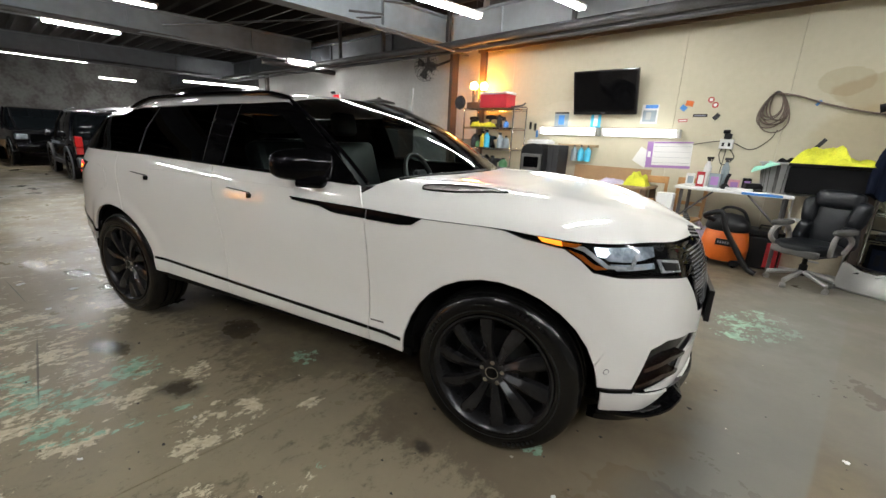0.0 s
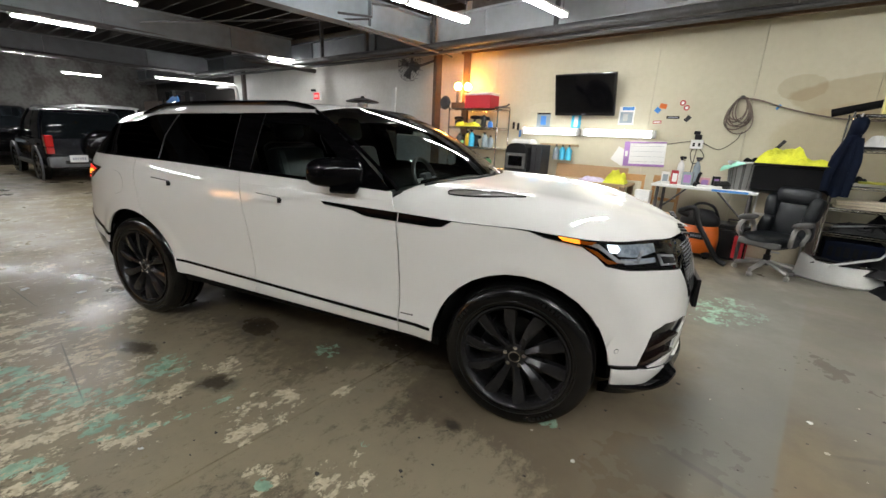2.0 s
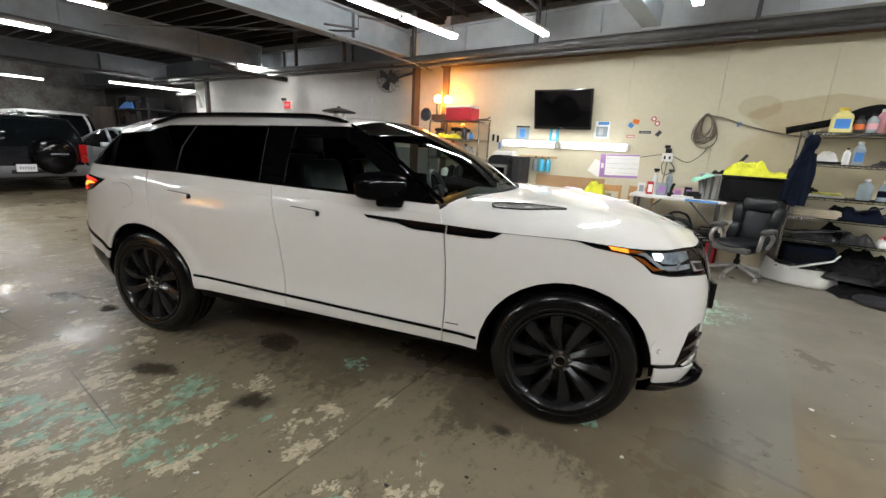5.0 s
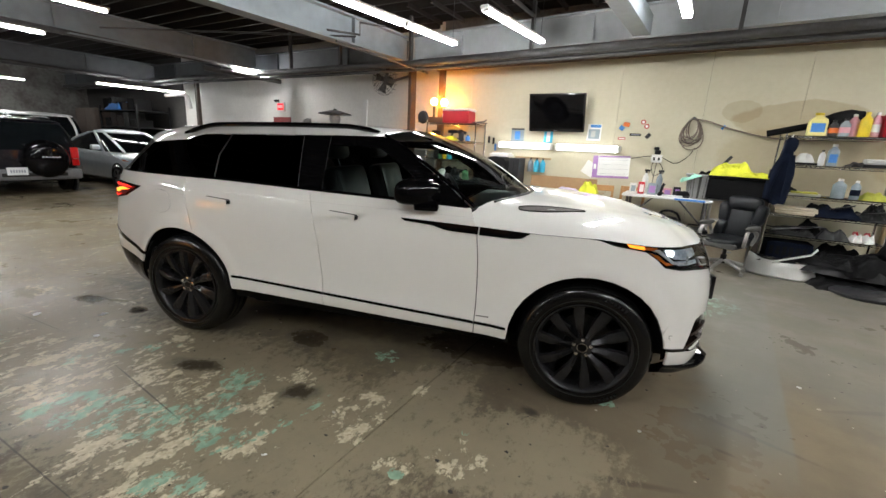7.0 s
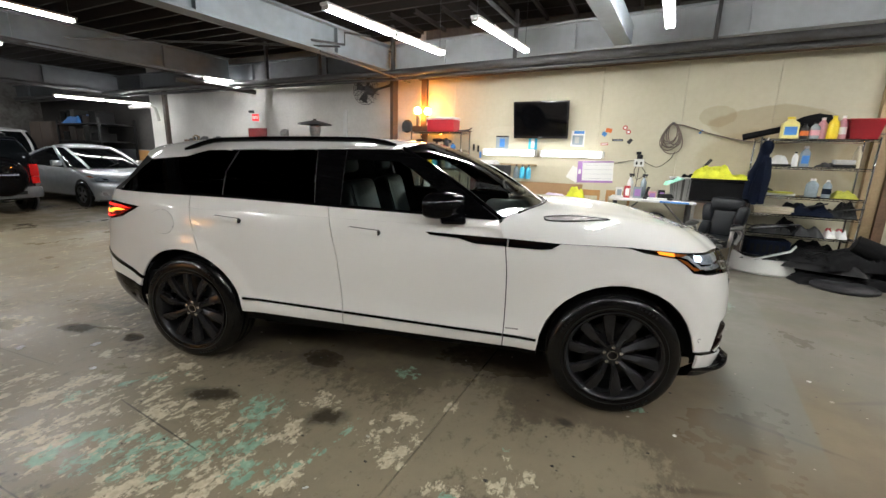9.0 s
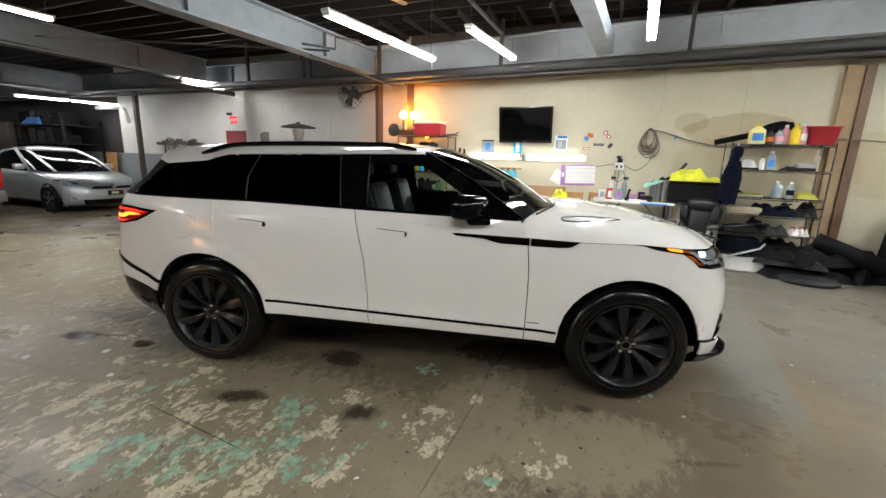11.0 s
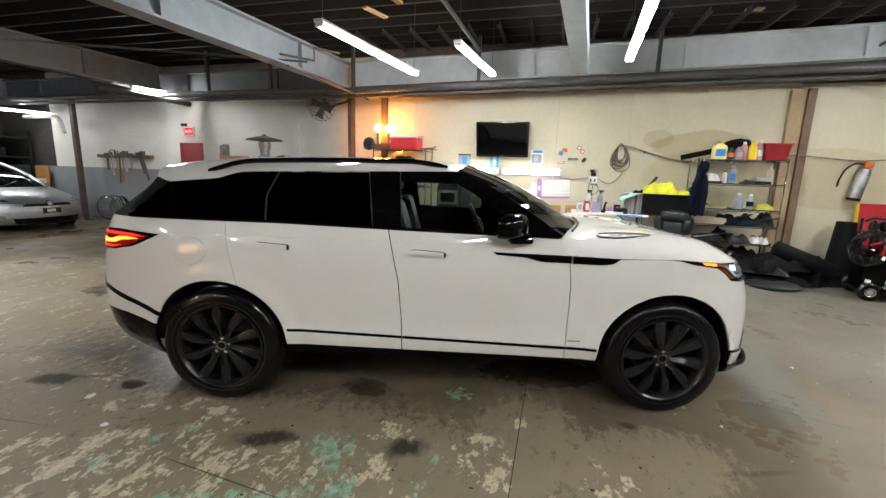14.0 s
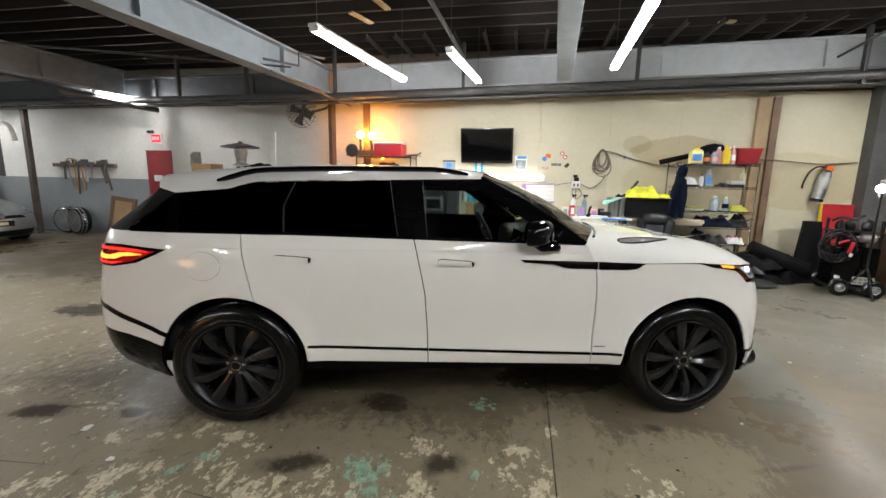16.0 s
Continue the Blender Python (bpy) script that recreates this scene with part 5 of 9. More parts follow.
def far_wheel(parent, x, y, r, k, rim="steel"):
    hold = new("wheel")
    hold.parent = parent
    hold.matrix_basis = pose(x, y, r, 0, 0, 0 if k > 0 else 180)
    part("tyre", lathe([(r * 0.66, -0.10), (r * 0.9, -0.105), (r, -0.08), (r, 0.08), (r * 0.66, 0.10)], 32, axis="y", caps=False), "rubber", hold, smooth=True)
    bm = lathe([(r * 0.67, -0.085), (r * 0.62, -0.075), (r * 0.2, -0.09), (0.001, -0.095)], 32, axis="y", caps=False)
    rm = part("rim", bm, rim, hold, smooth=True)
    for i in range(5):
        part("rim_gap", turn_bm(box(r * 0.26, -0.094, -r * 0.08, r * 0.56, -0.080, r * 0.08), pose(0, 0, 0, 0, 72 * i + 20, 0)), "void_black", rm)


def vehicle(name, m, label, paint, deck, width, low, cab, top_w, wheels, r, pillars):
    """A parked car: a lofted lower body under deck(x), a glazed cabin, a roof, pillars and wheels."""
    t = thing(name, m, label, "car", "parked vehicles")
    xs = np.linspace(deck[0][0], deck[-1][0], 46)
    dx, dz = zip(*deck)
    half = [(deck[0][0], 0.86), (deck[0][0] + 0.25, 0.965), (deck[0][0] + 0.8, 1.0), (deck[-1][0] - 1.0, 1.0), (deck[-1][0] - 0.4, 0.95), (deck[-1][0] - 0.12, 0.82), (deck[-1][0], 0.60)]
    hx, hw = zip(*half)
    rows = []
    for x in xs:
        w, z = np.interp(x, hx, hw) * width / 2, float(np.interp(x, dx, dz))
        rows.append([(0.0, low), (w * 0.82, low), (w * 0.95, low + 0.06), (w, low + 0.22), (w, z * 0.62 + low * 0.3), (w * 0.985, z - 0.09), (w * 0.95, z - 0.03), (w * 0.86, z), (w * 0.45, z + 0.012), (0, z + 0.016)])
    bm = bmesh.new()
    n = len(rows[0])
    for k in (1, -1):
        g = [[bm.verts.new((x, y * k, z)) for y, z in row] for x, row in zip(xs, rows)]
        for a, b in zip(g, g[1:]):
            for i in range(n - 1):
                bm.faces.new((a[i], a[i + 1], b[i + 1], b[i]))
        for end in (g[0], g[-1]):
            bm.faces.new(end)
    bmesh.ops.remove_doubles(bm, verts=bm.verts, dist=1e-4)
    part("body", bm, paint, t, smooth=True)
    (b0, zb0), (r0, zr0), (r1, zr1), (b1, zb1) = cab
    wb, wr = width / 2 * 0.955, top_w / 2
    base = [(b0, wb * 0.86, zb0), (b0 + 0.3, wb, zb0), (b1 - 0.55, wb, zb1), (b1, wb * 0.72, zb1)]
    roof_ = [(r0, wr * 0.9, zr0), (r0 + 0.25, wr, zr0 + 0.02), (r1 - 0.3, wr, zr1 + 0.02), (r1, wr * 0.85, zr1)]

    def ringed(pts, n=5):
        """A smooth closed outline through the corner points and their mirror images."""
        P = [np.array(p) for p in pts] + [np.array((x, -y, z)) for x, y, z in pts[::-1]]
        m = len(P)
        out = []
        for i in range(m):
            a, b, c, d = P[i - 1], P[i], P[(i + 1) % m], P[(i + 2) % m]
            for q in range(n):
                u = q / n
                line = b + (c - b) * u
                bend = 0.5 * (2 * b + (c - a) * u + (2 * a - 5 * b + 4 * c - d) * u * u + (3 * b - a - 3 * c + d) * u ** 3)
                out.append(line + (bend - line) * 0.6)
        return out

    R0, R1 = ringed(base), ringed(roof_)
    cx_ = (r0 + r1) / 2
    levels = []
    for q in range(7):
        u = q / 6
        bulge = 0.030 * math.sin(math.pi * u)
        levels.append([Vector(a + (b - a) * u + np.array([(1 if a[0] > cx_ else -1) * bulge * 1.6 * min(1, abs(a[0] - cx_)), (1 if a[1] > 0 else -1) * bulge * min(1, abs(a[1]) * 2), bulge * 0.7])) + Vector((0, 0, -0.02 * (1 - u))) for a, b in zip(R0, R1)])
    bm = bmesh.new()
    rings = [[bm.verts.new(p) for p in row] for row in levels]
    m = len(R0)
    for a, b in zip(rings, rings[1:]):
        for i in range(m):
            bm.faces.new((a[i], a[(i + 1) % m], b[(i + 1) % m], b[i]))
    part("glazing", bm, "dark_glazing", t, "dark glazing", smooth=True)
    bm = bmesh.new()
    rings = []
    for f, h in ((1.012, -0.03), (1.015, 0.0), (0.97, 0.030), (0.86, 0.055), (0.6, 0.082), (0.25, 0.094)):
        rings.append([bm.verts.new(((p[0] - cx_) * f + cx_, p[1] * f, p[2] + h)) for p in R1])
    for a, b in zip(rings, rings[1:]):
        for i in range(m):
            bm.faces.new((a[i], a[(i + 1) % m], b[(i + 1) % m], b[i]))
    bm.faces.new(rings[-1])
    bm.faces.new(rings[0])
    part("roof", bm, paint, t, smooth=True)
    for k in (1, -1):
        for i in range(4):
            p, q = Vector(base[i]), Vector(roof_[i])
            if i in pillars:
                mid = (p + q) / 2
                mid += Vector(((1 if p.x > cx_ else -1) * 0.048 * min(1, abs(p.x - cx_)), 0.030 * min(1, p.y * 2), 0.018))
                part("pillar", tube(spline([(p.x, p.y * k, p.z - 0.04), (mid.x, mid.y * k, mid.z), (q.x, q.y * k, q.z + 0.01)], 5), 0.034, 8), paint, t, smooth=True)
        for f in (0.42,):
            xm = b0 + 0.3 + (b1 - 0.85 - b0) * f
            part("pillar", tube([(xm, (wb + 0.002) * k, (zb0 + zb1) / 2 - 0.03), (xm - 0.015, ((wb + wr) / 2 + 0.03) * k, (zb0 + zb1 + zr0 + zr1) / 4), (xm - 0.03, (wr + 0.004) * k, (zr0 + zr1) / 2)], 0.022, 6), "gloss_black", t)
        part("door_mirror", turn_bm(box(-0.06, -0.10, -0.06, 0.07, 0.10, 0.07), pose(b1 - 0.72, (width / 2 + 0.09) * k, zb1 + 0.08)), paint, t, smooth=True, bevel=0.03)
        for x in wheels:
            part("wheel_arch", turn_bm(lathe([(r * 1.0, 0.0), (r * 1.16, 0.0), (r * 1.17, 0.012), (r * 1.0, 0.02)], 32, axis="y", caps=False), pose(x, (width / 2 + 0.004) * k, r, 0, 0, 180 if k > 0 else 0)), "satin_black", t)
            far_wheel(t, x, (width / 2 - 0.075) * k, r, -k)
        for x in (b0 + 0.5, b0 + 1.45):
            part("door_handle", box(x, (width / 2 - 0.004) * k - 0.012, zb0 - 0.17, x + 0.15, (width / 2 - 0.004) * k + 0.012, zb0 - 0.14), paint, t, bevel=0.006)
        part("door_gap", box(b0 + 1.30, (width / 2 + 0.001) * k - 0.003, low + 0.2, b0 + 1.306, (width / 2 + 0.001) * k + 0.003, zb0 - 0.08), "void_black", t)
    return t


# dark off-roader seen from behind, spare wheel on its door
suv = vehicle("dark_off_roader", pose(-14.9, 2.52, 0, 0, 0, 181.5), "dark compact off-roader with grey cladding and a spare wheel", "dark_green_paint",
              [(-2.05, 0.98), (-1.9, 1.02), (0.6, 1.0), (0.95, 0.99), (1.6, 0.92), (1.95, 0.80), (2.05, 0.62)], 1.74, 0.30, ((-2.02, 1.0), (-1.78, 1.58), (0.05, 1.60), (0.95, 1.0)), 1.36, (-1.28, 1.22), 0.35, (1, 2, 3))
part("rear_bumper", turn_bm(box(-2.16, -0.84, 0.34, -1.95, 0.84, 0.58), Matrix.Identity(4)), "grey_plastic", suv, smooth=True, bevel=0.05)
part("bumper_step", box(-2.17, -0.55, 0.42, -2.14, 0.55, 0.50), "satin_black", suv, bevel=0.01)
spare = part("spare_wheel", turn_bm(lathe([(0.001, 0.17), (0.24, 0.165), (0.35, 0.14), (0.41, 0.07), (0.415, 0.0), (0.38, -0.02)], 40, axis="x", caps=False), pose(-2.10, -0.22, 0.80, 0, 0, 180)), "gloss_black", suv, "black spare wheel with a hard cover", smooth=True)
for i in range(6):
    part("lettering_bar", box(-2.283, -0.42 + i * 0.055, 0.83, -2.270, -0.38 + i * 0.055, 0.86), "bar_grey", spare)
for k in (1, -1):
    part("tail_lamp", box(-2.10, 0.76 * k - 0.075, 0.80, -1.90, 0.76 * k + 0.075, 1.06), "red_lens", suv, "red tail lamp", bevel=0.02)
    part("tail_lamp_base", box(-2.09, 0.76 * k - 0.070, 0.64, -1.92, 0.76 * k + 0.070, 0.795), "red_lens", suv, bevel=0.015)
    for x in (-1.28, 1.22):
        part("arch_cladding", turn_bm(lathe([(0.37, 0.0), (0.45, 0.0), (0.44, 0.03), (0.37, 0.03)], 32, axis="y", caps=False), pose(x, 0.87 * k, 0.36, 0, 0, 0 if k > 0 else 180)), "grey_plastic", suv)
    part("roof_rail", tube([(-1.5, 0.60 * k, 1.68), (-1.3, 0.60 * k, 1.72), (-0.3, 0.60 * k, 1.72), (-0.1, 0.60 * k, 1.68)], 0.018, 6), "satin_black", suv)
    part("side_sill", box(-0.9, 0.86 * k - 0.03, 0.32, 0.85, 0.86 * k + 0.03, 0.42), "grey_plastic", suv, bevel=0.01)
pl = part("number_plate", box(-2.185, 0.14, 0.46, -2.165, 0.47, 0.62), "plate", suv, "pale number plate")
for i in range(6):
    part("plate_bar", box(-2.189, 0.18 + i * 0.043, 0.51, -2.184, 0.205 + i * 0.043, 0.57), "bar_grey", pl)
part("rear_wiper", tube([(-2.06, -0.05, 1.06), (-1.98, 0.25, 1.14)], 0.010, 5), "satin_black", suv)

# silver hatchback seen from the front
hatch = vehicle("silver_hatchback", pose(-14.48, 5.12, 0, 0, 0, 1), "silver hatchback parked with its front towards the open floor", "silver_paint",
                [(-2.2, 0.95), (-2.0, 1.02), (-0.9, 0.98), (0.8, 0.955), (1.2, 0.885), (1.6, 0.77), (1.85, 0.60), (2.05, 0.40)], 1.75, 0.20, ((-2.0, 1.0), (-0.9, 1.38), (0.0, 1.42), (1.22, 0.955)), 1.24, (-1.36, 1.34), 0.315, (0, 1, 2, 3))


def nose(y, z, lift=0.0):
    """A point on the hatchback's rounded front."""
    back = 0.42 * (abs(y) / 0.87) ** 3.0
    x = 2.27 + float(np.interp(z, [0.16, 0.22, 0.32, 0.46, 0.56, 0.64, 0.71, 0.77, 0.82, 0.88, 0.94], [-0.10, -0.03, 0.0, 0.0, -0.03, -0.09, -0.19, -0.34, -0.52, -0.80, -1.12]))
    up = 0.5 * max(0.0, (z - 0.55) / 0.27)
    return Vector((x - back + lift * (1 - up), y * (1 + lift * 0.3), z + lift * up))


def on_nose(corners, lift, nu=10, nv=4, thick=0.012):
    """A patch of the front between four (y, z) corners."""
    bm = bmesh.new()
    c = [Vector(q) for q in corners]
    g = []
    for i in range(nu + 1):
        u = i / nu
        lo, hi = c[0].lerp(c[1], u), c[3].lerp(c[2], u)
        g.append([bm.verts.new(nose(*lo.lerp(hi, j / nv), lift)) for j in range(nv + 1)])
    for p, q in zip(g, g[1:]):
        for j in range(nv):
            bm.faces.new((p[j], p[j + 1], q[j + 1], q[j]))
    bmesh.ops.solidify(bm, geom=bm.faces[:], thickness=thick)
    return bm


part("front_bumper", on_nose(((-0.87, 0.17), (0.87, 0.17), (0.86, 0.93), (-0.86, 0.93)), 0.012, 36, 26), "silver_paint", hatch, smooth=True)
for k in (1, -1):
    part("headlamp", on_nose(((0.43 * k, 0.635), (0.80 * k, 0.655), (0.865 * k, 0.80), (0.60 * k, 0.725)), 0.024, 10, 4), "lamp_inner", hatch, "clear swept-back headlamp", smooth=True)
    part("headlamp_amber", on_nose(((0.78 * k, 0.715), (0.845 * k, 0.73), (0.858 * k, 0.77), (0.80 * k, 0.755)), 0.027, 4, 2, 0.004), "amber_lens", hatch, smooth=True)
    part("lamp_edge", on_nose(((0.425 * k, 0.628), (0.80 * k, 0.645), (0.805 * k, 0.655), (0.43 * k, 0.636)), 0.026, 8, 1, 0.004), "satin_black", hatch, smooth=True)
    part("lamp_core", on_nose(((0.58 * k, 0.665), (0.68 * k, 0.672), (0.70 * k, 0.715), (0.62 * k, 0.70)), 0.027, 4, 2, 0.004), "chrome", hatch, smooth=True)
    part("fog_recess", on_nose(((0.66 * k, 0.30), (0.80 * k, 0.31), (0.79 * k, 0.42), (0.68 * k, 0.41)), 0.020, 4, 3, 0.006), "lamp_bezel", hatch, smooth=True)
    part("fog_lamp", on_nose(((0.70 * k, 0.33), (0.77 * k, 0.335), (0.765 * k, 0.395), (0.71 * k, 0.39)), 0.027, 4, 3, 0.006), "steel", hatch, smooth=True)
part("upper_grille", on_nose(((-0.47, 0.565), (0.47, 0.565), (0.40, 0.622), (-0.40, 0.622)), 0.020, 16, 2, 0.006), "satin_black", hatch, smooth=True)
part("lower_grille", on_nose(((-0.58, 0.205), (0.58, 0.205), (0.62, 0.325), (-0.62, 0.325)), 0.020, 16, 3, 0.006), "satin_black", hatch, smooth=True)
part("bumper_lip", on_nose(((-0.80, 0.175), (0.80, 0.175), (0.80, 0.195), (-0.80, 0.195)), 0.022, 16, 1, 0.01), "satin_black", hatch, smooth=True)
part("emblem", turn_bm(lathe([(0.062, 0), (0.055, 0.02), (0.001, 0.022)], 20, axis="x", caps=False), pose(2.235, 0, 0.625, 0, -20, 0)), "chrome", hatch, smooth=True)
pl = part("number_plate", box(2.285, -0.17, 0.40, 2.300, 0.17, 0.54), "satin_black", hatch, "dark plate in a pale frame")
for y0, y1, z0, z1 in ((-0.17, 0.17, 0.40, 0.412), (-0.17, 0.17, 0.528, 0.54), (-0.10, 0.06, 0.44, 0.50)):
    part("plate_bar", box(2.298, y0, z0, 2.306, y1, z1), "beige", pl)
part("wiper", tube([(1.42, -0.4, 0.935), (1.05, 0.15, 1.06)], 0.010, 5), "satin_black", hatch)

# white van and black pickup further back
van = vehicle("white_van", pose(-19.65, 4.45, 0, 0, 0, 0), "white delivery van parked in the back of the garage", "van_paint",
              [(-2.6, 1.15), (-2.4, 1.20), (1.5, 1.18), (1.9, 1.15), (2.35, 1.05), (2.55, 0.90), (2.62, 0.6)], 1.96, 0.32, ((-2.58, 1.2), (-2.5, 1.84), (1.25, 1.86), (1.95, 1.15)), 1.72, (-1.6, 1.7), 0.36, (0, 1, 2, 3))
for k in (1, -1):
    part("side_panel", box(-2.5, 0.885 * k - 0.05, 1.12, 0.55, 0.885 * k + 0.05, 1.86), "van_paint", van, bevel=0.01)
    part("headlamp", box(2.42, 0.70 * k - 0.16, 0.72, 2.60, 0.70 * k + 0.16, 0.92), "lamp_inner", van, bevel=0.03)
part("front_bumper", box(2.5, -0.9, 0.36, 2.72, 0.9, 0.58), "grey_plastic", van, smooth=True, bevel=0.05)
part("grille", box(2.56, -0.5, 0.70, 2.66, 0.5, 0.88), "satin_black", van, bevel=0.02)

truck = vehicle("black_pickup", pose(-20.3, 1.75, 0, 0, 0, 4), "black pickup with large windscreen in the back of the garage", "black_paint",
                [(-2.3, 1.10), (-2.2, 1.15), (0.8, 1.14), (1.2, 1.12), (2.0, 1.05), (2.25, 0.92), (2.32, 0.6)], 1.88, 0.40, ((-1.6, 1.14), (-1.3, 1.70), (0.35, 1.72), (1.15, 1.12)), 1.46, (-1.45, 1.45), 0.40, (0, 1, 2, 3))
part("front_bumper", box(2.15, -0.88, 0.46, 2.42, 0.88, 0.70), "gloss_black", truck, smooth=True, bevel=0.05)
part("grille", box(2.24, -0.55, 0.74, 2.36, 0.55, 0.98), "gloss_black", truck, bevel=0.02)
for k in (1, -1):
    part("headlamp", box(2.10, 0.72 * k - 0.14, 0.80, 2.33, 0.72 * k + 0.14, 0.96), "lamp_inner", truck, bevel=0.03)


# ---- things: the bench wall ----
M["tv_black"] = material("black_tv_plastic", (0.008, 0.008, 0.009), (0.006, 0.006, 0.007), 0.22, coat=0.3)
M["red_plastic"] = material("red_plastic", (0.42, 0.018, 0.028), (0.34, 0.014, 0.022), 0.38, scale=4)
M["red_paint"] = material("red_door_paint", (0.26, 0.016, 0.018), (0.19, 0.012, 0.014), 0.45, scale=2, bump=0.1)
M["white_gloss"] = material("white_bumper_plastic", (0.84, 0.83, 0.80), (0.76, 0.75, 0.72), 0.3, scale=4)
M["white_plastic"] = material("white_plastic", (0.68, 0.68, 0.66), (0.58, 0.58, 0.56), 0.4, scale=4)
M["grey_plain"] = material("grey_plastic_basket", (0.42, 0.42, 0.41), (0.33, 0.33, 0.32), 0.5, scale=5)
M["orange_plastic"] = material("orange_plastic", (0.62, 0.13, 0.012), (0.50, 0.10, 0.010), 0.4, scale=4)
M["yellow_plastic"] = material("yellow_plastic", (0.70, 0.52, 0.02), (0.60, 0.44, 0.02), 0.4, scale=5)
M["yellow_cloth"] = material("bright_yellow_cloth", (0.64, 0.65, 0.04), (0.42, 0.43, 0.025), 0.85, scale=5, bump=0.4)
M["mint_cloth"] = material("mint_cloth", (0.30, 0.62, 0.48), (0.24, 0.52, 0.40), 0.9, scale=8, bump=0.4)
M["navy_cloth"] = material("navy_cloth", (0.005, 0.008, 0.018), (0.0025, 0.004, 0.009), 0.9, scale=5, bump=0.5, spec=0.08)
M["black_cloth"] = material("black_cloth", (0.0055, 0.0055, 0.006), (0.003, 0.003, 0.0034), 0.75, scale=4, bump=0.4, spec=0.10)
M["grey_cloth"] = material("grey_mesh_cloth", (0.26, 0.25, 0.23), (0.20, 0.19, 0.18), 0.85, scale=12, bump=0.4)
M["cardboard"] = material("brown_cardboard", (0.36, 0.225, 0.115), (0.28, 0.17, 0.085), 0.8, scale=2, bump=0.15)
M["paper"] = material("white_paper", (0.74, 0.74, 0.72), (0.68, 0.68, 0.66), 0.8, scale=3)
M["purple"] = material("purple_print", (0.36, 0.20, 0.46), (0.30, 0.16, 0.40), 0.7)
M["blue_print"] = material("blue_print", (0.05, 0.22, 0.60), (0.04, 0.17, 0.48), 0.6)
M["cyan_liquid"] = material("cyan_liquid_plastic", (0.08, 0.50, 0.75), (0.06, 0.40, 0.62), 0.25)
M["pale_plastic"] = material("clear_pale_plastic", (0.30, 0.355, 0.385), (0.22, 0.27, 0.30), 0.2)
M["pink_plastic"] = material("pink_plastic", (0.60, 0.30, 0.34), (0.52, 0.25, 0.29), 0.4)
M["green_plastic"] = material("green_plastic", (0.10, 0.28, 0.12), (0.08, 0.22, 0.10), 0.4)
M["chair_wood"] = material("honey_wood", (0.42, 0.22, 0.075), (0.33, 0.165, 0.055), 0.45, scale=5, bump=0.1)
M["dark_grey"] = material("dark_grey_plastic", (0.026, 0.026, 0.028), (0.016, 0.016, 0.018), 0.45, bump=0.1, spec=0.35)
M["chair_leather"] = material("worn_black_leather", (0.008, 0.009, 0.011), (0.004, 0.005, 0.006), 0.36, scale=5, bump=0.4, fine=70, spec=0.2)
M["pale_steel"] = material("silver_painted_metal", (0.40, 0.39, 0.375), (0.28, 0.275, 0.265), 0.30, metal=0.7)
M["dark_cloth"] = material("worn_grey_pad", (0.085, 0.083, 0.078), (0.045, 0.045, 0.042), 0.7, scale=8, bump=0.3)
M["lilac_cloth"] = material("pale_lilac_cloth", (0.55, 0.50, 0.62), (0.40, 0.34, 0.48), 0.85, scale=8, bump=0.4)
M["work_glow"] = glow("work_lamp_bulb", (1.0, 0.97, 0.90), 160.0)
M["pale_yellow"] = material("pale_yellow_plastic", (0.72, 0.66, 0.26), (0.62, 0.56, 0.20), 0.4, scale=4)
M["olive_cloth"] = material("dull_yellow_cloth", (0.42, 0.42, 0.06), (0.28, 0.28, 0.04), 0.85, scale=7, bump=0.4)
M["hose"] = material("brown_grey_hose", (0.17, 0.125, 0.10), (0.11, 0.085, 0.07), 0.55)
M["exit_glow"] = glow("exit_sign_red", (1.0, 0.02, 0.03), 0.9, (0.4, 0.01, 0.02))
Y = WALL_Y


def blob_cloth(w, d, h, seed, folds=5, n=22):
    """A crumpled heap of cloth with a ragged outline."""
    bm = bmesh.new()
    g = []
    for i in range(n + 1):
        row = []
        for j in range(n + 1):
            u, v = 2 * i / n - 1, 2 * j / n - 1
            rr = max(abs(u), abs(v))
            a = math.atan2(v, u)
            q = noise.noise(Vector((u * 1.7 + seed, v * 1.7, seed * 0.7)))
            f = noise.noise(Vector((u * folds + seed, v * folds, 3.1)))
            edge = 1 + 0.18 * noise.noise(Vector((math.cos(a) * 1.5 + seed, math.sin(a) * 1.5, 1.0)))
            top = (1 - rr ** 3) * h * (0.72 + 0.55 * q) + 0.34 * h * (0.35 - abs(f)) * (1 - rr ** 4)
            row.append(bm.verts.new((u * w / 2 * edge, v * d / 2 * edge, max(0.0, top))))
        g.append(row)
    for i in range(n):
        for j in range(n):
            bm.faces.new((g[i][j], g[i + 1][j], g[i + 1][j + 1], g[i][j + 1]))
    bm.faces.new([g[0][j] for j in range(n + 1)] + [g[i][n] for i in range(1, n + 1)] + [g[n][j] for j in range(n - 1, -1, -1)] + [g[i][0] for i in range(n - 1, 0, -1)])
    return bm


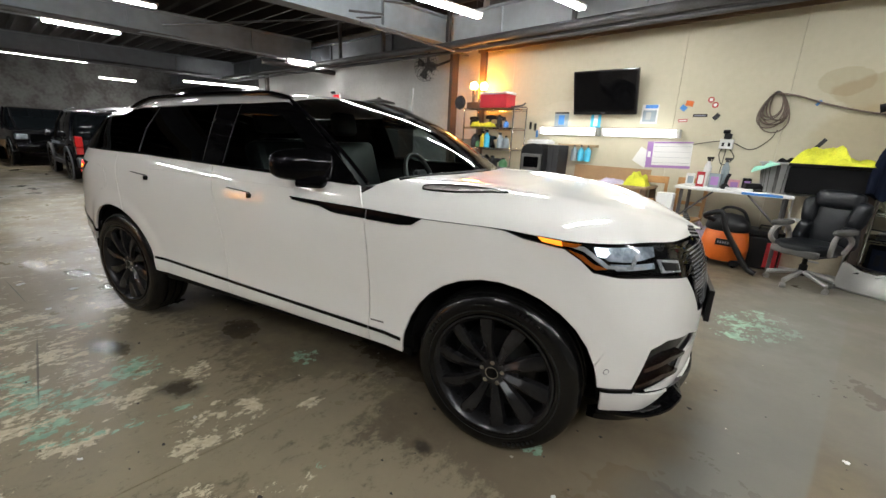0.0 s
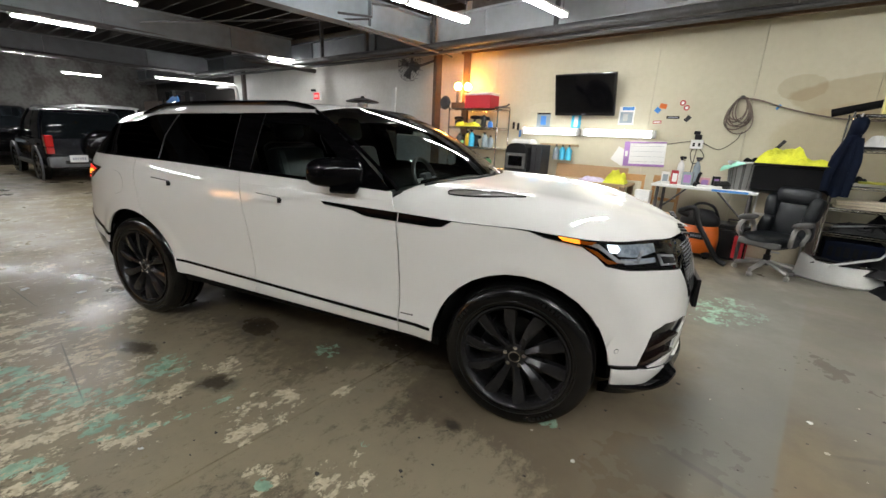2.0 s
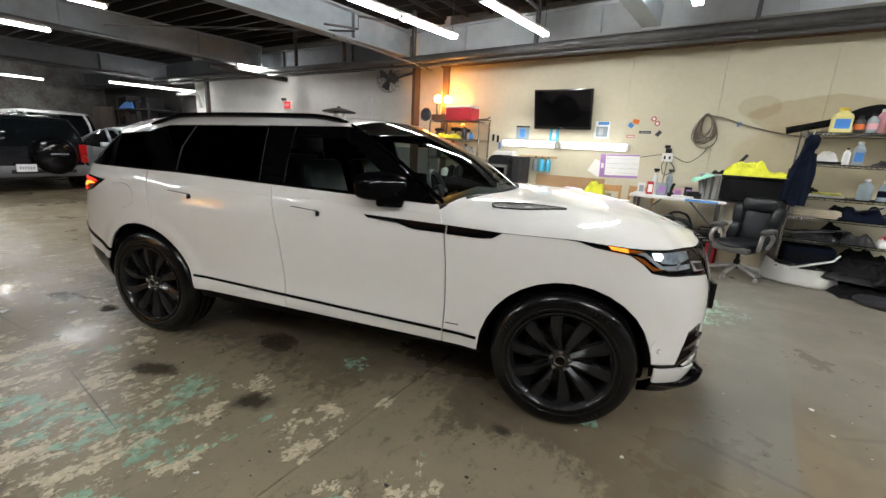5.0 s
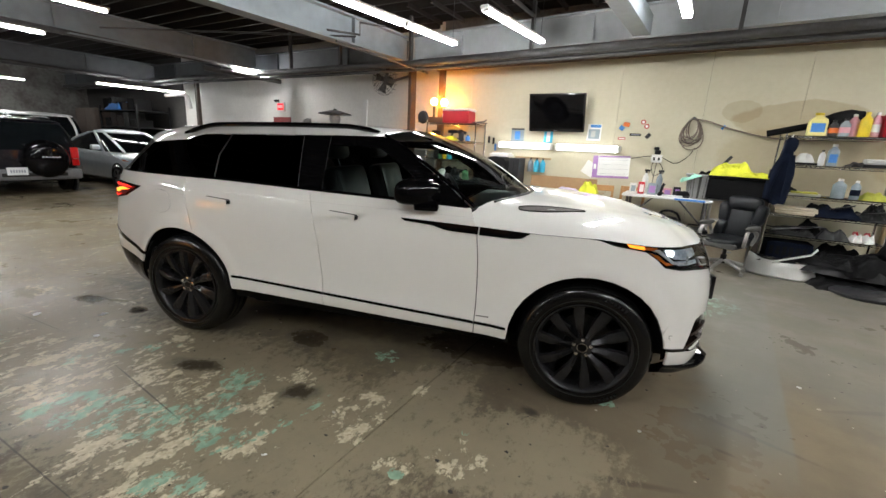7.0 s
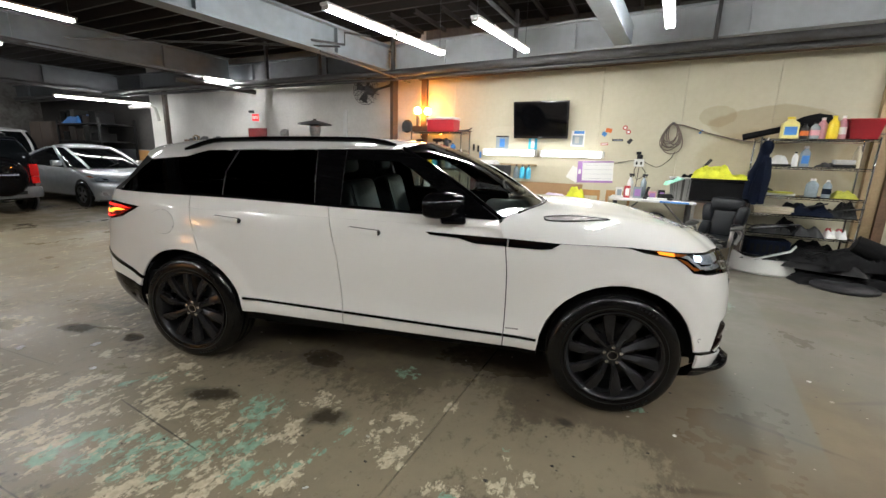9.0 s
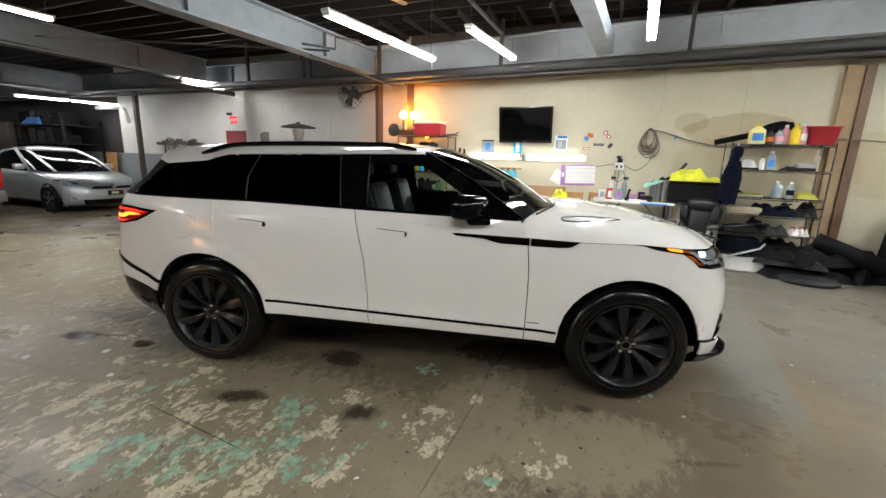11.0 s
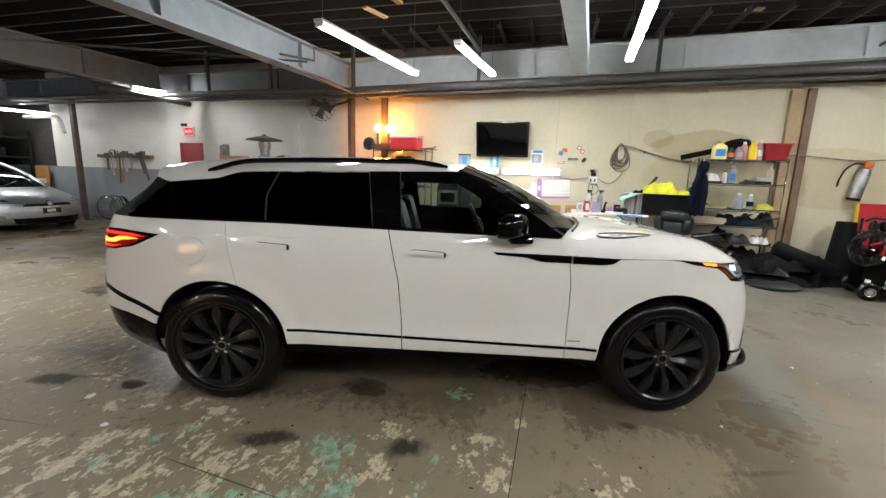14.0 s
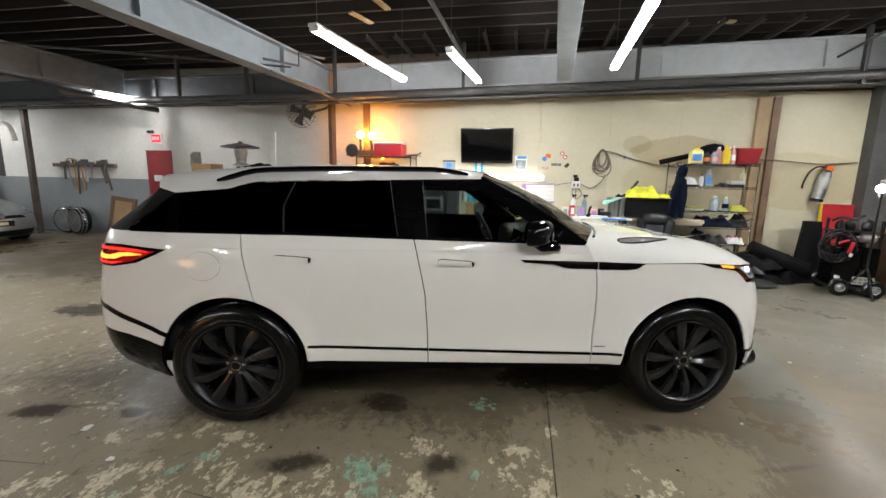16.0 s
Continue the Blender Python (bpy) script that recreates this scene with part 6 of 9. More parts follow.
def bottle(m, r, h, mat, label, cap="white_plastic", kind_="jug", band=None, spray=False, square=False, name="bottle", category="bottle", group=""):
    t = thing(name, m, label, category, group)
    prof = [(r * 0.9, 0), (r, 0.01), (r, h * 0.62), (r * 0.92, h * 0.72), (r * 0.42, h * 0.86), (r * 0.38, h * 0.90)]
    bm = lathe(prof, 4 if square else 18)
    if square:
        turn_bm(bm, Matrix.Rotation(radians(45), 4, "Z"))
        turn_bm(bm, Matrix.Diagonal((1.15, 0.8, 1, 1)))
    part("bottle_body", bm, mat, t, smooth=not square, bevel=0.006 if square else 0)
    if band:
        rr = r * (0.83 if square else 1.012)
        part("label", lathe([(rr, h * 0.2), (rr, h * 0.52)], 4 if square else 18, caps=False) if not square else box(-r * 0.62, -r * 0.60, h * 0.16, r * 0.62, -r * 0.575, h * 0.55), band, t)
    if spray:
        bm = box(-0.012, -0.014, h * 0.90, 0.012, 0.014, h * 0.97)
        box(-0.012, -0.055, h * 0.97, 0.012, 0.03, h * 1.06, bm)
        box(-0.006, -0.045, h * 0.90, 0.006, -0.035, h * 0.97, bm)
        part("spray_head", bm, cap, t, bevel=0.003)
    else:
        part("cap", lathe([(r * 0.42, h * 0.90), (r * 0.42, h), (r * 0.38, h * 1.01)], 14), cap, t, smooth=True)
    return t


# television
tv = thing("television", pose(-2.58, Y, 1.88), "black flat television tilted forward on a wall bracket", "television")
bm = turn_bm(box(-0.51, -0.06, 0, 0.51, 0, 0.67), pose(0, -0.06, 0.0, -0, 0, 0) @ pose(0, 0, 0, 14, 0, 0))
part("case", bm, "tv_black", tv, bevel=0.012)
part("screen", turn_bm(box(-0.475, -0.063, 0.055, 0.475, -0.0605, 0.645), pose(0, -0.06, 0, 14, 0, 0)), "gloss_black", tv)
part("logo_bar", turn_bm(box(-0.03, -0.0632, 0.022, 0.03, -0.0602, 0.032), pose(0, -0.06, 0, 14, 0, 0)), "bar_grey", tv)
bm = box(-0.20, -0.02, 0.2, 0.20, 0, 0.45)
box(-0.05, -0.18, 0.28, 0.05, -0.02, 0.36, bm)
part("bracket", bm, "dark_steel", tv)

# lamps over the bench
for x0, x1 in ((-3.72, -2.63), (-2.57, -1.42)):
    t = thing("wall_light", pose(x0, Y, 1.60), "bright white fluorescent wall light over the bench", "wall light", "bench lights")
    part("base", box(0.03, -0.04, -0.06, x1 - x0 - 0.03, 0, 0.06), "fixture", t)
    bm = tube([(0.05, -0.075, 0), (x1 - x0 - 0.05, -0.075, 0)], 0.055, 14)
    part("diffuser", bm, "tube_wall", t, "glowing white diffuser", smooth=True)
    for q in (0.0, x1 - x0 - 0.05):
        part("end_cap", box(q, -0.13, -0.06, q + 0.05, 0, 0.06), "fixture", t, bevel=0.01)

# wall lamp with two bare warm bulbs
t = thing("bulb_lamp", pose(-5.05, Y - 0.22, 1.985), "two glowing orange bulbs on a small wooden stand", "lamp")
part("stand", box(-0.20, -0.10, 0, 0.17, 0.10, 0.11), "brown_wood", t, bevel=0.008)
for x, z in ((-0.12, 0.42), (0.12, 0.40)):
    part("socket", turn_bm(lathe([(0.025, 0.11), (0.03, z - 0.06)], 12), pose(x, 0, 0)), "dark_steel", t)
    bm = bmesh.new()
    bmesh.ops.create_icosphere(bm, subdivisions=3, radius=0.075)
    part("bulb", turn_bm(bm, pose(x, 0, z)), "warm_on", t, "glowing orange bulb", smooth=True)


def flat_sign(name, x0, z0, x1, z1, mat, label, bars=(), category="notice", tilt=0.0, d=0.006):
    w, h = x1 - x0, z1 - z0
    t = thing(name, pose((x0 + x1) / 2, Y, (z0 + z1) / 2, 0, tilt, 0), label, category)
    part("sheet", box(-w / 2, -d, -h / 2, w / 2, 0, h / 2), mat, t)
    for i, (a, b, c, e, mm) in enumerate(bars):
        part("print", box(-w / 2 + a * w, -d - 0.002 - 0.002 * i, -h / 2 + b * h, -w / 2 + c * w, -d + 0.001, -h / 2 + e * h), mm, t)
    return t


flat_sign("notice", -3.48, 1.66, -3.22, 1.92, "pale_plastic", "pale blue notice with a dark top edge", [(0, 0.9, 1, 1, "satin_black"), (0.3, 0.2, 0.7, 0.8, "blue_print")])
flat_sign("notice", -2.82, 1.67, -2.65, 1.89, "cyan_liquid", "blue leaflet pinned under the television", [(0.3, 0.1, 0.7, 0.9, "paper")])
flat_sign("notice", -2.03, 1.74, -1.79, 2.02, "paper", "white and blue poster with a picture", [(0.2, 0.8, 0.95, 0.98, "blue_print"), (0.1, 0.1, 0.9, 0.7, "pale_plastic"), (0.3, 0.2, 0.6, 0.6, "grey_plain")], "poster")
cal = flat_sign("calendar", -1.86, 1.10, -1.24, 1.49, "paper", "wall calendar with a purple margin and bottom band", [(0.0, 0.0, 0.14, 1.0, "purple"), (0.14, 0.0, 1.0, 0.10, "purple"), (0.03, 0.4, 0.10, 0.62, "paper"), (0.16, 0.93, 1.0, 0.99, "purple")], "calendar", -2)
for i in range(4):
    part("calendar_rule", box(-0.2, -0.0105, -0.12 + i * 0.08, 0.29, -0.0055, -0.117 + i * 0.08), "bar_grey", cal)
flat_sign("paper_sheet", -2.02, 1.12, -1.80, 1.36, "paper", "loose white paper sheet pinned at an angle", (), "paper", 28)
flat_sign("sticker", -1.50, 1.93, -1.42, 2.00, "blue_print", "small blue sticker on the wall", (), "sticker", 35)
flat_sign("sticker", -1.44, 1.99, -1.34, 2.06, "orange_plastic", "small orange sticker on the wall", (), "sticker", 12)
flat_sign("sticker", -1.32, 1.84, -1.14, 1.88, "satin_black", "black sticker strip with pale lettering bars", [(0.1, 0.3, 0.9, 0.7, "bar_grey")], "sticker")
flat_sign("sticker", -1.50, 1.77, -1.38, 1.81, "red_plastic", "small red sticker strip", [(0.1, 0.3, 0.9, 0.7, "paper")], "sticker", -4)
flat_sign("sticker", -1.06, 1.80, -1.00, 1.89, "dark_grey", "small grey hook plate on the wall", (), "sticker", 40)
flat_sign("sticker", -1.16, 1.585, -1.04, 1.605, "beige", "thin beige strip on the wall", (), "sticker", -6)
flat_sign("sticker", 0.0, 1.97, 0.03, 2.04, "blue_print", "small blue tape mark on the wall", (), "sticker", 35)
for x, z in ((-1.13, 2.07), (-1.07, 2.00)):
    t = thing("round_sticker", pose(x, Y, z), "round red and white sticker", "sticker")
    part("disc", lathe([(0.04, -0.004), (0.04, 0)], 18, axis="y"), "red_plastic", t)
    part("print", lathe([(0.022, -0.006), (0.022, -0.003)], 16, axis="y"), "paper", t)
# socket, plug, cords
t = thing("power_socket", pose(-0.84, Y, 1.48), "white power socket box with a black plug on top", "socket")
part("box", box(-0.08, -0.06, -0.065, 0.08, 0, 0.065), "white_plastic", t, bevel=0.008)
for x in (-0.035, 0.035):
    part("outlet", box(x - 0.014, -0.062, -0.03, x + 0.014, -0.058, 0.02), "satin_black", t)
part("plug", box(-0.04, -0.07, 0.068, 0.05, -0.01, 0.14), "satin_black", t, bevel=0.012)
part("plug_knob", box(-0.06, -0.06, 0.14, 0.02, -0.01, 0.19), "satin_black", t, bevel=0.012)
for i, pts in enumerate(([(-0.80, 7.10, 1.43), (-0.72, 7.09, 1.30), (-0.84, 7.09, 1.20), (-0.90, 7.09, 1.33), (-0.88, 7.09, 1.42)], [(-0.76, 7.09, 1.50), (-0.55, 7.09, 1.42), (-0.38, 7.09, 1.55), (-0.32, 7.09, 1.68)],
                         [(-0.92, 7.1, 1.52), (-1.05, 7.1, 1.50), (-1.24, 7.1, 1.46)], [(-0.83, 7.09, 1.42), (-0.84, 7.06, 1.2), (-0.85, 7.02, 0.95)])):
    t = thing("extension_lead", pose(0, 0, 0), "thin dark power lead along the wall", "power lead", "power leads")
    part("lead", tube(spline(pts, 8), 0.006, 6), "dark_grey", t, smooth=True)

# hose coil and line
t = thing("hose_coil", pose(-0.40, Y, 1.93), "brown rubber air hose coiled on a wall hook", "hose")
for i in range(9):
    rx, rz = 0.085 + 0.008 * i, 0.165 + 0.006 * i
    ox = random.uniform(-0.045, 0.045) - 0.012 * (i % 3)
    rz += random.uniform(-0.03, 0.025)
    ring = [(a * math.pi / 14) for a in range(28)]
    part("loop", tube([(ox * (1 - math.sin(a)) + rx * math.cos(a) * (1 - 0.28 * math.sin(a)), -0.03 - 0.011 * (i % 5), 0.22 - rz + rz * math.sin(a) - 0.004 * i) for a in ring], 0.009, 6, closed=True), "hose", t, smooth=True)
part("hook", box(-0.02, -0.10, 0.19, 0.02, 0, 0.22), "dark_steel", t)
t = thing("air_line", pose(0, 0, 0), "brown rubber air hose strung along the wall", "hose")
part("line", tube(spline([(-0.44, 7.05, 2.13), (-0.2, 7.07, 2.09), (0.12, 7.07, 1.98), (0.6, 7.07, 1.87), (1.1, 7.07, 1.84), (1.7, 7.07, 1.92), (2.25, 6.97, 1.98), (2.6, 6.97, 1.96), (3.2, 7.08, 1.92), (3.75, 7.08, 1.95)], 6), 0.011, 6), "hose", t, smooth=True)

# hanging spray bottles on a rail
t = thing("bottle_rail", pose(-3.05, Y, 1.37), "wooden rail on the wall with hooks", "rail")
part("rail", box(-0.3, -0.04, -0.02, 0.42, 0, 0.02), "tan_wood", t)
for i in range(3):
    bottle(pose(-3.00 + i * 0.12, Y - 0.10, 1.115, 0, 0, 20), 0.052, 0.25, "cyan_liquid" if i else "pale_plastic", "cyan spray bottle hung from the rail", "satin_black", spray=True, group="spray bottles")

# cardboard sheet, bench with odds and ends below the lamps
t = thing("cardboard_sheet", pose(-2.36, Y - 0.10, 0.0), "large brown cardboard sheet leaning on the wall", "cardboard")
part("sheet", turn_bm(box(-0.62, -0.008, 0, 0.62, 0.008, 1.06), pose(0, 0, 0, -4, 0, 0)), "cardboard", t)
t = thing("work_bench", pose(-2.2, 6.72, 0), "low wooden work bench under the wall lights", "bench")
part("top", box(-0.95, -0.30, 0.80, 0.62, 0.26, 0.84), "tan_wood", t, bevel=0.005)
for x in (-0.9, 0.57):
    for y in (-0.25, 0.21):
        part("leg", box(x - 0.035, y - 0.035, 0, x + 0.035, y + 0.035, 0.80), "brown_wood", t)
t = thing("yellow_cloth", pose(-1.78, 6.62, 0.84), "crumpled bright yellow cloth on the bench", "cloth")
part("cloth", blob_cloth(0.30, 0.28, 0.20, 3.3), "yellow_cloth", t, smooth=True)
t = thing("rag_heap", pose(-2.15, 6.60, 0.84), "heap of pale purple rags on the bench", "rags")
part("cloth", blob_cloth(0.42, 0.26, 0.07, 8.1, 8), "lilac_cloth", t, smooth=True)


def wooden_chair(m):
    t = thing("wooden_chair", m, "honey-coloured wooden chair by the bench", "chair", "wooden chairs")
    part("seat", box(-0.21, -0.2, 0.43, 0.21, 0.2, 0.465), "chair_wood", t, bevel=0.01)
    for x in (-0.18, 0.18):
        part("front_leg", box(x - 0.02, -0.19, 0, x + 0.02, -0.15, 0.43), "chair_wood", t)
        part("back_post", turn_bm(box(x - 0.02, -0.02, 0, x + 0.02, 0.02, 1.0), pose(0, 0.19, 0, -5, 0, 0)), "chair_wood", t)
    for z in (0.62, 0.90):
        part("back_rail", turn_bm(box(-0.17, -0.012, z, 0.17, 0.012, z + (0.10 if z > 0.7 else 0.05)), pose(0, 0.19, 0, -5, 0, 0)), "chair_wood", t, bevel=0.006)
    return t


c = wooden_chair(pose(-1.55, 6.45, 0, 0, 0, 8))
copy_thing(c, pose(-1.13, 6.62, 0, 0, 0, -6))
t = thing("paper_box", pose(-1.30, 6.36, 0.466), "white paper box on the chair seat", "box")
part("box", box(-0.10, -0.08, 0, 0.10, 0.08, 0.34), "paper", t, bevel=0.004)

# folding table with bottles, basket, black tools
t = thing("folding_table", pose(-0.48, 6.58, 0), "white plastic folding table with dark legs", "table")
part("tabletop", box(-0.72, -0.31, 0.885, 0.52, 0.31, 0.925), "white_plastic", t, bevel=0.01)
part("tape", box(0.02, -0.3125, 0.89, 0.42, -0.309, 0.918), "blue_print", t, "blue tape on the edge")
for x, s in ((-0.64, 1), (0.44, -1)):
    for y in (-0.24, 0.24):
        part("leg", tube([(x, y, 0), (x, y, 0.885)], 0.022, 8), "dark_steel", t)
    part("leg_brace", tube([(x, -0.24, 0.52), (x + 0.36 * s, -0.24, 0.885)], 0.013, 6), "dark_steel", t)
    part("crossbar", tube([(x, -0.24, 0.25), (x, 0.24, 0.25)], 0.016, 6), "dark_steel", t)
for x, lab, cap in ((-0.92, "white spray bottle on the folding table", "satin_black"), (-0.72, "clear spray bottle on the folding table", "dark_grey")):
    bottle(pose(x, 6.62, 0.925, 0, 0, 60), 0.045, 0.36, "white_plastic" if x < -0.8 else "pale_plastic", lab, cap, spray=True, group="bottles on the table")
for x, y, w, d, h, mt, pr, lab in ((-1.07, 6.46, 0.10, 0.06, 0.16, "white_plastic", "pale_plastic", "crumpled white packet on the folding table"), (-0.95, 6.44, 0.09, 0.06, 0.19, "red_plastic", "paper", "red and white carton on the folding table"),
                                   (-0.79, 6.47, 0.13, 0.07, 0.18, "pale_plastic", "purple", "clear packet with a purple print on the table"), (-0.58, 6.46, 0.12, 0.07, 0.12, "pink_plastic", "purple", "pink and purple carton on the table"),
                                   (-0.45, 6.45, 0.09, 0.07, 0.15, "satin_black", "purple", "dark carton with a purple print on the table")):
    t = thing("carton", pose(x, y, 0.925, 0, 0, random.uniform(-14, 14)), lab, "carton", "cartons on the table")
    part("carton", box(-w / 2, -d / 2, 0, w / 2, d / 2, h), mt, t, bevel=0.004)
    part("print", box(-w * 0.30, -d / 2 - 0.003, h * 0.18, w * 0.36, -d / 2 - 0.0005, h * 0.78), pr, t)
t = thing("nozzle_tool", pose(-0.66, 6.40, 0.925), "black nozzle tool standing on the table", "tool")
part("base", lathe([(0.045, 0), (0.05, 0.03), (0.03, 0.06)], 14), "satin_black", t, smooth=True)
part("grip", tube(spline([(0, 0, 0.06), (0.01, 0, 0.14), (0.03, 0, 0.19)], 5), 0.020, 8), "satin_black", t, smooth=True)
t = thing("white_tray", pose(-0.50, 6.34, 0.925), "flat white tray on the folding table", "tray")
part("tray", box(-0.14, -0.06, 0, 0.14, 0.06, 0.03), "white_plastic", t, bevel=0.006)
t = thing("polisher", pose(-0.33, 6.42, 0.925, 0, 0, 25), "black power polisher lying on the table", "power tool")
part("motor", turn_bm(lathe([(0.045, -0.14), (0.05, 0.0), (0.035, 0.14)], 14, axis="x"), pose(0, 0, 0.052)), "satin_black", t, smooth=True)
part("grip", turn_bm(box(-0.02, -0.02, 0, 0.02, 0.02, 0.10), pose(0.08, 0, 0.045, 0, 35, 0)), "dark_grey", t, bevel=0.008)
part("pad", lathe([(0.06, 0), (0.065, 0.02), (0.03, 0.05)], 18), "dark_grey", t, smooth=True)
t = thing("laundry_basket", pose(-0.17, 6.50, 0.925) @ Matrix.Diagonal((1.12, 1.05, 1.4, 1)), "grey ribbed plastic basket full of cloths", "basket")
bm = bmesh.new()
for k in range(24):
    a0, a1 = (radians(360 * (k + q) / 24) for q in (0.08, 0.92))
    q = [(0.15 * math.copysign(abs(math.cos(a)) ** 0.6, math.cos(a)), 0.12 * math.copysign(abs(math.sin(a)) ** 0.6, math.sin(a))) for a in (a0, a1)]
    v = [bm.verts.new((x * f, y * f, z)) for (x, y), f, z in ((q[0], 0.88, 0.0), (q[1], 0.88, 0.0), (q[1], 1.08, 0.25), (q[0], 1.08, 0.25))]
    bm.faces.new(v)
bmesh.ops.solidify(bm, geom=bm.faces[:], thickness=0.008)
part("ribs", bm, "grey_plain", t)
part("liner", turn_bm(lathe([(0.118, 0.004), (0.145, 0.235)], 20), Matrix.Diagonal((1.1, 0.85, 1, 1))), "dark_cloth", t)
part("rim", tube([(0.168 * math.copysign(abs(math.cos(a)) ** 0.6, math.cos(a)), 0.134 * math.copysign(abs(math.sin(a)) ** 0.6, math.sin(a)), 0.252) for a in (k * math.pi / 14 for k in range(28))], 0.010, 6, closed=True), "grey_plain", t, smooth=True)
t = thing("mint_cloth", pose(-0.30, 6.40, 1.215, 0, -24, 10), "mint green cloth hanging over the basket", "cloth")
part("cloth", blob_cloth(0.26, 0.20, 0.06, 5.7), "mint_cloth", t, smooth=True)
t = thing("rags", pose(-0.11, 6.50, 1.262), "dark and white rags in the basket", "rags")
part("dark_rag", blob_cloth(0.22, 0.18, 0.09, 2.2), "black_cloth", t, smooth=True)
part("white_rag", turn_bm(blob_cloth(0.12, 0.14, 0.10, 6.4), pose(0.09, 0, 0)), "paper", t, smooth=True)

# stacked boxes with yellow work clothes
t = thing("storage_box", pose(0.27, 6.50, 0.955), "large black storage box on a white drawer unit", "box")
part("tub", box(-0.34, -0.20, 0, 0.34, 0.26, 0.30), "black_cloth", t, bevel=0.015)
part("lid", box(-0.355, -0.215, 0.302, 0.355, 0.275, 0.335), "satin_black", t, bevel=0.01)
t = thing("drawer_unit", pose(0.34, 6.55, 0), "white plastic drawer unit under the black box", "drawer unit")
part("case", box(-0.32, -0.06, 0, 0.26, 0.30, 0.953), "white_plastic", t, bevel=0.01)
for z in (0.06, 0.36, 0.66):
    dr = part("drawer", box(-0.30, -0.078, z, 0.24, -0.061, z + 0.26), "beige", t, bevel=0.005)
    part("pull", box(-0.06, -0.093, z + 0.11, 0.06, -0.079, z + 0.13), "grey_plain", dr)
t = thing("yellow_jacket", pose(0.17, 6.47, 1.290), "bright yellow work jacket folded on the black box", "jacket")
part("cloth", blob_cloth(0.50, 0.38, 0.235, 1.4, 6, 44), "yellow_cloth", t, smooth=True)
t = thing("yellow_vest", pose(0.46, 6.40, 1.290), "flat bright yellow vest on the black box", "vest")
part("cloth", blob_cloth(0.36, 0.34, 0.095, 4.9, 5, 32), "yellow_cloth", t, smooth=True)
t = thing("grey_bar", pose(-0.02, 6.62, 1.29, 0, 35, 10), "dark bar leaning behind the yellow jacket", "bar")
part("bar", box(-0.02, -0.02, -0.02, 0.02, 0.02, 0.34), "dark_grey", t, bevel=0.005)

# shop vacuum, tool box
t = thing("shop_vacuum", pose(-0.52, 6.28, 0), "orange shop vacuum with a black lid and hose", "vacuum cleaner")
bm = turn_bm(lathe([(0.20, 0.07), (0.225, 0.10), (0.23, 0.26), (0.205, 0.42), (0.19, 0.44)], 24), Matrix.Diagonal((1.12, 0.95, 1, 1)))
part("tank", bm, "orange_plastic", t, smooth=True)
part("lid", turn_bm(lathe([(0.205, 0.44), (0.215, 0.47), (0.20, 0.55), (0.12, 0.63), (0.001, 0.65)], 24), Matrix.Diagonal((1.12, 0.95, 1, 1))), "satin_black", t, smooth=True)
part("label_plate", turn_bm(box(-0.09, -0.222, 0.27, 0.09, -0.205, 0.35), pose(0.02, 0, 0)), "satin_black", t)
for i in range(5):
    part("label_bar", box(-0.05 + i * 0.026, -0.2245, 0.295, -0.033 + i * 0.026, -0.2215, 0.325), "bar_grey", t)
for a in range(4):
    c, s = math.cos(radians(45 + 90 * a)), math.sin(radians(45 + 90 * a))
    part("foot", turn_bm(box(-0.05, -0.04, 0.03, 0.05, 0.04, 0.10), pose(0.22 * c, 0.20 * s, 0)), "satin_black", t, bevel=0.01)
    part("castor", turn_bm(lathe([(0.03, -0.015), (0.03, 0.015)], 14, axis="y"), pose(0.22 * c, 0.20 * s, 0.03)), "rubber", t)
part("hose", tube(spline([(-0.14, -0.16, 0.56), (-0.22, -0.26, 0.62), (-0.05, -0.32, 0.68), (0.02, -0.33, 0.50), (0.16, -0.34, 0.28), (0.30, -0.36, 0.08), (0.40, -0.38, 0.035)], 8), 0.032, 10), "satin_black", t, "black ribbed suction hose", smooth=True)
part("handle", tube(spline([(-0.16, 0, 0.58), (-0.05, -0.06, 0.72), (0.12, -0.06, 0.70), (0.20, 0, 0.56)], 6), 0.018, 8), "satin_black", t, smooth=True)
t = thing("tool_box", pose(-0.16, 6.52, 0), "black and red plastic tool box on the floor", "tool box")
part("case", box(-0.16, -0.17, 0, 0.20, 0.17, 0.40), "satin_black", t, bevel=0.02)
part("side_panel", box(0.203, -0.15, 0.02, 0.215, 0.15, 0.36), "red_plastic", t)
part("front_panel", box(0.06, -0.184, 0.04, 0.18, -0.172, 0.34), "red_plastic", t)
part("lid", box(-0.17, -0.18, 0.402, 0.21, 0.18, 0.47), "satin_black", t, bevel=0.015)
part("handle", tube([(-0.06, 0, 0.47), (-0.05, 0, 0.52), (0.09, 0, 0.52), (0.10, 0, 0.47)], 0.012, 6), "dark_grey", t)
t = thing("red_can", pose(-0.98, 6.45, 0), "red metal can under the folding table", "can")
part("can", lathe([(0.10, 0), (0.10, 0.28), (0.06, 0.33), (0.03, 0.35)], 18), "red_plastic", t, smooth=True)
t = thing("rag_bag", pose(-0.86, 6.68, 0), "pale bag of rags under the table", "bag")
part("bag", blob_cloth(0.34, 0.26, 0.42, 7.7, 6), "lilac_cloth", t, smooth=True)

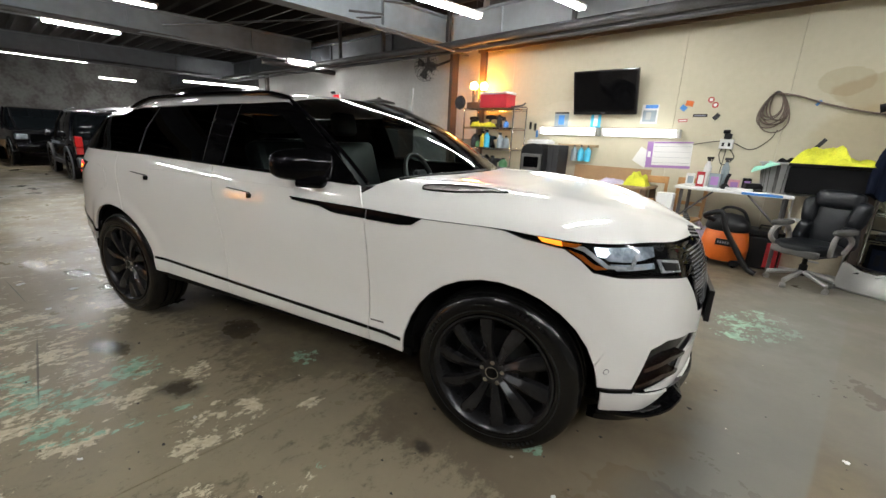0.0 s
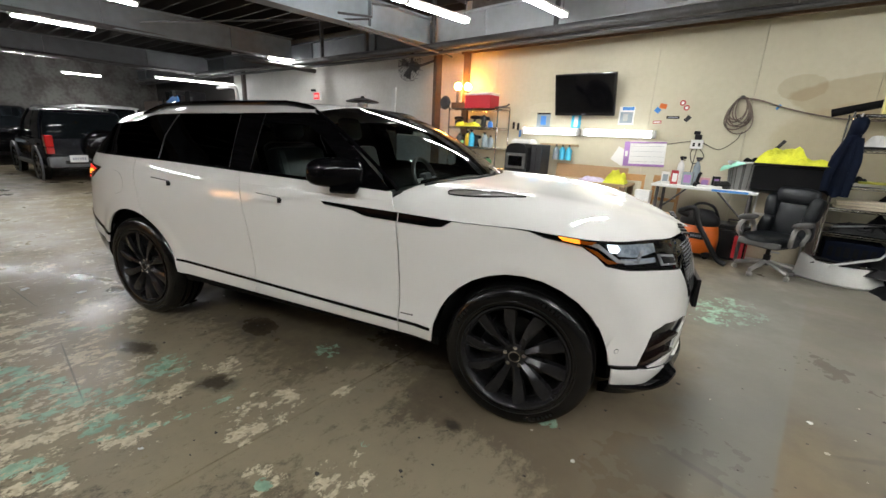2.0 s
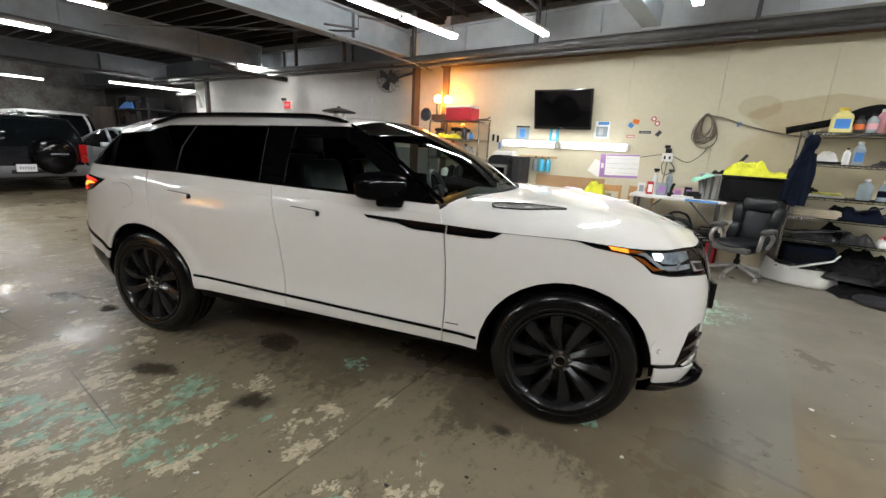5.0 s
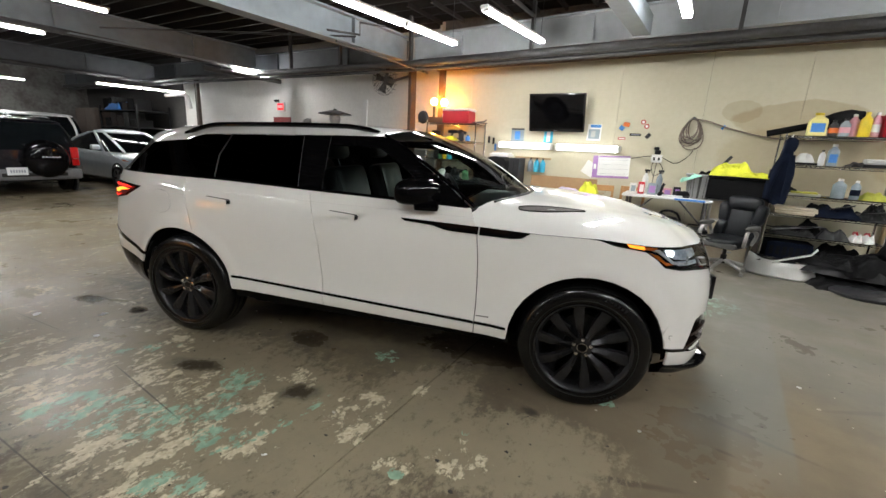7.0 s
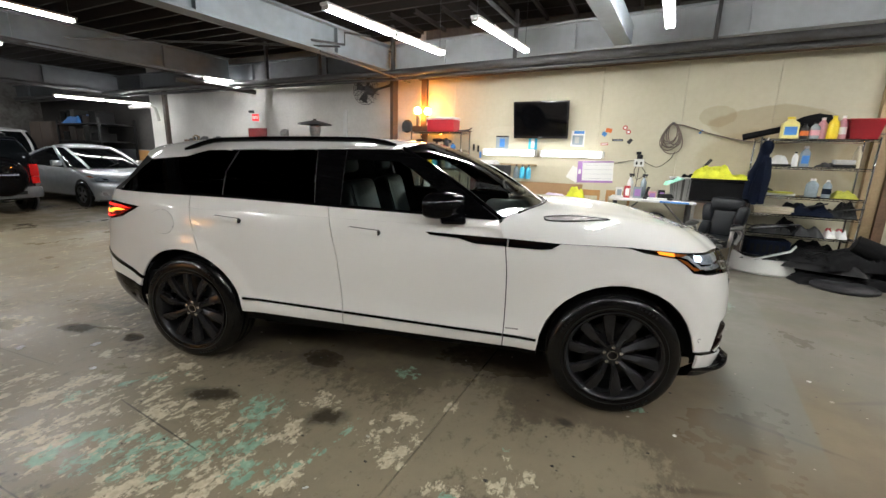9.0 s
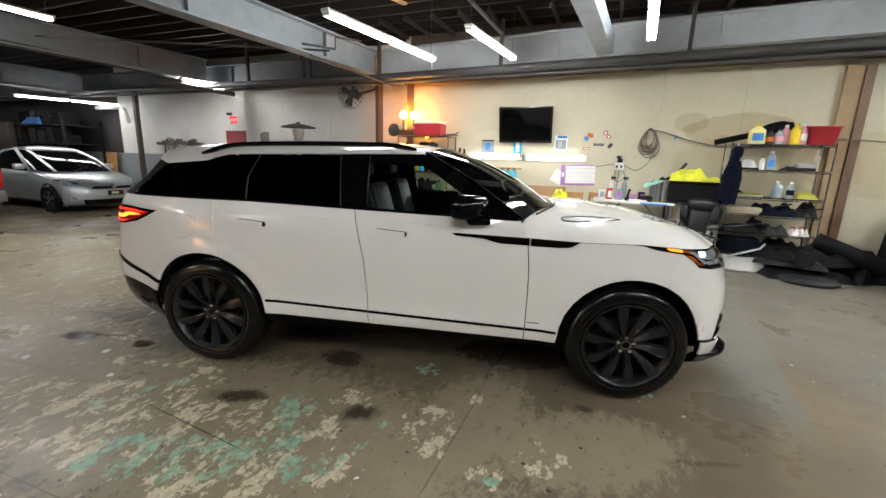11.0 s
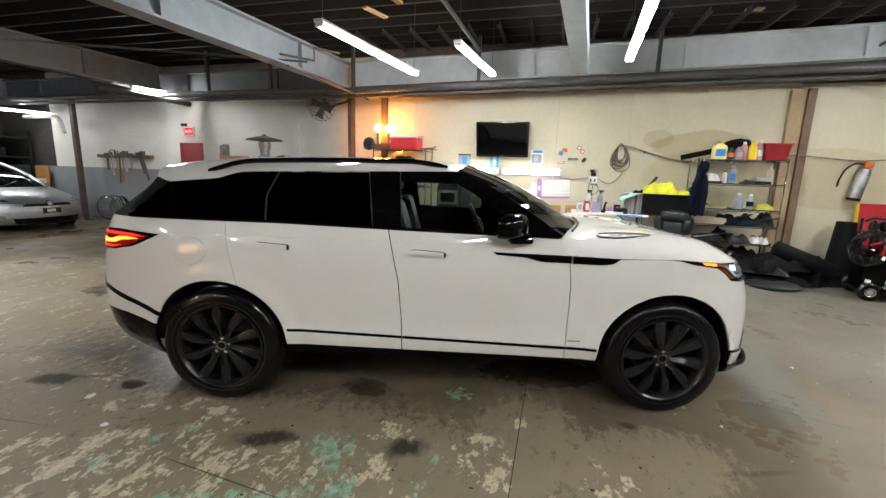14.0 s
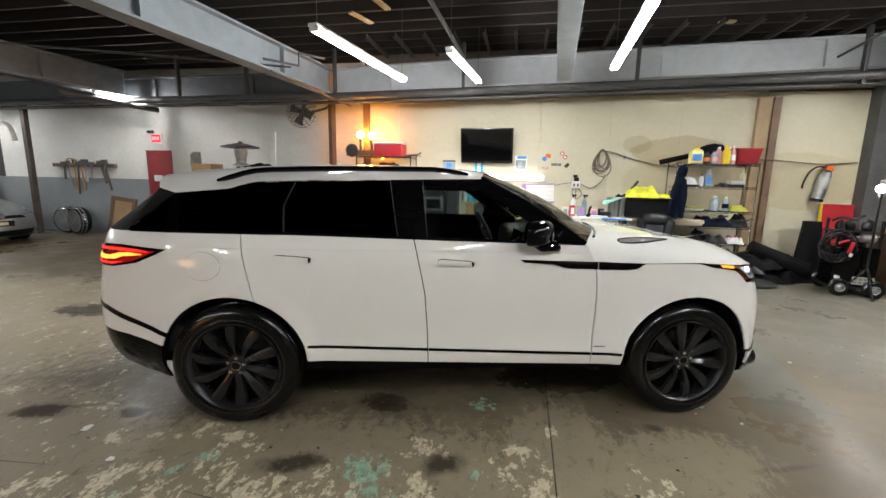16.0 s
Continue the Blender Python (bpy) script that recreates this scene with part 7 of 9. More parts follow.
# office chair
def cushion(w, d, h, e=0.45, n=4):
    """A padded block with round edges and a fuller middle."""
    bm = bmesh.new()
    bmesh.ops.create_icosphere(bm, subdivisions=n, radius=1)
    q = lambda a: math.copysign(abs(a) ** e, a)
    for v in bm.verts:
        x, y, z = v.co
        k = 1 + 0.03 * noise.noise(Vector((x * 3, y * 3, z * 3 + w)))
        v.co = (q(x) * w / 2 * k, q(y) * d / 2 * (1 + 0.15 * (1 - abs(x)) * (1 - abs(z))) * k, q(z) * h / 2 * k)
    return bm


t = thing("office_chair", pose(0.27, 5.95, 0, 0, 0, 152) @ Matrix.Diagonal((0.93, 0.93, 0.97, 1)), "worn black leather office chair with grey padded arms", "office chair")
for k in range(5):
    a = radians(72 * k + 20)
    c, s = math.cos(a), math.sin(a)
    leg = part("base_leg", tube([(0.03 * c, 0.03 * s, 0.16), (0.16 * c, 0.16 * s, 0.13), (0.32 * c, 0.32 * s, 0.085)], 0.026, 8), "pale_steel", t, "silver star base leg", smooth=True)
    part("castor", turn_bm(lathe([(0.028, -0.028), (0.030, 0.0), (0.028, 0.028)], 14, axis="y"), pose(0.32 * c, 0.32 * s, 0.030, 0, 0, 72 * k + 50)), "pale_steel", leg, smooth=True)
    part("castor_stem", tube([(0.32 * c, 0.32 * s, 0.04), (0.32 * c, 0.32 * s, 0.09)], 0.012, 6), "pale_steel", leg)
part("gas_lift", lathe([(0.04, 0.12), (0.04, 0.24), (0.025, 0.25), (0.025, 0.38)], 14), "satin_black", t, smooth=True)
part("seat", turn_bm(cushion(0.52, 0.54, 0.13), pose(0, 0.0, 0.445)), "chair_leather", t, smooth=True)
part("seat_front", turn_bm(cushion(0.48, 0.10, 0.09), pose(0, 0.25, 0.410)), "dark_cloth", t, "grey mesh seat front", smooth=True)
part("seat_pan", box(-0.2, -0.2, 0.36, 0.2, 0.22, 0.392), "satin_black", t, bevel=0.01)
BK = pose(0, -0.26, 0.47, 11, 0, 0)
back = part("backrest", turn_bm(cushion(0.36, 0.11, 0.46), BK @ pose(0, 0.0, 0.21)), "chair_leather", t, smooth=True)
part("headrest", turn_bm(cushion(0.46, 0.15, 0.20, 0.55), BK @ pose(0, 0.02, 0.50)), "chair_leather", back, smooth=True)
part("back_shell", turn_bm(cushion(0.50, 0.05, 0.58), BK @ pose(0, -0.06, 0.27)), "satin_black", back, smooth=True)
for x in (-1, 1):
    part("side_bolster", turn_bm(cushion(0.15, 0.15, 0.30, 0.6), BK @ pose(0.235 * x, 0.03, 0.35, 0, 8 * x, 0)), "chair_leather", back, smooth=True)
    part("side_bolster", turn_bm(cushion(0.15, 0.17, 0.26, 0.6), BK @ pose(0.225 * x, 0.04, 0.10, 0, -10 * x, 0)), "chair_leather", back, smooth=True)
    part("arm_pad", turn_bm(cushion(0.10, 0.34, 0.065, 0.6), pose(0.31 * x, 0.03, 0.67)), "dark_cloth", t, "worn grey arm pad", smooth=True)
    part("arm_loop", tube(spline([(0.27 * x, -0.12, 0.42), (0.31 * x, -0.13, 0.56), (0.30 * x, -0.02, 0.64), (0.30 * x, 0.14, 0.63), (0.31 * x, 0.20, 0.52), (0.27 * x, 0.12, 0.42)], 6), 0.026, 8), "pale_steel", t, "silver arm frame", smooth=True)

# wire shelf units
def wire_shelf(m, w, d, h, levels, label, post="chrome"):
    t = thing("wire_shelf", m, label, "shelf unit", "wire shelves")
    for x in (0, w):
        for y in (0, d):
            part("post", tube([(x, y, 0), (x, y, h)], 0.0135, 10), post, t, smooth=True)
    for z in levels:
        bm = bmesh.new()
        for y in (0, d):
            tube([(0, y, z), (w, y, z)], 0.007, 6, bm)
            tube([(0, y, z - 0.028), (w, y, z - 0.028)], 0.005, 6, bm)
            n = int(w / 0.05)
            for i in range(n):
                tube([(i * w / n, y, z - 0.028 if i % 2 else z), ((i + 1) * w / n, y, z if i % 2 else z - 0.028)], 0.003, 4, bm)
        for x in (0, w):
            tube([(x, 0, z), (x, d, z)], 0.007, 6, bm)
        n = int(d / 0.028)
        for i in range(1, n):
            tube([(0, i * d / n, z + 0.004), (w, i * d / n, z + 0.004)], 0.0028, 4, bm)
        part("wire_tray", bm, "chrome", t)
    return t


SX, SY = 0.72, 6.45
wire_shelf(pose(SX, SY, 0), 1.25, 0.45, 1.90, (0.18, 0.53, 0.82, 1.08, 1.49, 1.87), "chrome wire shelf unit packed with bottles and black parts")
LX, LY = -5.15, 6.62
wire_shelf(pose(LX, LY, 0), 1.12, 0.44, 1.99, (0.45, 0.85, 1.25, 1.62, 1.96), "chrome wire shelf unit with cooler, bottles and bins")

top = 1.880
t = thing("guitar_bag", pose(1.16, SY + 0.33, top + 0.10, 0, -14, -2), "long black instrument bag lying on the top shelf", "bag")
bm = bmesh.new()
rows = []
for i in range(18):
    u = i / 17
    x = -0.62 + u * 1.02
    r = 0.045 + 0.075 * smooth((u - 0.45) / 0.3) * (1 - 0.75 * smooth((u - 0.86) / 0.14))
    rows.append([bm.verts.new((x, 0.6 * r * math.cos(a), 0.08 + r * math.sin(a))) for a in (k * math.pi / 6 for k in range(12))])
for a, b in zip(rows, rows[1:]):
    for k in range(12):
        bm.faces.new((a[k], a[(k + 1) % 12], b[(k + 1) % 12], b[k]))
bm.faces.new(rows[0])
bm.faces.new(rows[-1])
part("bag", bm, "black_cloth", t, smooth=True)
bottle(pose(1.03, SY + 0.10, top), 0.115, 0.29, "pale_yellow", "pale yellow detergent jug with a blue label", "yellow_plastic", band="blue_print", square=True, name="jug", category="jug")
bottle(pose(1.20, SY + 0.10, top), 0.05, 0.20, "dark_grey", "dark bottle with an orange label", "satin_black", band="orange_plastic")
bottle(pose(1.31, SY + 0.10, top), 0.055, 0.22, "pale_plastic", "pale bottle with a red label", "satin_black", band="pink_plastic")
bottle(pose(1.40, SY + 0.16, top), 0.055, 0.28, "pink_plastic", "pink bottle on the top shelf", "white_plastic")
bottle(pose(1.50, SY + 0.10, top), 0.06, 0.30, "yellow_plastic", "tall yellow bottle on the top shelf", "yellow_plastic")
bottle(pose(1.60, SY + 0.12, top), 0.05, 0.30, "pink_plastic", "pale pink bottle on the top shelf", "white_plastic", band="paper")
t = thing("red_bin", pose(1.82, SY + 0.18, top), "red plastic bin on the top shelf", "bin")
bm = bmesh.new()
lo = [bm.verts.new((x * 0.14, y * 0.12, 0)) for x, y in ((-1, -1), (1, -1), (1, 1), (-1, 1))]
hi = [bm.verts.new((x * 0.18, y * 0.15, 0.25)) for x, y in ((-1, -1), (1, -1), (1, 1), (-1, 1))]
bm.faces.new(lo)
for i in range(4):
    bm.faces.new((lo[i], lo[(i + 1) % 4], hi[(i + 1) % 4], hi[i]))
bmesh.ops.solidify(bm, geom=bm.faces[:], thickness=0.006)
part("tub", bm, "red_plastic", t)
part("rim", tube([(0.185 * x, 0.155 * y, 0.25) for x, y in ((-1, -1), (1, -1), (1, 1), (-1, 1))], 0.012, 6, closed=True), "red_plastic", t)
z2 = 1.500
t = thing("white_rag", pose(0.98, SY + 0.14, z2 + 0.03), "white rag on a black tray", "rag")
part("cloth", blob_cloth(0.22, 0.2, 0.12, 9.3), "paper", t, smooth=True)
part("tray", box(-0.12, -0.1, -0.03, 0.14, 0.1, 0.0), "satin_black", t, bevel=0.005)
bottle(pose(1.16, SY + 0.10, z2), 0.035, 0.20, "paper", "white bottle with a black cap", "satin_black")
bottle(pose(1.27, SY + 0.12, z2), 0.065, 0.28, "pale_plastic", "clear spray bottle with a blue label", "white_plastic", band="blue_print", square=True)
t = thing("grey_case", pose(1.70, SY + 0.16, z2), "small grey and black case on the shelf", "case")
part("base", box(-0.12, -0.09, 0, 0.12, 0.09, 0.045), "satin_black", t, bevel=0.008)
part("lid", box(-0.10, -0.08, 0.047, 0.11, 0.08, 0.11), "grey_plain", t, bevel=0.015)
bottle(pose(1.88, SY + 0.30, z2), 0.045, 0.30, "beige", "tall beige cylinder on the shelf", "beige", name="canister", category="container")
z3 = 1.090
bottle(pose(1.42, SY + 0.12, z3), 0.072, 0.25, "pale_plastic", "clear blue-grey jug on the shelf", "white_plastic")
bottle(pose(1.58, SY + 0.10, z3), 0.050, 0.24, "pale_plastic", "clear bottle with a dark blue label", "white_plastic", band="navy_cloth")
t = thing("yellow_gloves", pose(1.78, SY + 0.14, z3), "yellow green gloves on the shelf", "gloves")
part("cloth", blob_cloth(0.28, 0.2, 0.11, 2.9), "olive_cloth", t, smooth=True)
t = thing("papers", pose(1.0, SY + 0.2, z3), "white and yellow papers on the shelf", "papers")
part("sheet", turn_bm(box(-0.24, -0.16, 0, 0.22, 0.14, 0.03), pose(0, 0, 0, 0, 0, 12)), "paper", t)
part("yellow_sheet", turn_bm(box(-0.06, -0.2, 0.032, 0.22, 0.0, 0.055), pose(0, 0, 0, 0, 0, -8)), "olive_cloth", t)
z4 = 0.830
t = thing("towel_stack", pose(1.02, SY + 0.16, z4), "stack of cream towels on the shelf", "towels")
for i in range(3):
    part("towel", turn_bm(box(-0.24, -0.18, i * 0.032, 0.23, 0.16, i * 0.032 + 0.03), pose(0, 0, 0, 0, 0, random.uniform(-3, 3))), "beige", t, smooth=True, bevel=0.012)
t = thing("navy_bundle", pose(1.45, SY + 0.16, z4), "navy blue bundle of cloth on the shelf", "cloth")
part("cloth", blob_cloth(0.44, 0.34, 0.20, 5.5), "navy_cloth", t, smooth=True)
t = thing("dark_trim", pose(1.78, SY + 0.16, z4), "dark plastic trim parts on the shelf", "car parts")
part("trim", blob_cloth(0.30, 0.32, 0.12, 6.6, 8), "satin_black", t)
z5 = 0.540
t = thing("black_trim", pose(1.05, SY + 0.16, z5), "black plastic trim parts on the shelf", "car parts")
part("trim", blob_cloth(0.5, 0.34, 0.12, 3.9, 9), "satin_black", t)
part("strip", tube([(-0.25, -0.16, 0.06), (0.3, -0.1, 0.15)], 0.012, 6), "steel", t)
t = thing("grey_shell", pose(1.46, SY + 0.12, z5), "black plastic shell on the shelf", "car parts")
part("shell", blob_cloth(0.34, 0.34, 0.16, 1.9, 3), "satin_black", t, smooth=True)
for x in (1.70, 1.82):
    t = thing("shoe", pose(x, SY + 0.06, z5, 0, 0, random.uniform(-8, 8)), "white trainer with red trim on the lower shelf", "shoe", "shoes")
    part("upper", turn_bm(blob_cloth(0.09, 0.24, 0.10, x, 2), pose(0, 0, 0.022)), "paper", t, smooth=True)
    part("tongue", turn_bm(blob_cloth(0.05, 0.10, 0.05, 2.0, 2), pose(0, 0.05, 0.09)), "red_plastic", t, smooth=True)
    part("sole", box(-0.045, -0.12, 0, 0.045, 0.11, 0.024), "paper", t, bevel=0.008)
    part("toe", turn_bm(blob_cloth(0.085, 0.10, 0.065, 4.0, 2), pose(0, -0.075, 0.022)), "paper", t, smooth=True)
t = thing("blue_crate", pose(1.05, SY + 0.2, 0.19), "navy blue plastic crate on the bottom shelf", "crate")
part("crate", box(-0.26, -0.18, 0, 0.26, 0.18, 0.24), "navy_cloth", t, bevel=0.01)
for i in range(6):
    part("slot", box(-0.22 + i * 0.075, -0.184, 0.06, -0.175 + i * 0.075, -0.179, 0.18), "void_black", t)

# jacket hung on the shelf post
t = thing("hanging_jacket", pose(0.75, SY - 0.10, 0.93), "navy blue hooded jacket hung on the shelf post", "jacket")
t.matrix_basis = pose(0.745, SY - 0.10, 1.0) @ Matrix.Diagonal((0.76, 0.85, 0.86, 1))
bm = bmesh.new()
rows = []
for i in range(34):
    u = i / 33
    w = float(np.interp(u, [0, 0.04, 0.12, 0.22, 0.45, 0.8, 1], [0.02, 0.062, 0.080, 0.088, 0.118, 0.150, 0.152]))
    d = float(np.interp(u, [0, 0.05, 0.15, 0.5, 1], [0.02, 0.06, 0.075, 0.085, 0.095]))
    row = []
    for k in range(56):
        a = k * math.pi / 28
        deep = smooth((u - 0.12) / 0.4)
        fold = 1 + deep * (0.10 * math.sin(6 * a + 1.6 * u + 0.6) + 0.06 * math.sin(11 * a - 2.0 * u)) + 0.09 * noise.noise(Vector((math.cos(a) * 2.4, math.sin(a) * 2.4, u * 6)))
        hem = 0.05 * math.sin(2 * a + 0.8) * smooth((u - 0.7) / 0.3) + 0.02 * math.sin(5 * a) * u * u
        row.append(bm.verts.new((0.030 - 0.075 * u + w * math.cos(a) * fold, d * math.sin(a) * fold, 0.94 * (1 - u) + hem)))
    rows.append(row)
for a, b in zip(rows, rows[1:]):
    for k in range(56):
        bm.faces.new((a[k], a[(k + 1) % 56], b[(k + 1) % 56], b[k]))
bm.faces.new(rows[0])
bm.faces.new(rows[-1])
part("jacket", bm, "navy_cloth", t, smooth=True)


def sleeve(pts, radii):
    """A limp cloth tube that creases along its length."""
    bm = bmesh.new()
    P = spline(pts, 6)
    rings = []
    for i, p in enumerate(P):
        r = float(np.interp(i / (len(P) - 1), np.linspace(0, 1, len(radii)), radii))
        rings.append([bm.verts.new((p[0] + r * math.cos(q) * (1 + 0.16 * noise.noise(Vector((p[2] * 11, math.cos(q) * 2, math.sin(q) * 2)))), p[1] + 0.7 * r * math.sin(q), p[2])) for q in (k * math.pi / 7 for k in range(14))])
    for a, b in zip(rings, rings[1:]):
        for k in range(14):
            bm.faces.new((a[k], a[(k + 1) % 14], b[(k + 1) % 14], b[k]))
    bm.faces.new(rings[0])
    bm.faces.new(rings[-1])
    return bm


part("sleeve", sleeve([(-0.02, -0.06, 0.74), (-0.10, -0.09, 0.52), (-0.155, -0.10, 0.26), (-0.165, -0.09, 0.03)], (0.050, 0.060, 0.055, 0.046)), "navy_cloth", t, smooth=True)
part("sleeve", sleeve([(0.08, -0.05, 0.72), (0.11, -0.08, 0.46), (0.10, -0.09, 0.20), (0.09, -0.08, -0.04)], (0.045, 0.055, 0.052, 0.044)), "navy_cloth", t, smooth=True)
part("hood", turn_bm(cushion(0.19, 0.16, 0.24, 0.75), pose(0.035, -0.03, 0.86, 0, 10, 0)), "navy_cloth", t, smooth=True)
part("hook", tube([(0.04, 0.06, 0.93), (0.04, 0.0, 1.02), (0.02, 0.02, 0.94)], 0.010, 6), "white_plastic", t)
t = thing("dark_post", pose(0.655, SY - 0.045, 0), "dark stained timber post beside the wire shelf", "post")
part("timber", box(-0.035, -0.03, 0, 0.035, 0.03, 1.42), "rusty", t, bevel=0.004)

# car parts on the floor
t = thing("white_bumper", pose(0.90, 6.10, 0, 0, 0, -15), "white car bumper part lying on the floor", "car part")
bm = bmesh.new()
g = []
for i in range(31):
    u = i / 30
    x = -0.36 + 0.74 * u
    bow = -0.09 * math.sin(math.pi * min(1, u * 1.05))
    h = 0.21 + 0.05 * smooth((0.25 - u) / 0.25) - 0.02 * math.sin(math.pi * u) + 0.03 * smooth((u - 0.85) / 0.15)
    back = 0.10 * smooth((u - 0.8) / 0.2)
    g.append([bm.verts.new((x + back * 0.7 * z / 0.24, bow + dy + back, z)) for dy, z in ((0.00, 0.0), (-0.02, 0.02), (0.02, 0.10), (0.09, h * 0.8), (0.14, h), (0.19, h + 0.004))])
for a, b in zip(g, g[1:]):
    for k in range(5):
        bm.faces.new((a[k], a[k + 1], b[k + 1], b[k]))
bmesh.ops.solidify(bm, geom=bm.faces[:], thickness=0.008)
part("skin", bm, "white_gloss", t, smooth=True)
part("clip_strip", tube([(-0.30, 0.20, 0.235), (0.0, 0.13, 0.222), (0.30, 0.21, 0.235)], 0.012, 6), "satin_black", t, "black clip strip")
t = thing("black_liner", pose(0.92, 6.26, 0.0, 0, 0, -10), "black wheel liner lying behind the white bumper", "car part")
part("liner", blob_cloth(0.66, 0.26, 0.25, 5.9, 7, 24), "satin_black", t, smooth=True)

t = thing("white_flap", pose(1.05, 6.16, 0.265, 0, -24, -8), "white curved plastic strip on the parts pile", "car part")
part("strip", turn_bm(box(-0.22, -0.05, 0, 0.20, 0.05, 0.012), Matrix.Identity(4)), "white_plastic", t, bevel=0.004)
part("tip", turn_bm(box(0.0, -0.05, 0, 0.10, 0.05, 0.012), pose(0.20, 0, 0, 0, -35, 0)), "white_plastic", t, bevel=0.004)
for i, (x, y, z, w, d, h, sd, r, mt) in enumerate(((1.75, 6.12, 0.0, 1.05, 0.62, 0.20, 1.1, 8, "black_cloth"), (1.62, 6.18, 0.15, 0.95, 0.50, 0.18, 2.6, -14, "satin_black"), (1.90, 6.20, 0.20, 0.80, 0.46, 0.24, 3.7, 20, "black_cloth"), (1.45, 6.22, 0.24, 0.55, 0.40, 0.16, 5.2, -30, "black_cloth"),
                                                 (2.55, 6.35, 0.0, 0.70, 0.60, 0.26, 6.1, 30, "black_cloth"), (2.75, 6.75, 0.0, 0.9, 0.4, 0.40, 4.4, 0, "satin_black"))):
    t = thing("parts_heap", pose(x, y, z, 0, 0, r), "black car mats and trim heaped on the floor", "car parts", "parts heap")
    part("mat", blob_cloth(w, d, h, sd, 9, 26), mt, t, smooth=True)
def bumper_shell(w, bow, h, depth, n=18):
    """A curved plastic bumper skin: a hollow section swept along a shallow arc."""
    bm = bmesh.new()
    sec = [(depth, h), (0.02, h), (0.0, h - 0.02), (-0.012, h * 0.45), (0.004, 0.02), (0.02, 0.0), (depth * 0.7, 0.0)]
    rows = []
    for q in range(n + 1):
        u = 2 * q / n - 1
        x, y = w / 2 * math.sin(u * 1.25) / math.sin(1.25), bow * (1 - math.cos(u * 1.25)) / (1 - math.cos(1.25))
        k = 1 - 0.35 * u ** 4
        rows.append([bm.verts.new((x, y + a, b * k)) for a, b in sec])
    for a, b in zip(rows, rows[1:]):
        for i in range(len(sec) - 1):
            bm.faces.new((a[i], a[i + 1], b[i + 1], b[i]))
    bmesh.ops.solidify(bm, geom=bm.faces[:], thickness=0.006)
    return bm


for x, y, z, rx, ry, rz, w, bow, h, mt in ((1.62, 5.98, 0.06, -20, 3, -8, 1.00, 0.26, 0.13, "gloss_black"), (1.74, 6.05, 0.20, -32, -6, 12, 0.92, 0.30, 0.12, "satin_black"),
                                           (1.66, 6.12, 0.33, -40, 5, -16, 0.86, 0.24, 0.10, "satin_black"), (2.05, 6.08, 0.10, -15, -9, 20, 0.80, 0.22, 0.14, "satin_black"),
                                           (2.16, 6.16, 0.28, -28, 12, -24, 0.78, 0.20, 0.11, "gloss_black"), (1.92, 6.22, 0.42, -50, -8, 6, 0.72, 0.22, 0.09, "satin_black")):
    t = thing("bumper_shell", pose(x, y, z, rx, ry, rz), "black plastic car bumper piece lying on the heap", "car part", "parts heap")
    part("shell", bumper_shell(w, bow, h, 0.09), mt, t, smooth=True)
    part("clip_rail", box(-w * 0.3, 0.08, h - 0.004, w * 0.3, 0.10, h + 0.012), "void_black", t)
t = thing("black_roll", pose(2.30, 6.22, 0.36, 0, 22, -12), "rolled black rubber mat on the heap", "mat")
part("roll", turn_bm(lathe([(0.12, -0.42), (0.125, 0), (0.12, 0.42)], 20, axis="x"), Matrix.Identity(4)), "black_cloth", t, smooth=True)
t = thing("grey_disc", pose(1.72, 5.72, 0.0), "flat grey round pad on the floor", "pad")
part("pad", turn_bm(lathe([(0.30, 0.0), (0.34, 0.02), (0.34, 0.045), (0.30, 0.07), (0.001, 0.075)], 36), Matrix.Diagonal((1, 0.8, 1, 1))), "dark_grey", t, smooth=True)

# extinguisher, red board, covered stand, machine
t = thing("fire_extinguisher", pose(3.20, Y - 0.10, 1.29, 0, 10, 0), "steel fire extinguisher with an orange head and black hose", "fire extinguisher")
part("tank", lathe([(0.08, 0), (0.088, 0.03), (0.088, 0.42), (0.07, 0.50), (0.03, 0.53)], 22), "steel", t, smooth=True)
part("base_ring", lathe([(0.09, -0.01), (0.092, 0.03)], 22), "satin_black", t)
part("label", lathe([(0.0895, 0.24), (0.0895, 0.40)], 22, caps=False), "grey_plain", t)
part("head", box(-0.05, -0.04, 0.53, 0.07, 0.04, 0.61), "orange_plastic", t, "orange plastic head", bevel=0.012)
part("hose", tube(spline([(-0.04, 0, 0.57), (-0.16, 0, 0.56), (-0.26, 0, 0.44), (-0.29, 0, 0.26), (-0.28, 0, 0.16)], 6), 0.014, 8), "satin_black", t, smooth=True)
part("wall_bracket", box(-0.03, 0.07, 0.2, 0.03, 0.10, 0.5), "dark_steel", t)
t = thing("red_board", pose(3.68, Y - 0.20, 0), "red board with a yellow edge leaning on the wall", "board")
part("board", turn_bm(box(-0.38, -0.02, 0, 0.10, 0.02, 1.24), pose(0, 0, 0, -5, 0, 0)), "red_plastic", t)
part("edge_strip", turn_bm(box(-0.41, -0.024, 0, -0.378, 0.024, 1.24), pose(0, 0, 0, -5, 0, 0)), "yellow_plastic", t)
t = thing("covered_stand", pose(3.02, 6.72, 0), "narrow stand under a black cover", "stand")
bm = bmesh.new()
rows = []
for i in range(8):
    u = i / 7
    rows.append([bm.verts.new(((0.20 - 0.07 * u) * math.cos(a) * (1 + 0.12 * math.sin(6 * a)), (0.16 - 0.06 * u) * math.sin(a), 0.95 * u)) for a in (k * math.pi / 10 for k in range(20))])
for a, b in zip(rows, rows[1:]):
    for k in range(20):
        bm.faces.new((a[k], a[(k + 1) % 20], b[(k + 1) % 20], b[k]))
bm.faces.new(rows[-1])
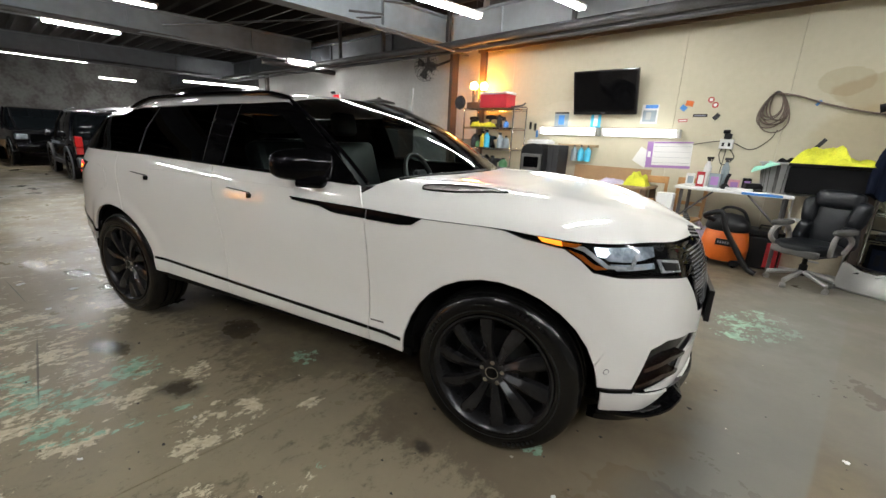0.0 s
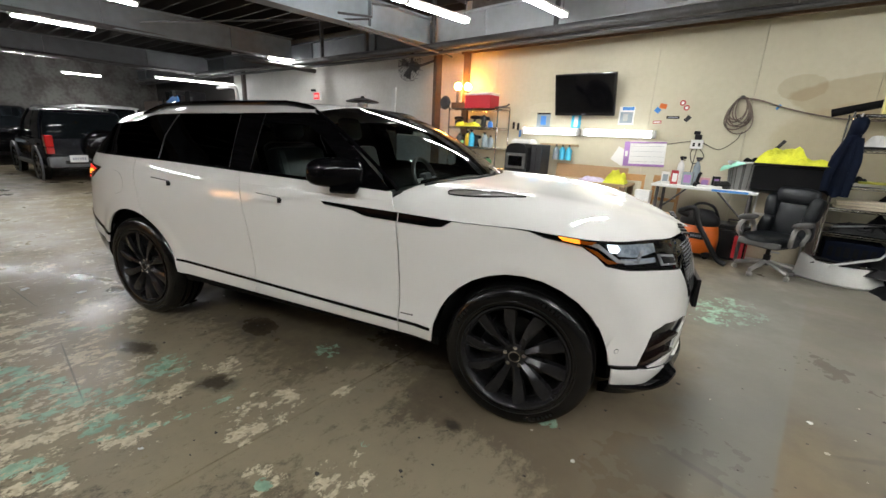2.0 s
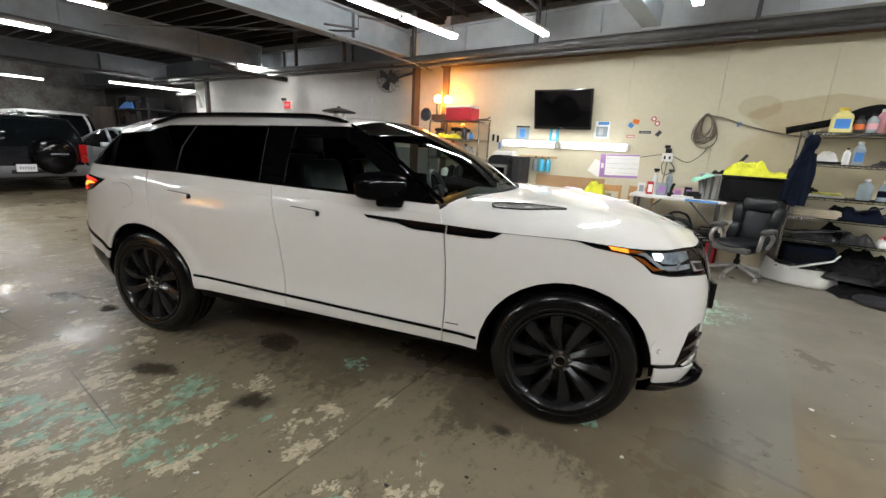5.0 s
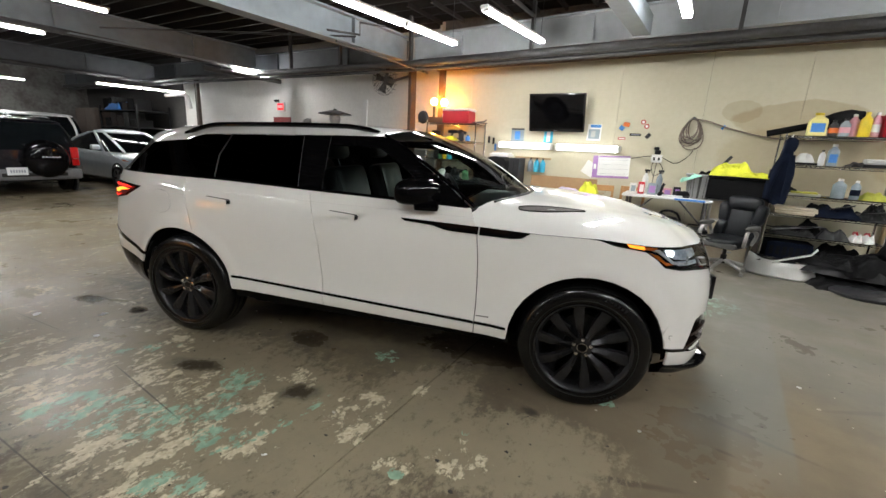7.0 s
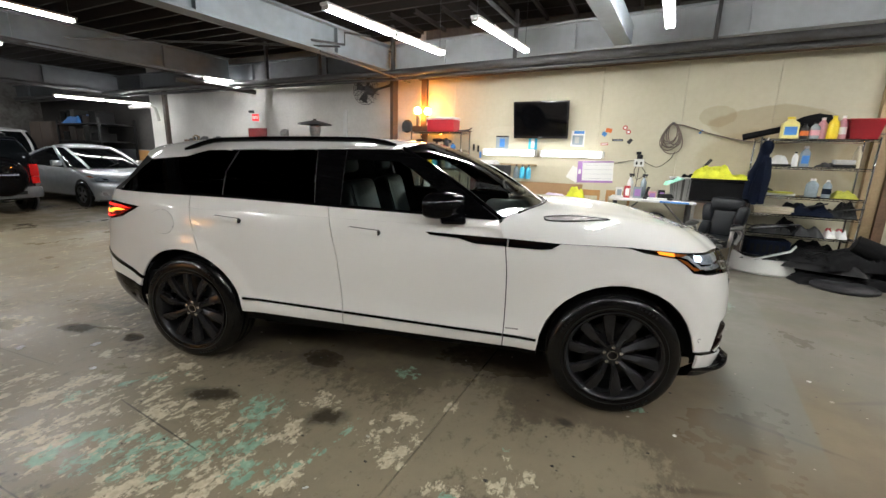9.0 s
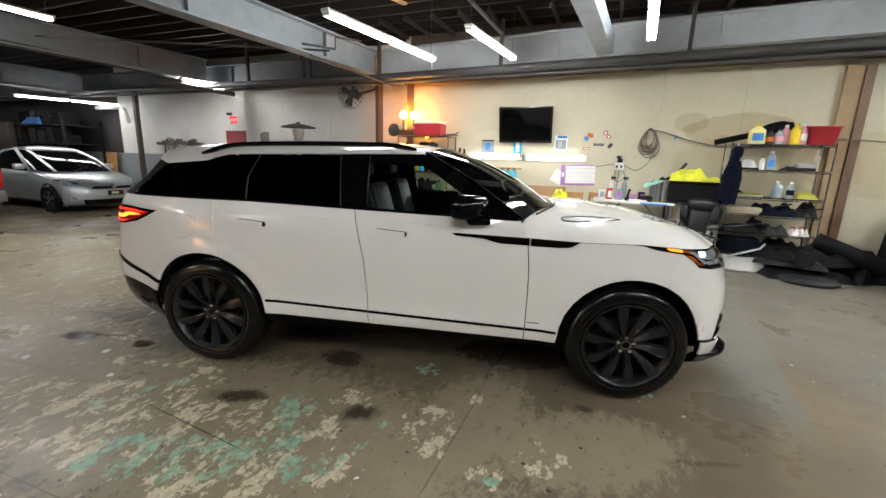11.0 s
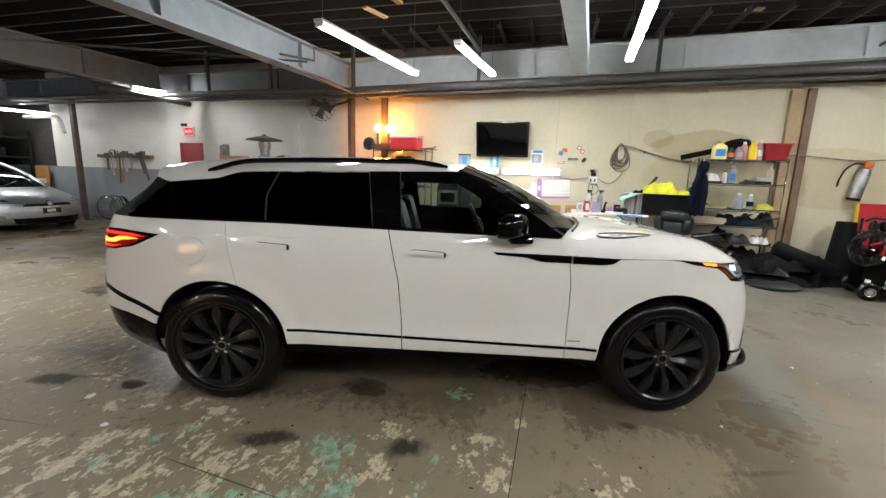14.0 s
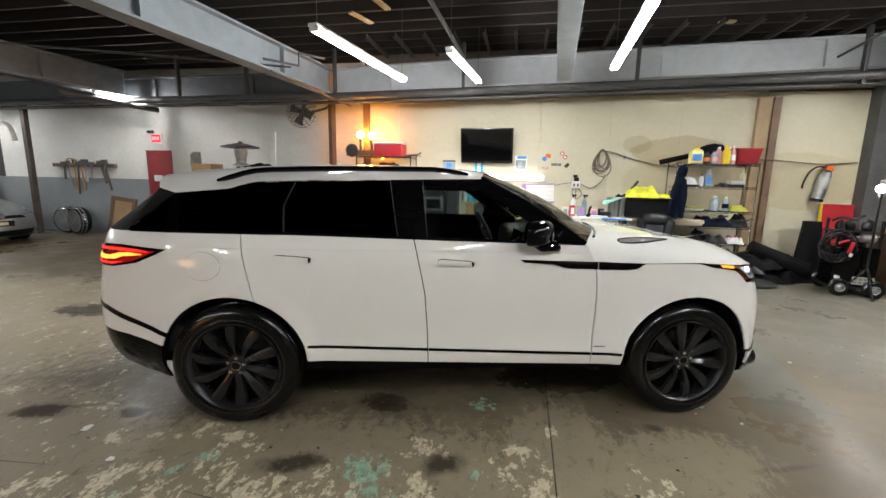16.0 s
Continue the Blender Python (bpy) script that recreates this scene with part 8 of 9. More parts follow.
bm.faces.new(rows[0])
part("cover", bm, "black_cloth", t, smooth=True)

t = thing("wheeled_charger", pose(2.80, 5.62, 0, 0, 0, -12), "black wheeled garage machine with coiled cables on it", "machine")
part("cabinet", box(-0.16, -0.20, 0.13, 0.34, 0.24, 0.70), "gloss_black", t, bevel=0.02)
part("tray", box(-0.20, -0.24, 0.10, 0.38, 0.28, 0.128), "satin_black", t, bevel=0.006)
for x in (-0.14, 0.32):
    for y in (-0.18, 0.22):
        part("frame_post", box(x - 0.016, y - 0.016, 0.70, x + 0.016, y + 0.016, 1.08), "satin_black", t)
part("frame_shelf", box(-0.17, -0.21, 0.90, 0.35, 0.25, 0.915), "satin_black", t)
part("motor", turn_bm(lathe([(0.06, -0.16), (0.095, -0.14), (0.10, 0.10), (0.07, 0.15), (0.03, 0.19)], 20, axis="x"), pose(0.10, 0.02, 0.80)), "satin_black", t, smooth=True)
part("pump", turn_bm(lathe([(0.04, -0.10), (0.065, -0.08), (0.065, 0.06), (0.03, 0.09)], 16, axis="x"), pose(0.20, -0.14, 0.83)), "pale_steel", t, "silver pump body", smooth=True)
part("valve", turn_bm(lathe([(0.03, 0), (0.045, 0.02), (0.045, 0.06), (0.02, 0.09)], 14), pose(0.02, -0.16, 0.78)), "dark_steel", t, smooth=True)
part("valve_pipe", tube([(0.02, -0.16, 0.84), (0.14, -0.17, 0.86), (0.32, -0.16, 0.86)], 0.014, 8), "steel", t, smooth=True)
for x, y, w, h, r in ((-0.08, 0.0, 0.10, 0.13, 20), (0.06, 0.06, 0.12, 0.16, -12), (0.20, -0.02, 0.11, 0.12, 32), (0.28, 0.08, 0.08, 0.18, 5)):
    part("top_tool", turn_bm(cushion(w, 0.09, h, 0.6, 3), pose(x, y, 0.985, 0, r, r * 2)), "satin_black", t, smooth=True)
part("handle", tube(spline([(-0.20, -0.06, 1.05), (-0.10, -0.06, 1.10), (0.06, -0.06, 1.09), (0.16, -0.06, 1.14)], 6), 0.018, 8), "satin_black", t, smooth=True)
part("control_panel", box(0.08, -0.206, 0.17, 0.32, -0.199, 0.28), "beige", t)
bm = bmesh.new()
for i in range(4):
    for j in range(2):
        box(0.092 + i * 0.056, -0.209, 0.18 + j * 0.047, 0.135 + i * 0.056, -0.2055, 0.217 + j * 0.047, bm)
part("panel_bars", bm, "bar_grey", t)
for i in range(11):
    ro = random.uniform(-0.02, 0.02)
    part("cable_loop", tube([(-0.17 + ro + (0.105 + 0.010 * i) * math.cos(a * math.pi / 14), -0.24 - 0.014 * (i % 4) - 0.02 * math.sin(2 * a + i), 0.70 + ro + (0.14 + 0.009 * i) * math.sin(a * math.pi / 14)) for a in range(28)], 0.012, 6, closed=True), "satin_black", t, smooth=True)
part("red_clamp", turn_bm(box(-0.020, -0.02, -0.08, 0.020, 0.02, 0.08), pose(-0.03, -0.30, 0.70, 0, 12, 0)), "red_plastic", t, bevel=0.008)
part("red_clamp", turn_bm(box(-0.014, -0.015, -0.06, 0.014, 0.015, 0.06), pose(-0.12, -0.30, 0.78, 0, 65, 0)), "red_plastic", t, bevel=0.006)
part("white_tag", turn_bm(box(-0.018, -0.004, -0.025, 0.018, 0.004, 0.025), pose(-0.03, -0.325, 0.60, 0, 20, 0)), "paper", t)
part("white_tag", turn_bm(box(-0.03, -0.004, -0.02, 0.03, 0.004, 0.02), pose(-0.10, -0.225, 0.26, 0, 10, 0)), "paper", t)
for x, y in ((-0.08, -0.27), (0.30, -0.27), (-0.08, 0.30), (0.30, 0.30)):
    w = part("wheel", turn_bm(lathe([(0.055, -0.04), (0.10, -0.045), (0.125, -0.02), (0.125, 0.02), (0.10, 0.045), (0.055, 0.04)], 26, axis="y"), pose(x, y, 0.125)), "rubber", t, smooth=True)
    part("wheel_disc", turn_bm(lathe([(0.060, -0.046), (0.045, -0.038), (0.02, -0.052), (0.001, -0.052)], 18, axis="y", caps=False), pose(x, y, 0.125)), "pale_steel", w, smooth=True)
t = thing("brown_cabinet", pose(3.70, 5.75, 0), "dark brown cabinet beside the machine", "cabinet")
part("body", box(-0.30, -0.3, 0.06, 0.4, 0.3, 0.86), "brown_wood", t, bevel=0.008)
part("door", box(-0.28, -0.318, 0.10, 0.38, -0.302, 0.82), "brown_wood", t, bevel=0.004)
part("foot", box(-0.28, -0.28, 0, 0.38, 0.28, 0.058), "satin_black", t)
part("green_box", box(-0.28, -0.2, 0.862, -0.08, 0.1, 0.95), "yellow_plastic", t)
t = thing("work_lamp", pose(2.92, 5.30, 0), "bright white work lamp on a black tripod stand", "lamp")
for a in (20, 140, 260):
    part("leg", tube([(0, 0, 0.42), (0.26 * math.cos(radians(a)), 0.26 * math.sin(radians(a)), 0.015)], 0.014, 6), "satin_black", t)
part("pole", tube([(0, 0, 0.40), (0, 0, 1.46)], 0.014, 8), "satin_black", t)
# unseen housing, widened on one side to shield the machine from the bulb
part("shield_housing", box(0.02, 0.055, 1.40, 0.24, 0.09, 1.64), "dark_steel", t, bevel=0.01)
bm = bmesh.new()
bmesh.ops.create_icosphere(bm, subdivisions=3, radius=0.050)
part("bulb", turn_bm(bm, pose(-0.02, 0, 1.52)), "work_glow", t, "glowing bulb", smooth=True)

# left shelf contents
t = thing("cooler", pose(-4.48, LY + 0.12, 1.968), "red cool box with a white lid on the shelf", "cool box")
part("tub", box(-0.29, -0.15, 0, 0.29, 0.16, 0.23), "red_plastic", t, bevel=0.012)
part("lid", box(-0.30, -0.16, 0.232, 0.30, 0.17, 0.275), "white_plastic", t, bevel=0.01)
part("handle", tube([(-0.302, -0.1, 0.2), (-0.325, -0.1, 0.13), (-0.325, 0.1, 0.13), (-0.302, 0.1, 0.2)], 0.008, 6), "white_plastic", t)
t = thing("desk_fan", pose(-5.28, LY - 0.06, 1.968), "small dark round fan at the end of the shelf", "fan")
part("head", turn_bm(lathe([(0.001, -0.05), (0.10, -0.04), (0.13, 0), (0.10, 0.05), (0.001, 0.06)], 22, axis="y"), pose(0.06, 0, 0.10)), "dark_grey", t, smooth=True)
part("base", lathe([(0.06, 0), (0.05, 0.02), (0.012, 0.03), (0.012, 0.10)], 14), "dark_grey", t)
t = thing("metal_arms", pose(-4.05, LY + 0.1, 1.968), "dark metal brackets at the end of the shelf", "brackets")
part("bar", tube([(-0.1, 0, 0.02), (0.16, -0.05, 0.035), (0.22, -0.06, 0.07)], 0.014, 6), "dark_steel", t)
part("rod", tube([(-0.06, 0.06, 0.02), (0.2, 0.02, 0.01)], 0.01, 6), "dark_steel", t)
for x, z, r, h, mt, lab, sp in ((-4.98, 1.63, 0.09, 0.16, "satin_black", "black plastic pot on the shelf", False), (-4.40, 1.63, 0.05, 0.22, "dark_grey", "dark spray can on the shelf", False), (-4.25, 1.63, 0.05, 0.12, "blue_print", "small blue tin on the shelf", False),
                                (-4.95, 1.26, 0.08, 0.24, "dark_grey", "dark canister on the shelf", False), (-4.75, 1.26, 0.055, 0.28, "yellow_plastic", "yellow spray bottle on the shelf", True), (-4.66, 1.26, 0.055, 0.30, "cyan_liquid", "blue spray bottle on the shelf", True),
                                (-4.78, 1.26, 0.04, 0.14, "red_plastic", "small red tin on the shelf", False), (-4.88, 1.26, 0.05, 0.13, "green_plastic", "green tin on the shelf", False), (-4.35, 1.26, 0.06, 0.26, "pale_plastic", "clear blue bottle on the shelf", True), (-4.22, 1.26, 0.055, 0.22, "pale_plastic", "clear bottle on the shelf", False),
                                (-4.5, 0.86, 0.09, 0.25, "satin_black", "black tub on the lower shelf", False), (-4.25, 0.86, 0.08, 0.22, "green_plastic", "green bottle on the lower shelf", False), (-4.8, 0.86, 0.09, 0.22, "white_plastic", "white tub on the lower shelf", False)):
    bottle(pose(x, LY + 0.12, z), r, h, mt, lab, "satin_black", spray=sp, group="bottles on the shelf")
for x, z, w, h, mt, sd in ((-4.86, 1.635, 0.22, 0.10, "yellow_cloth", 2.0), (-4.60, 1.635, 0.24, 0.09, "yellow_cloth", 3.1)):
    t = thing("yellow_gloves", pose(x, LY + 0.06, z), "yellow rubber gloves lying on the shelf", "gloves", "yellow gloves")
    part("cloth", blob_cloth(w, 0.2, h, sd, 6), mt, t, smooth=True)
for x, z, r, w in ((-4.62, 1.66, 20, 0.10), (-4.45, 1.66, -35, 0.08), (-4.40, 1.64, 60, 0.09), (-4.95, 1.29, 30, 0.08), (-4.55, 1.29, -25, 0.10), (-4.42, 0.88, 40, 0.10), (-5.02, 1.64, 10, 0.09)):
    t = thing("power_tool", pose(x, LY + 0.16, z, 0, 0, r), "dark cordless power tool on the shelf", "power tool", "tools on the shelf")
    part("motor", turn_bm(lathe([(0.03, -w), (0.042, 0), (0.03, w)], 12, axis="x"), pose(0, 0, 0.15)), "satin_black", t, smooth=True)
    part("grip", turn_bm(box(-0.022, -0.02, 0, 0.022, 0.02, 0.13), pose(-0.03, 0, 0.02, 0, 12, 0)), "dark_grey", t, bevel=0.008)
    part("battery", box(-0.06, -0.035, 0, 0.03, 0.035, 0.03), "satin_black", t, bevel=0.006)
t = thing("black_bag", pose(-4.80, LY + 0.24, 1.26), "slumped black bag on the shelf", "bag")
part("bag", blob_cloth(0.42, 0.2, 0.30, 4.7, 5), "black_cloth", t, smooth=True)
t = thing("black_bag", pose(-4.72, LY + 0.2, 0.86), "slumped black bag on the lower shelf", "bag")
part("bag", blob_cloth(0.5, 0.26, 0.24, 6.2, 5), "black_cloth", t, smooth=True)
t = thing("kitchen_oven", pose(-3.53, 6.72, 0), "black arched cabinet with two grey-framed front openings", "cabinet")
bm = bmesh.new()
arch = [(-0.22, 0.0), (-0.22, 1.22), (-0.20, 1.30), (-0.14, 1.355), (0.0, 1.375), (0.14, 1.355), (0.20, 1.30), (0.22, 1.22), (0.22, 0.0)]
for yy in (-0.20, 0.22):
    bm.faces.new([bm.verts.new((x, yy, z)) for x, z in arch])
bm.verts.ensure_lookup_table()
for i in range(9):
    j = (i + 1) % 9
    bm.faces.new((bm.verts[i], bm.verts[j], bm.verts[9 + j], bm.verts[9 + i]))
part("cabinet", bm, "satin_black", t, bevel=0.008)
for z0, z1 in ((0.62, 0.88), (0.93, 1.20)):
    fr = part("front_frame", box(-0.195, -0.218, z0, 0.195, -0.202, z1), "dark_cloth", t, "grey front frame", bevel=0.008)
    part("opening", box(-0.14, -0.222, z0 + 0.045, 0.14, -0.2165, z1 - 0.05), "gloss_black", fr)
part("round_pan", lathe([(0.10, -0.226), (0.10, -0.2225)], 24, axis="y"), "satin_black", t)
t = thing("paper_stack", pose(-3.50, 6.72, 1.372), "pale tray of papers on the black cabinet", "papers")
part("tray", box(-0.18, -0.14, 0, 0.2, 0.14, 0.05), "white_plastic", t, bevel=0.006)
part("paper", turn_bm(box(-0.15, -0.12, 0.052, 0.17, 0.12, 0.075), pose(0, 0, 0, 0, 0, 6)), "paper", t)
t = thing("black_tower", pose(-3.20, 6.80, 0), "tall narrow blue-black cabinet beside the arched one", "cabinet")
part("cabinet", box(-0.10, -0.16, 0, 0.10, 0.2, 1.36), "dark_grey", t, bevel=0.01)
part("door_seam", box(-0.002, -0.163, 0.05, 0.002, -0.1595, 1.3), "void_black", t)
for x, z in ((-3.95, 1.72), (-3.85, 1.70), (-3.80, 1.58)):
    t = thing("hanging_tool", pose(x, Y, z), "small dark tool hung on the wall", "tool", "hanging tools")
    part("grip", box(-0.02, -0.03, -0.10, 0.02, 0, 0.03), "satin_black" if x != -3.80 else "blue_print", t, bevel=0.008)
    part("nail", tube([(0, 0, 0.03), (0, -0.03, 0.04)], 0.004, 5), "steel", t)

# ---- things: the white wall ----
W = WHITE_Y
d1 = thing("door_1", pose(-10.68, W, 0), "red painted exit door in a red frame", "door", kind="structure")
part("leaf", box(-0.33, -0.012, 0, 0.33, 0.0, 2.05), "red_paint", d1)
for x in (-0.35, 0.33):
    part("frame", box(x, -0.02, 0, x + 0.04, 0.12, 2.10), "red_paint", d1)
part("frame", box(-0.35, -0.02, 2.05, 0.37, 0.12, 2.10), "red_paint", d1)
part("door_notice", box(-0.18, -0.018, 1.35, 0.06, -0.013, 1.50), "paper", d1)
part("push_bar", box(-0.28, -0.06, 0.95, 0.28, -0.013, 1.02), "steel", d1, bevel=0.008)
t = thing("exit_sign", pose(-10.66, W, 2.26), "lit red exit sign with emergency lamps", "exit sign")
part("box", box(-0.15, -0.06, 0, 0.15, 0, 0.24), "white_plastic", t, bevel=0.008)
part("panel", box(-0.13, -0.064, 0.03, 0.13, -0.059, 0.21), "exit_glow", t, "glowing red panel")
for k in range(4):
    part("letter_bar", box(-0.10 + k * 0.052, -0.067, 0.08, -0.068 + k * 0.052, -0.063, 0.16), "paper", t)
for x in (-0.20, -0.10):
    part("lamp_head", turn_bm(lathe([(0.02, 0), (0.04, 0.05), (0.04, 0.06)], 14, axis="y"), pose(x, -0.10, 0.28)), "dark_grey", t)
part("lamp_arm", tube([(-0.2, -0.04, 0.27), (-0.05, -0.03, 0.24)], 0.01, 6), "dark_grey", t)

t = thing("wall_fan", pose(-6.42, W - 0.62, 2.86), "dark caged industrial fan on the column bracket", "fan")
for k in range(7):
    r = 0.05 + 0.045 * k
    part("cage_ring", tube([(r * math.cos(a * math.pi / 14), -0.10 - 0.06 * (1 - (k / 6) ** 2), r * math.sin(a * math.pi / 14)) for a in range(28)], 0.0045, 5, closed=True), "dark_steel", t)
for k in range(18):
    a = k * math.pi / 9
    part("cage_wire", tube([(0.05 * math.cos(a), -0.16, 0.05 * math.sin(a)), (0.2 * math.cos(a), -0.145, 0.2 * math.sin(a)), (0.32 * math.cos(a), -0.08, 0.32 * math.sin(a)), (0.30 * math.cos(a), 0.02, 0.30 * math.sin(a))], 0.006, 4), "dark_steel", t)
for k in range(4):
    bm = bmesh.new()
    q = [bm.verts.new(p) for p in ((0.04, -0.05, -0.03), (0.25, -0.10, -0.09), (0.27, -0.04, 0.09), (0.04, -0.03, 0.04))]
    bm.faces.new(q)
    bmesh.ops.solidify(bm, geom=bm.faces[:], thickness=0.006)
    part("blade", turn_bm(bm, pose(0, 0, 0, 0, 90 * k + 20, 0)), "dark_grey", t)
part("motor", lathe([(0.09, -0.02), (0.10, 0.10), (0.06, 0.20)], 18, axis="y"), "dark_grey", t, smooth=True)
part("bracket", tube([(0, 0.15, 0), (0.35, 0.30, 0.12), (0.50, 0.26, 0.20)], 0.025, 8), "dark_steel", t)

t = thing("patio_heater", pose(-7.80, 6.68, 0), "steel patio heater with a wide round hood", "patio heater")
part("base", lathe([(0.24, 0), (0.24, 0.05), (0.22, 0.55), (0.20, 0.60)], 22), "steel", t, smooth=True)
part("pole", lathe([(0.03, 0.60), (0.03, 1.85)], 12), "steel", t, smooth=True)
part("burner", lathe([(0.17, 1.74), (0.17, 1.76), (0.10, 1.80), (0.105, 1.90), (0.13, 1.98), (0.13, 2.08), (0.05, 2.12)], 20), "steel", t, "perforated steel burner", smooth=True)
part("hood", lathe([(0.39, 2.115), (0.375, 2.14), (0.18, 2.19), (0.05, 2.215), (0.03, 2.25)], 28), "dark_steel", t, smooth=True)
t = thing("narrow_board", pose(-7.62, W - 0.08, 0, 0, 3, 0), "narrow white board leaning on the wall", "board")
part("board", box(-0.06, -0.02, 0, 0.06, 0.02, 2.52), "white_plastic", t)
t = thing("black_bench_stuff", pose(-7.55, 6.95, 0), "black covered machine by the wall", "machine")
part("body", box(-0.55, -0.25, 0, 0.4, 0.25, 1.55), "dark_grey", t, bevel=0.02)
part("cover", turn_bm(blob_cloth(1.0, 0.55, 0.28, 2.4, 6), pose(-0.07, 0, 1.55)), "black_cloth", t, smooth=True)
t = thing("cardboard_box", pose(-9.0, 7.1, 0), "tall brown cardboard box by the white wall", "box")
part("box", box(-0.25, -0.2, 0, 0.25, 0.2, 1.78), "cardboard", t, bevel=0.005)
part("tape", box(-0.251, -0.203, 1.2, 0.251, -0.199, 1.26), "tan_wood", t)
t = thing("hanging_bag", pose(-9.62, W, 1.92), "grey cloth bag hung on the white wall", "bag")
part("bag", turn_bm(blob_cloth(0.24, 0.62, 0.16, 7.1, 4), pose(0, 0, -0.16, 90, 0, 0)), "grey_cloth", t, smooth=True)
part("nail", tube([(0, 0, 0.14), (0, -0.05, 0.16)], 0.008, 5), "steel", t)

# tool board with hanging tools
t = thing("tool_rack", pose(-12.9, W, 1.70), "wooden rack with old hand tools hanging on it", "tool rack")
part("board", box(-0.95, -0.10, -0.03, 0.95, 0, 0.06), "brown_wood", t)
for i, (x, l, w, mt) in enumerate(((-0.55, 0.35, 0.05, "dark_steel"), (-0.42, 0.5, 0.025, "steel"), (-0.22, 0.62, 0.03, "chair_wood"), (-0.12, 0.72, 0.03, "dark_steel"), (-0.02, 0.65, 0.025, "chair_wood"), (0.10, 0.40, 0.06, "grey_plain"), (0.30, 0.30, 0.05, "steel"), (0.60, 0.45, 0.07, "brown_wood"), (0.70, 0.62, 0.05, "dark_steel"))):
    tl = part("tool_handle", turn_bm(box(-w / 2, -0.13, -l, w / 2, -0.10, 0), pose(x, 0, 0, 0, random.uniform(-5, 5) - (14 if x > 0.5 else 0), 0)), mt, t, bevel=0.004)
    part("tool_head", box(x - w * 1.5, -0.15, 0.0, x + w * 1.5, -0.09, 0.10 + 0.03 * (i % 3)), "dark_steel", tl, bevel=0.006)
part("coil", tube([(-0.30 + 0.14 * math.cos(a * math.pi / 10), -0.14, 0.10 + 0.08 * math.sin(a * math.pi / 10)) for a in range(20)], 0.02, 6, closed=True), "tan_wood", t)
# wheels wrapped in plastic
M["film"] = material("crumpled_clear_film", (0.22, 0.23, 0.235), (0.09, 0.09, 0.095), 0.22, scale=5, fine=22, bump=0.8, contrast=0.1)
for x, y, r in ((-13.15, 7.10, 8), (-12.75, 7.05, -12)):
    t = thing("wrapped_wheel", pose(x, y, 0.34, 0, 0, r), "car wheel wrapped in clear plastic film", "wheel", "stored wheels")
    part("tyre", lathe([(0.20, -0.11), (0.30, -0.115), (0.335, -0.07), (0.335, 0.07), (0.30, 0.115), (0.20, 0.11)], 30, axis="y", caps=False), "rubber", t, smooth=True)
    part("film", lathe([(0.001, -0.125), (0.16, -0.13), (0.27, -0.125), (0.33, -0.085), (0.339, 0.0)], 22, axis="y", caps=False), "film", t)
t = thing("wooden_screen", pose(-11.75, 7.2, 0, 0, 6, 0), "brown wooden frame leaning on the grey wall", "frame")
for x in (-0.35, 0.28):
    part("stile", turn_bm(box(x, -0.03, 0, x + 0.09, 0.03, 0.95), pose(0, 0, 0, -8, 0, 0)), "brown_wood", t)
for z in (0.05, 0.85):
    part("rail", turn_bm(box(-0.26, -0.026, z, 0.28, 0.026, z + 0.10), pose(0, 0, 0, -8, 0, 0)), "brown_wood", t)
part("panel", turn_bm(box(-0.26, 0.0, 0.15, 0.28, 0.012, 0.85), pose(0, 0, 0, -8, 0, 0)), "cardboard", t)

structure("column_3", box(-14.10, 7.00, 0, -13.98, 7.10, 3.2), "rusty", "dark brown steel column by the white wall", "column")
structure("pipe_11", tube(spline([(-15.9, 7.05, 2.72), (-14.9, 7.02, 2.72), (-14.5, 6.98, 2.66), (-14.3, 6.92, 2.50), (-14.24, 6.92, 2.28)], 6), 0.055, 10), "white_wall", "pale vent pipe bending down at the column", "pipe", smooth=True)

# storage rack in the back corner
t = thing("storage_rack", pose(-18.9, 6.3, 0), "dark steel storage rack crowded with boxes and parts", "rack")
for x in (0, 2.6):
    for y in (0, 1.0):
        part("upright", box(x - 0.03, y - 0.03, 0, x + 0.03, y + 0.03, 2.35), "satin_black", t)
for z in (0.4, 1.0, 1.6, 2.15):
    part("shelf", box(-0.02, -0.02, z, 2.62, 1.02, z + 0.04), "satin_black", t)
k = 0
for z in (0.44, 1.04, 1.64, 2.19):
    x = 0.2
    while x < 2.4:
        w, h = random.uniform(0.2, 0.42), random.uniform(0.22, 0.48)
        q = thing("stored_box", pose(-18.9 + x + w / 2, 6.62, z), "worn storage box on the rack", "box", "boxes on the rack")
        mt = ("joist", "satin_black", "void_black", "black_cloth", "navy_cloth", "void_black", "joist")[k % 7 if z < 2 else (k * 3) % 7]
        part("carton", box(-w / 2, -0.28, 0, w / 2, 0.25, h), mt, q, bevel=0.006)
        part("flap", box(-w / 2 - 0.004, -0.284, h - 0.05, w / 2 + 0.004, 0.254, h - 0.04), mt, q)
        x += w + random.uniform(0.01, 0.10)
        k += 1
t = thing("blue_bundle", pose(-17.9, 6.55, 2.19), "blue tarpaulin bundle on top of the rack", "tarpaulin")
part("tarpaulin", blob_cloth(0.9, 0.6, 0.34, 3.6, 6), "blue_print", t, smooth=True)
t = thing("dark_cabinet", pose(-19.9, 6.5, 0), "dark brown wooden cabinet beside the rack", "cabinet")
part("body", box(-0.75, -0.3, 0, 0.85, 0.4, 2.25), "rusty", t, bevel=0.01)
for x in (-0.73, 0.055):
    part("door", box(x, -0.318, 0.08, x + 0.765, -0.302, 2.2), "rusty", t, bevel=0.004)
t = thing("plywood_sheet", pose(-16.1, 7.25, 0), "orange-brown wooden board leaning by the column", "board")
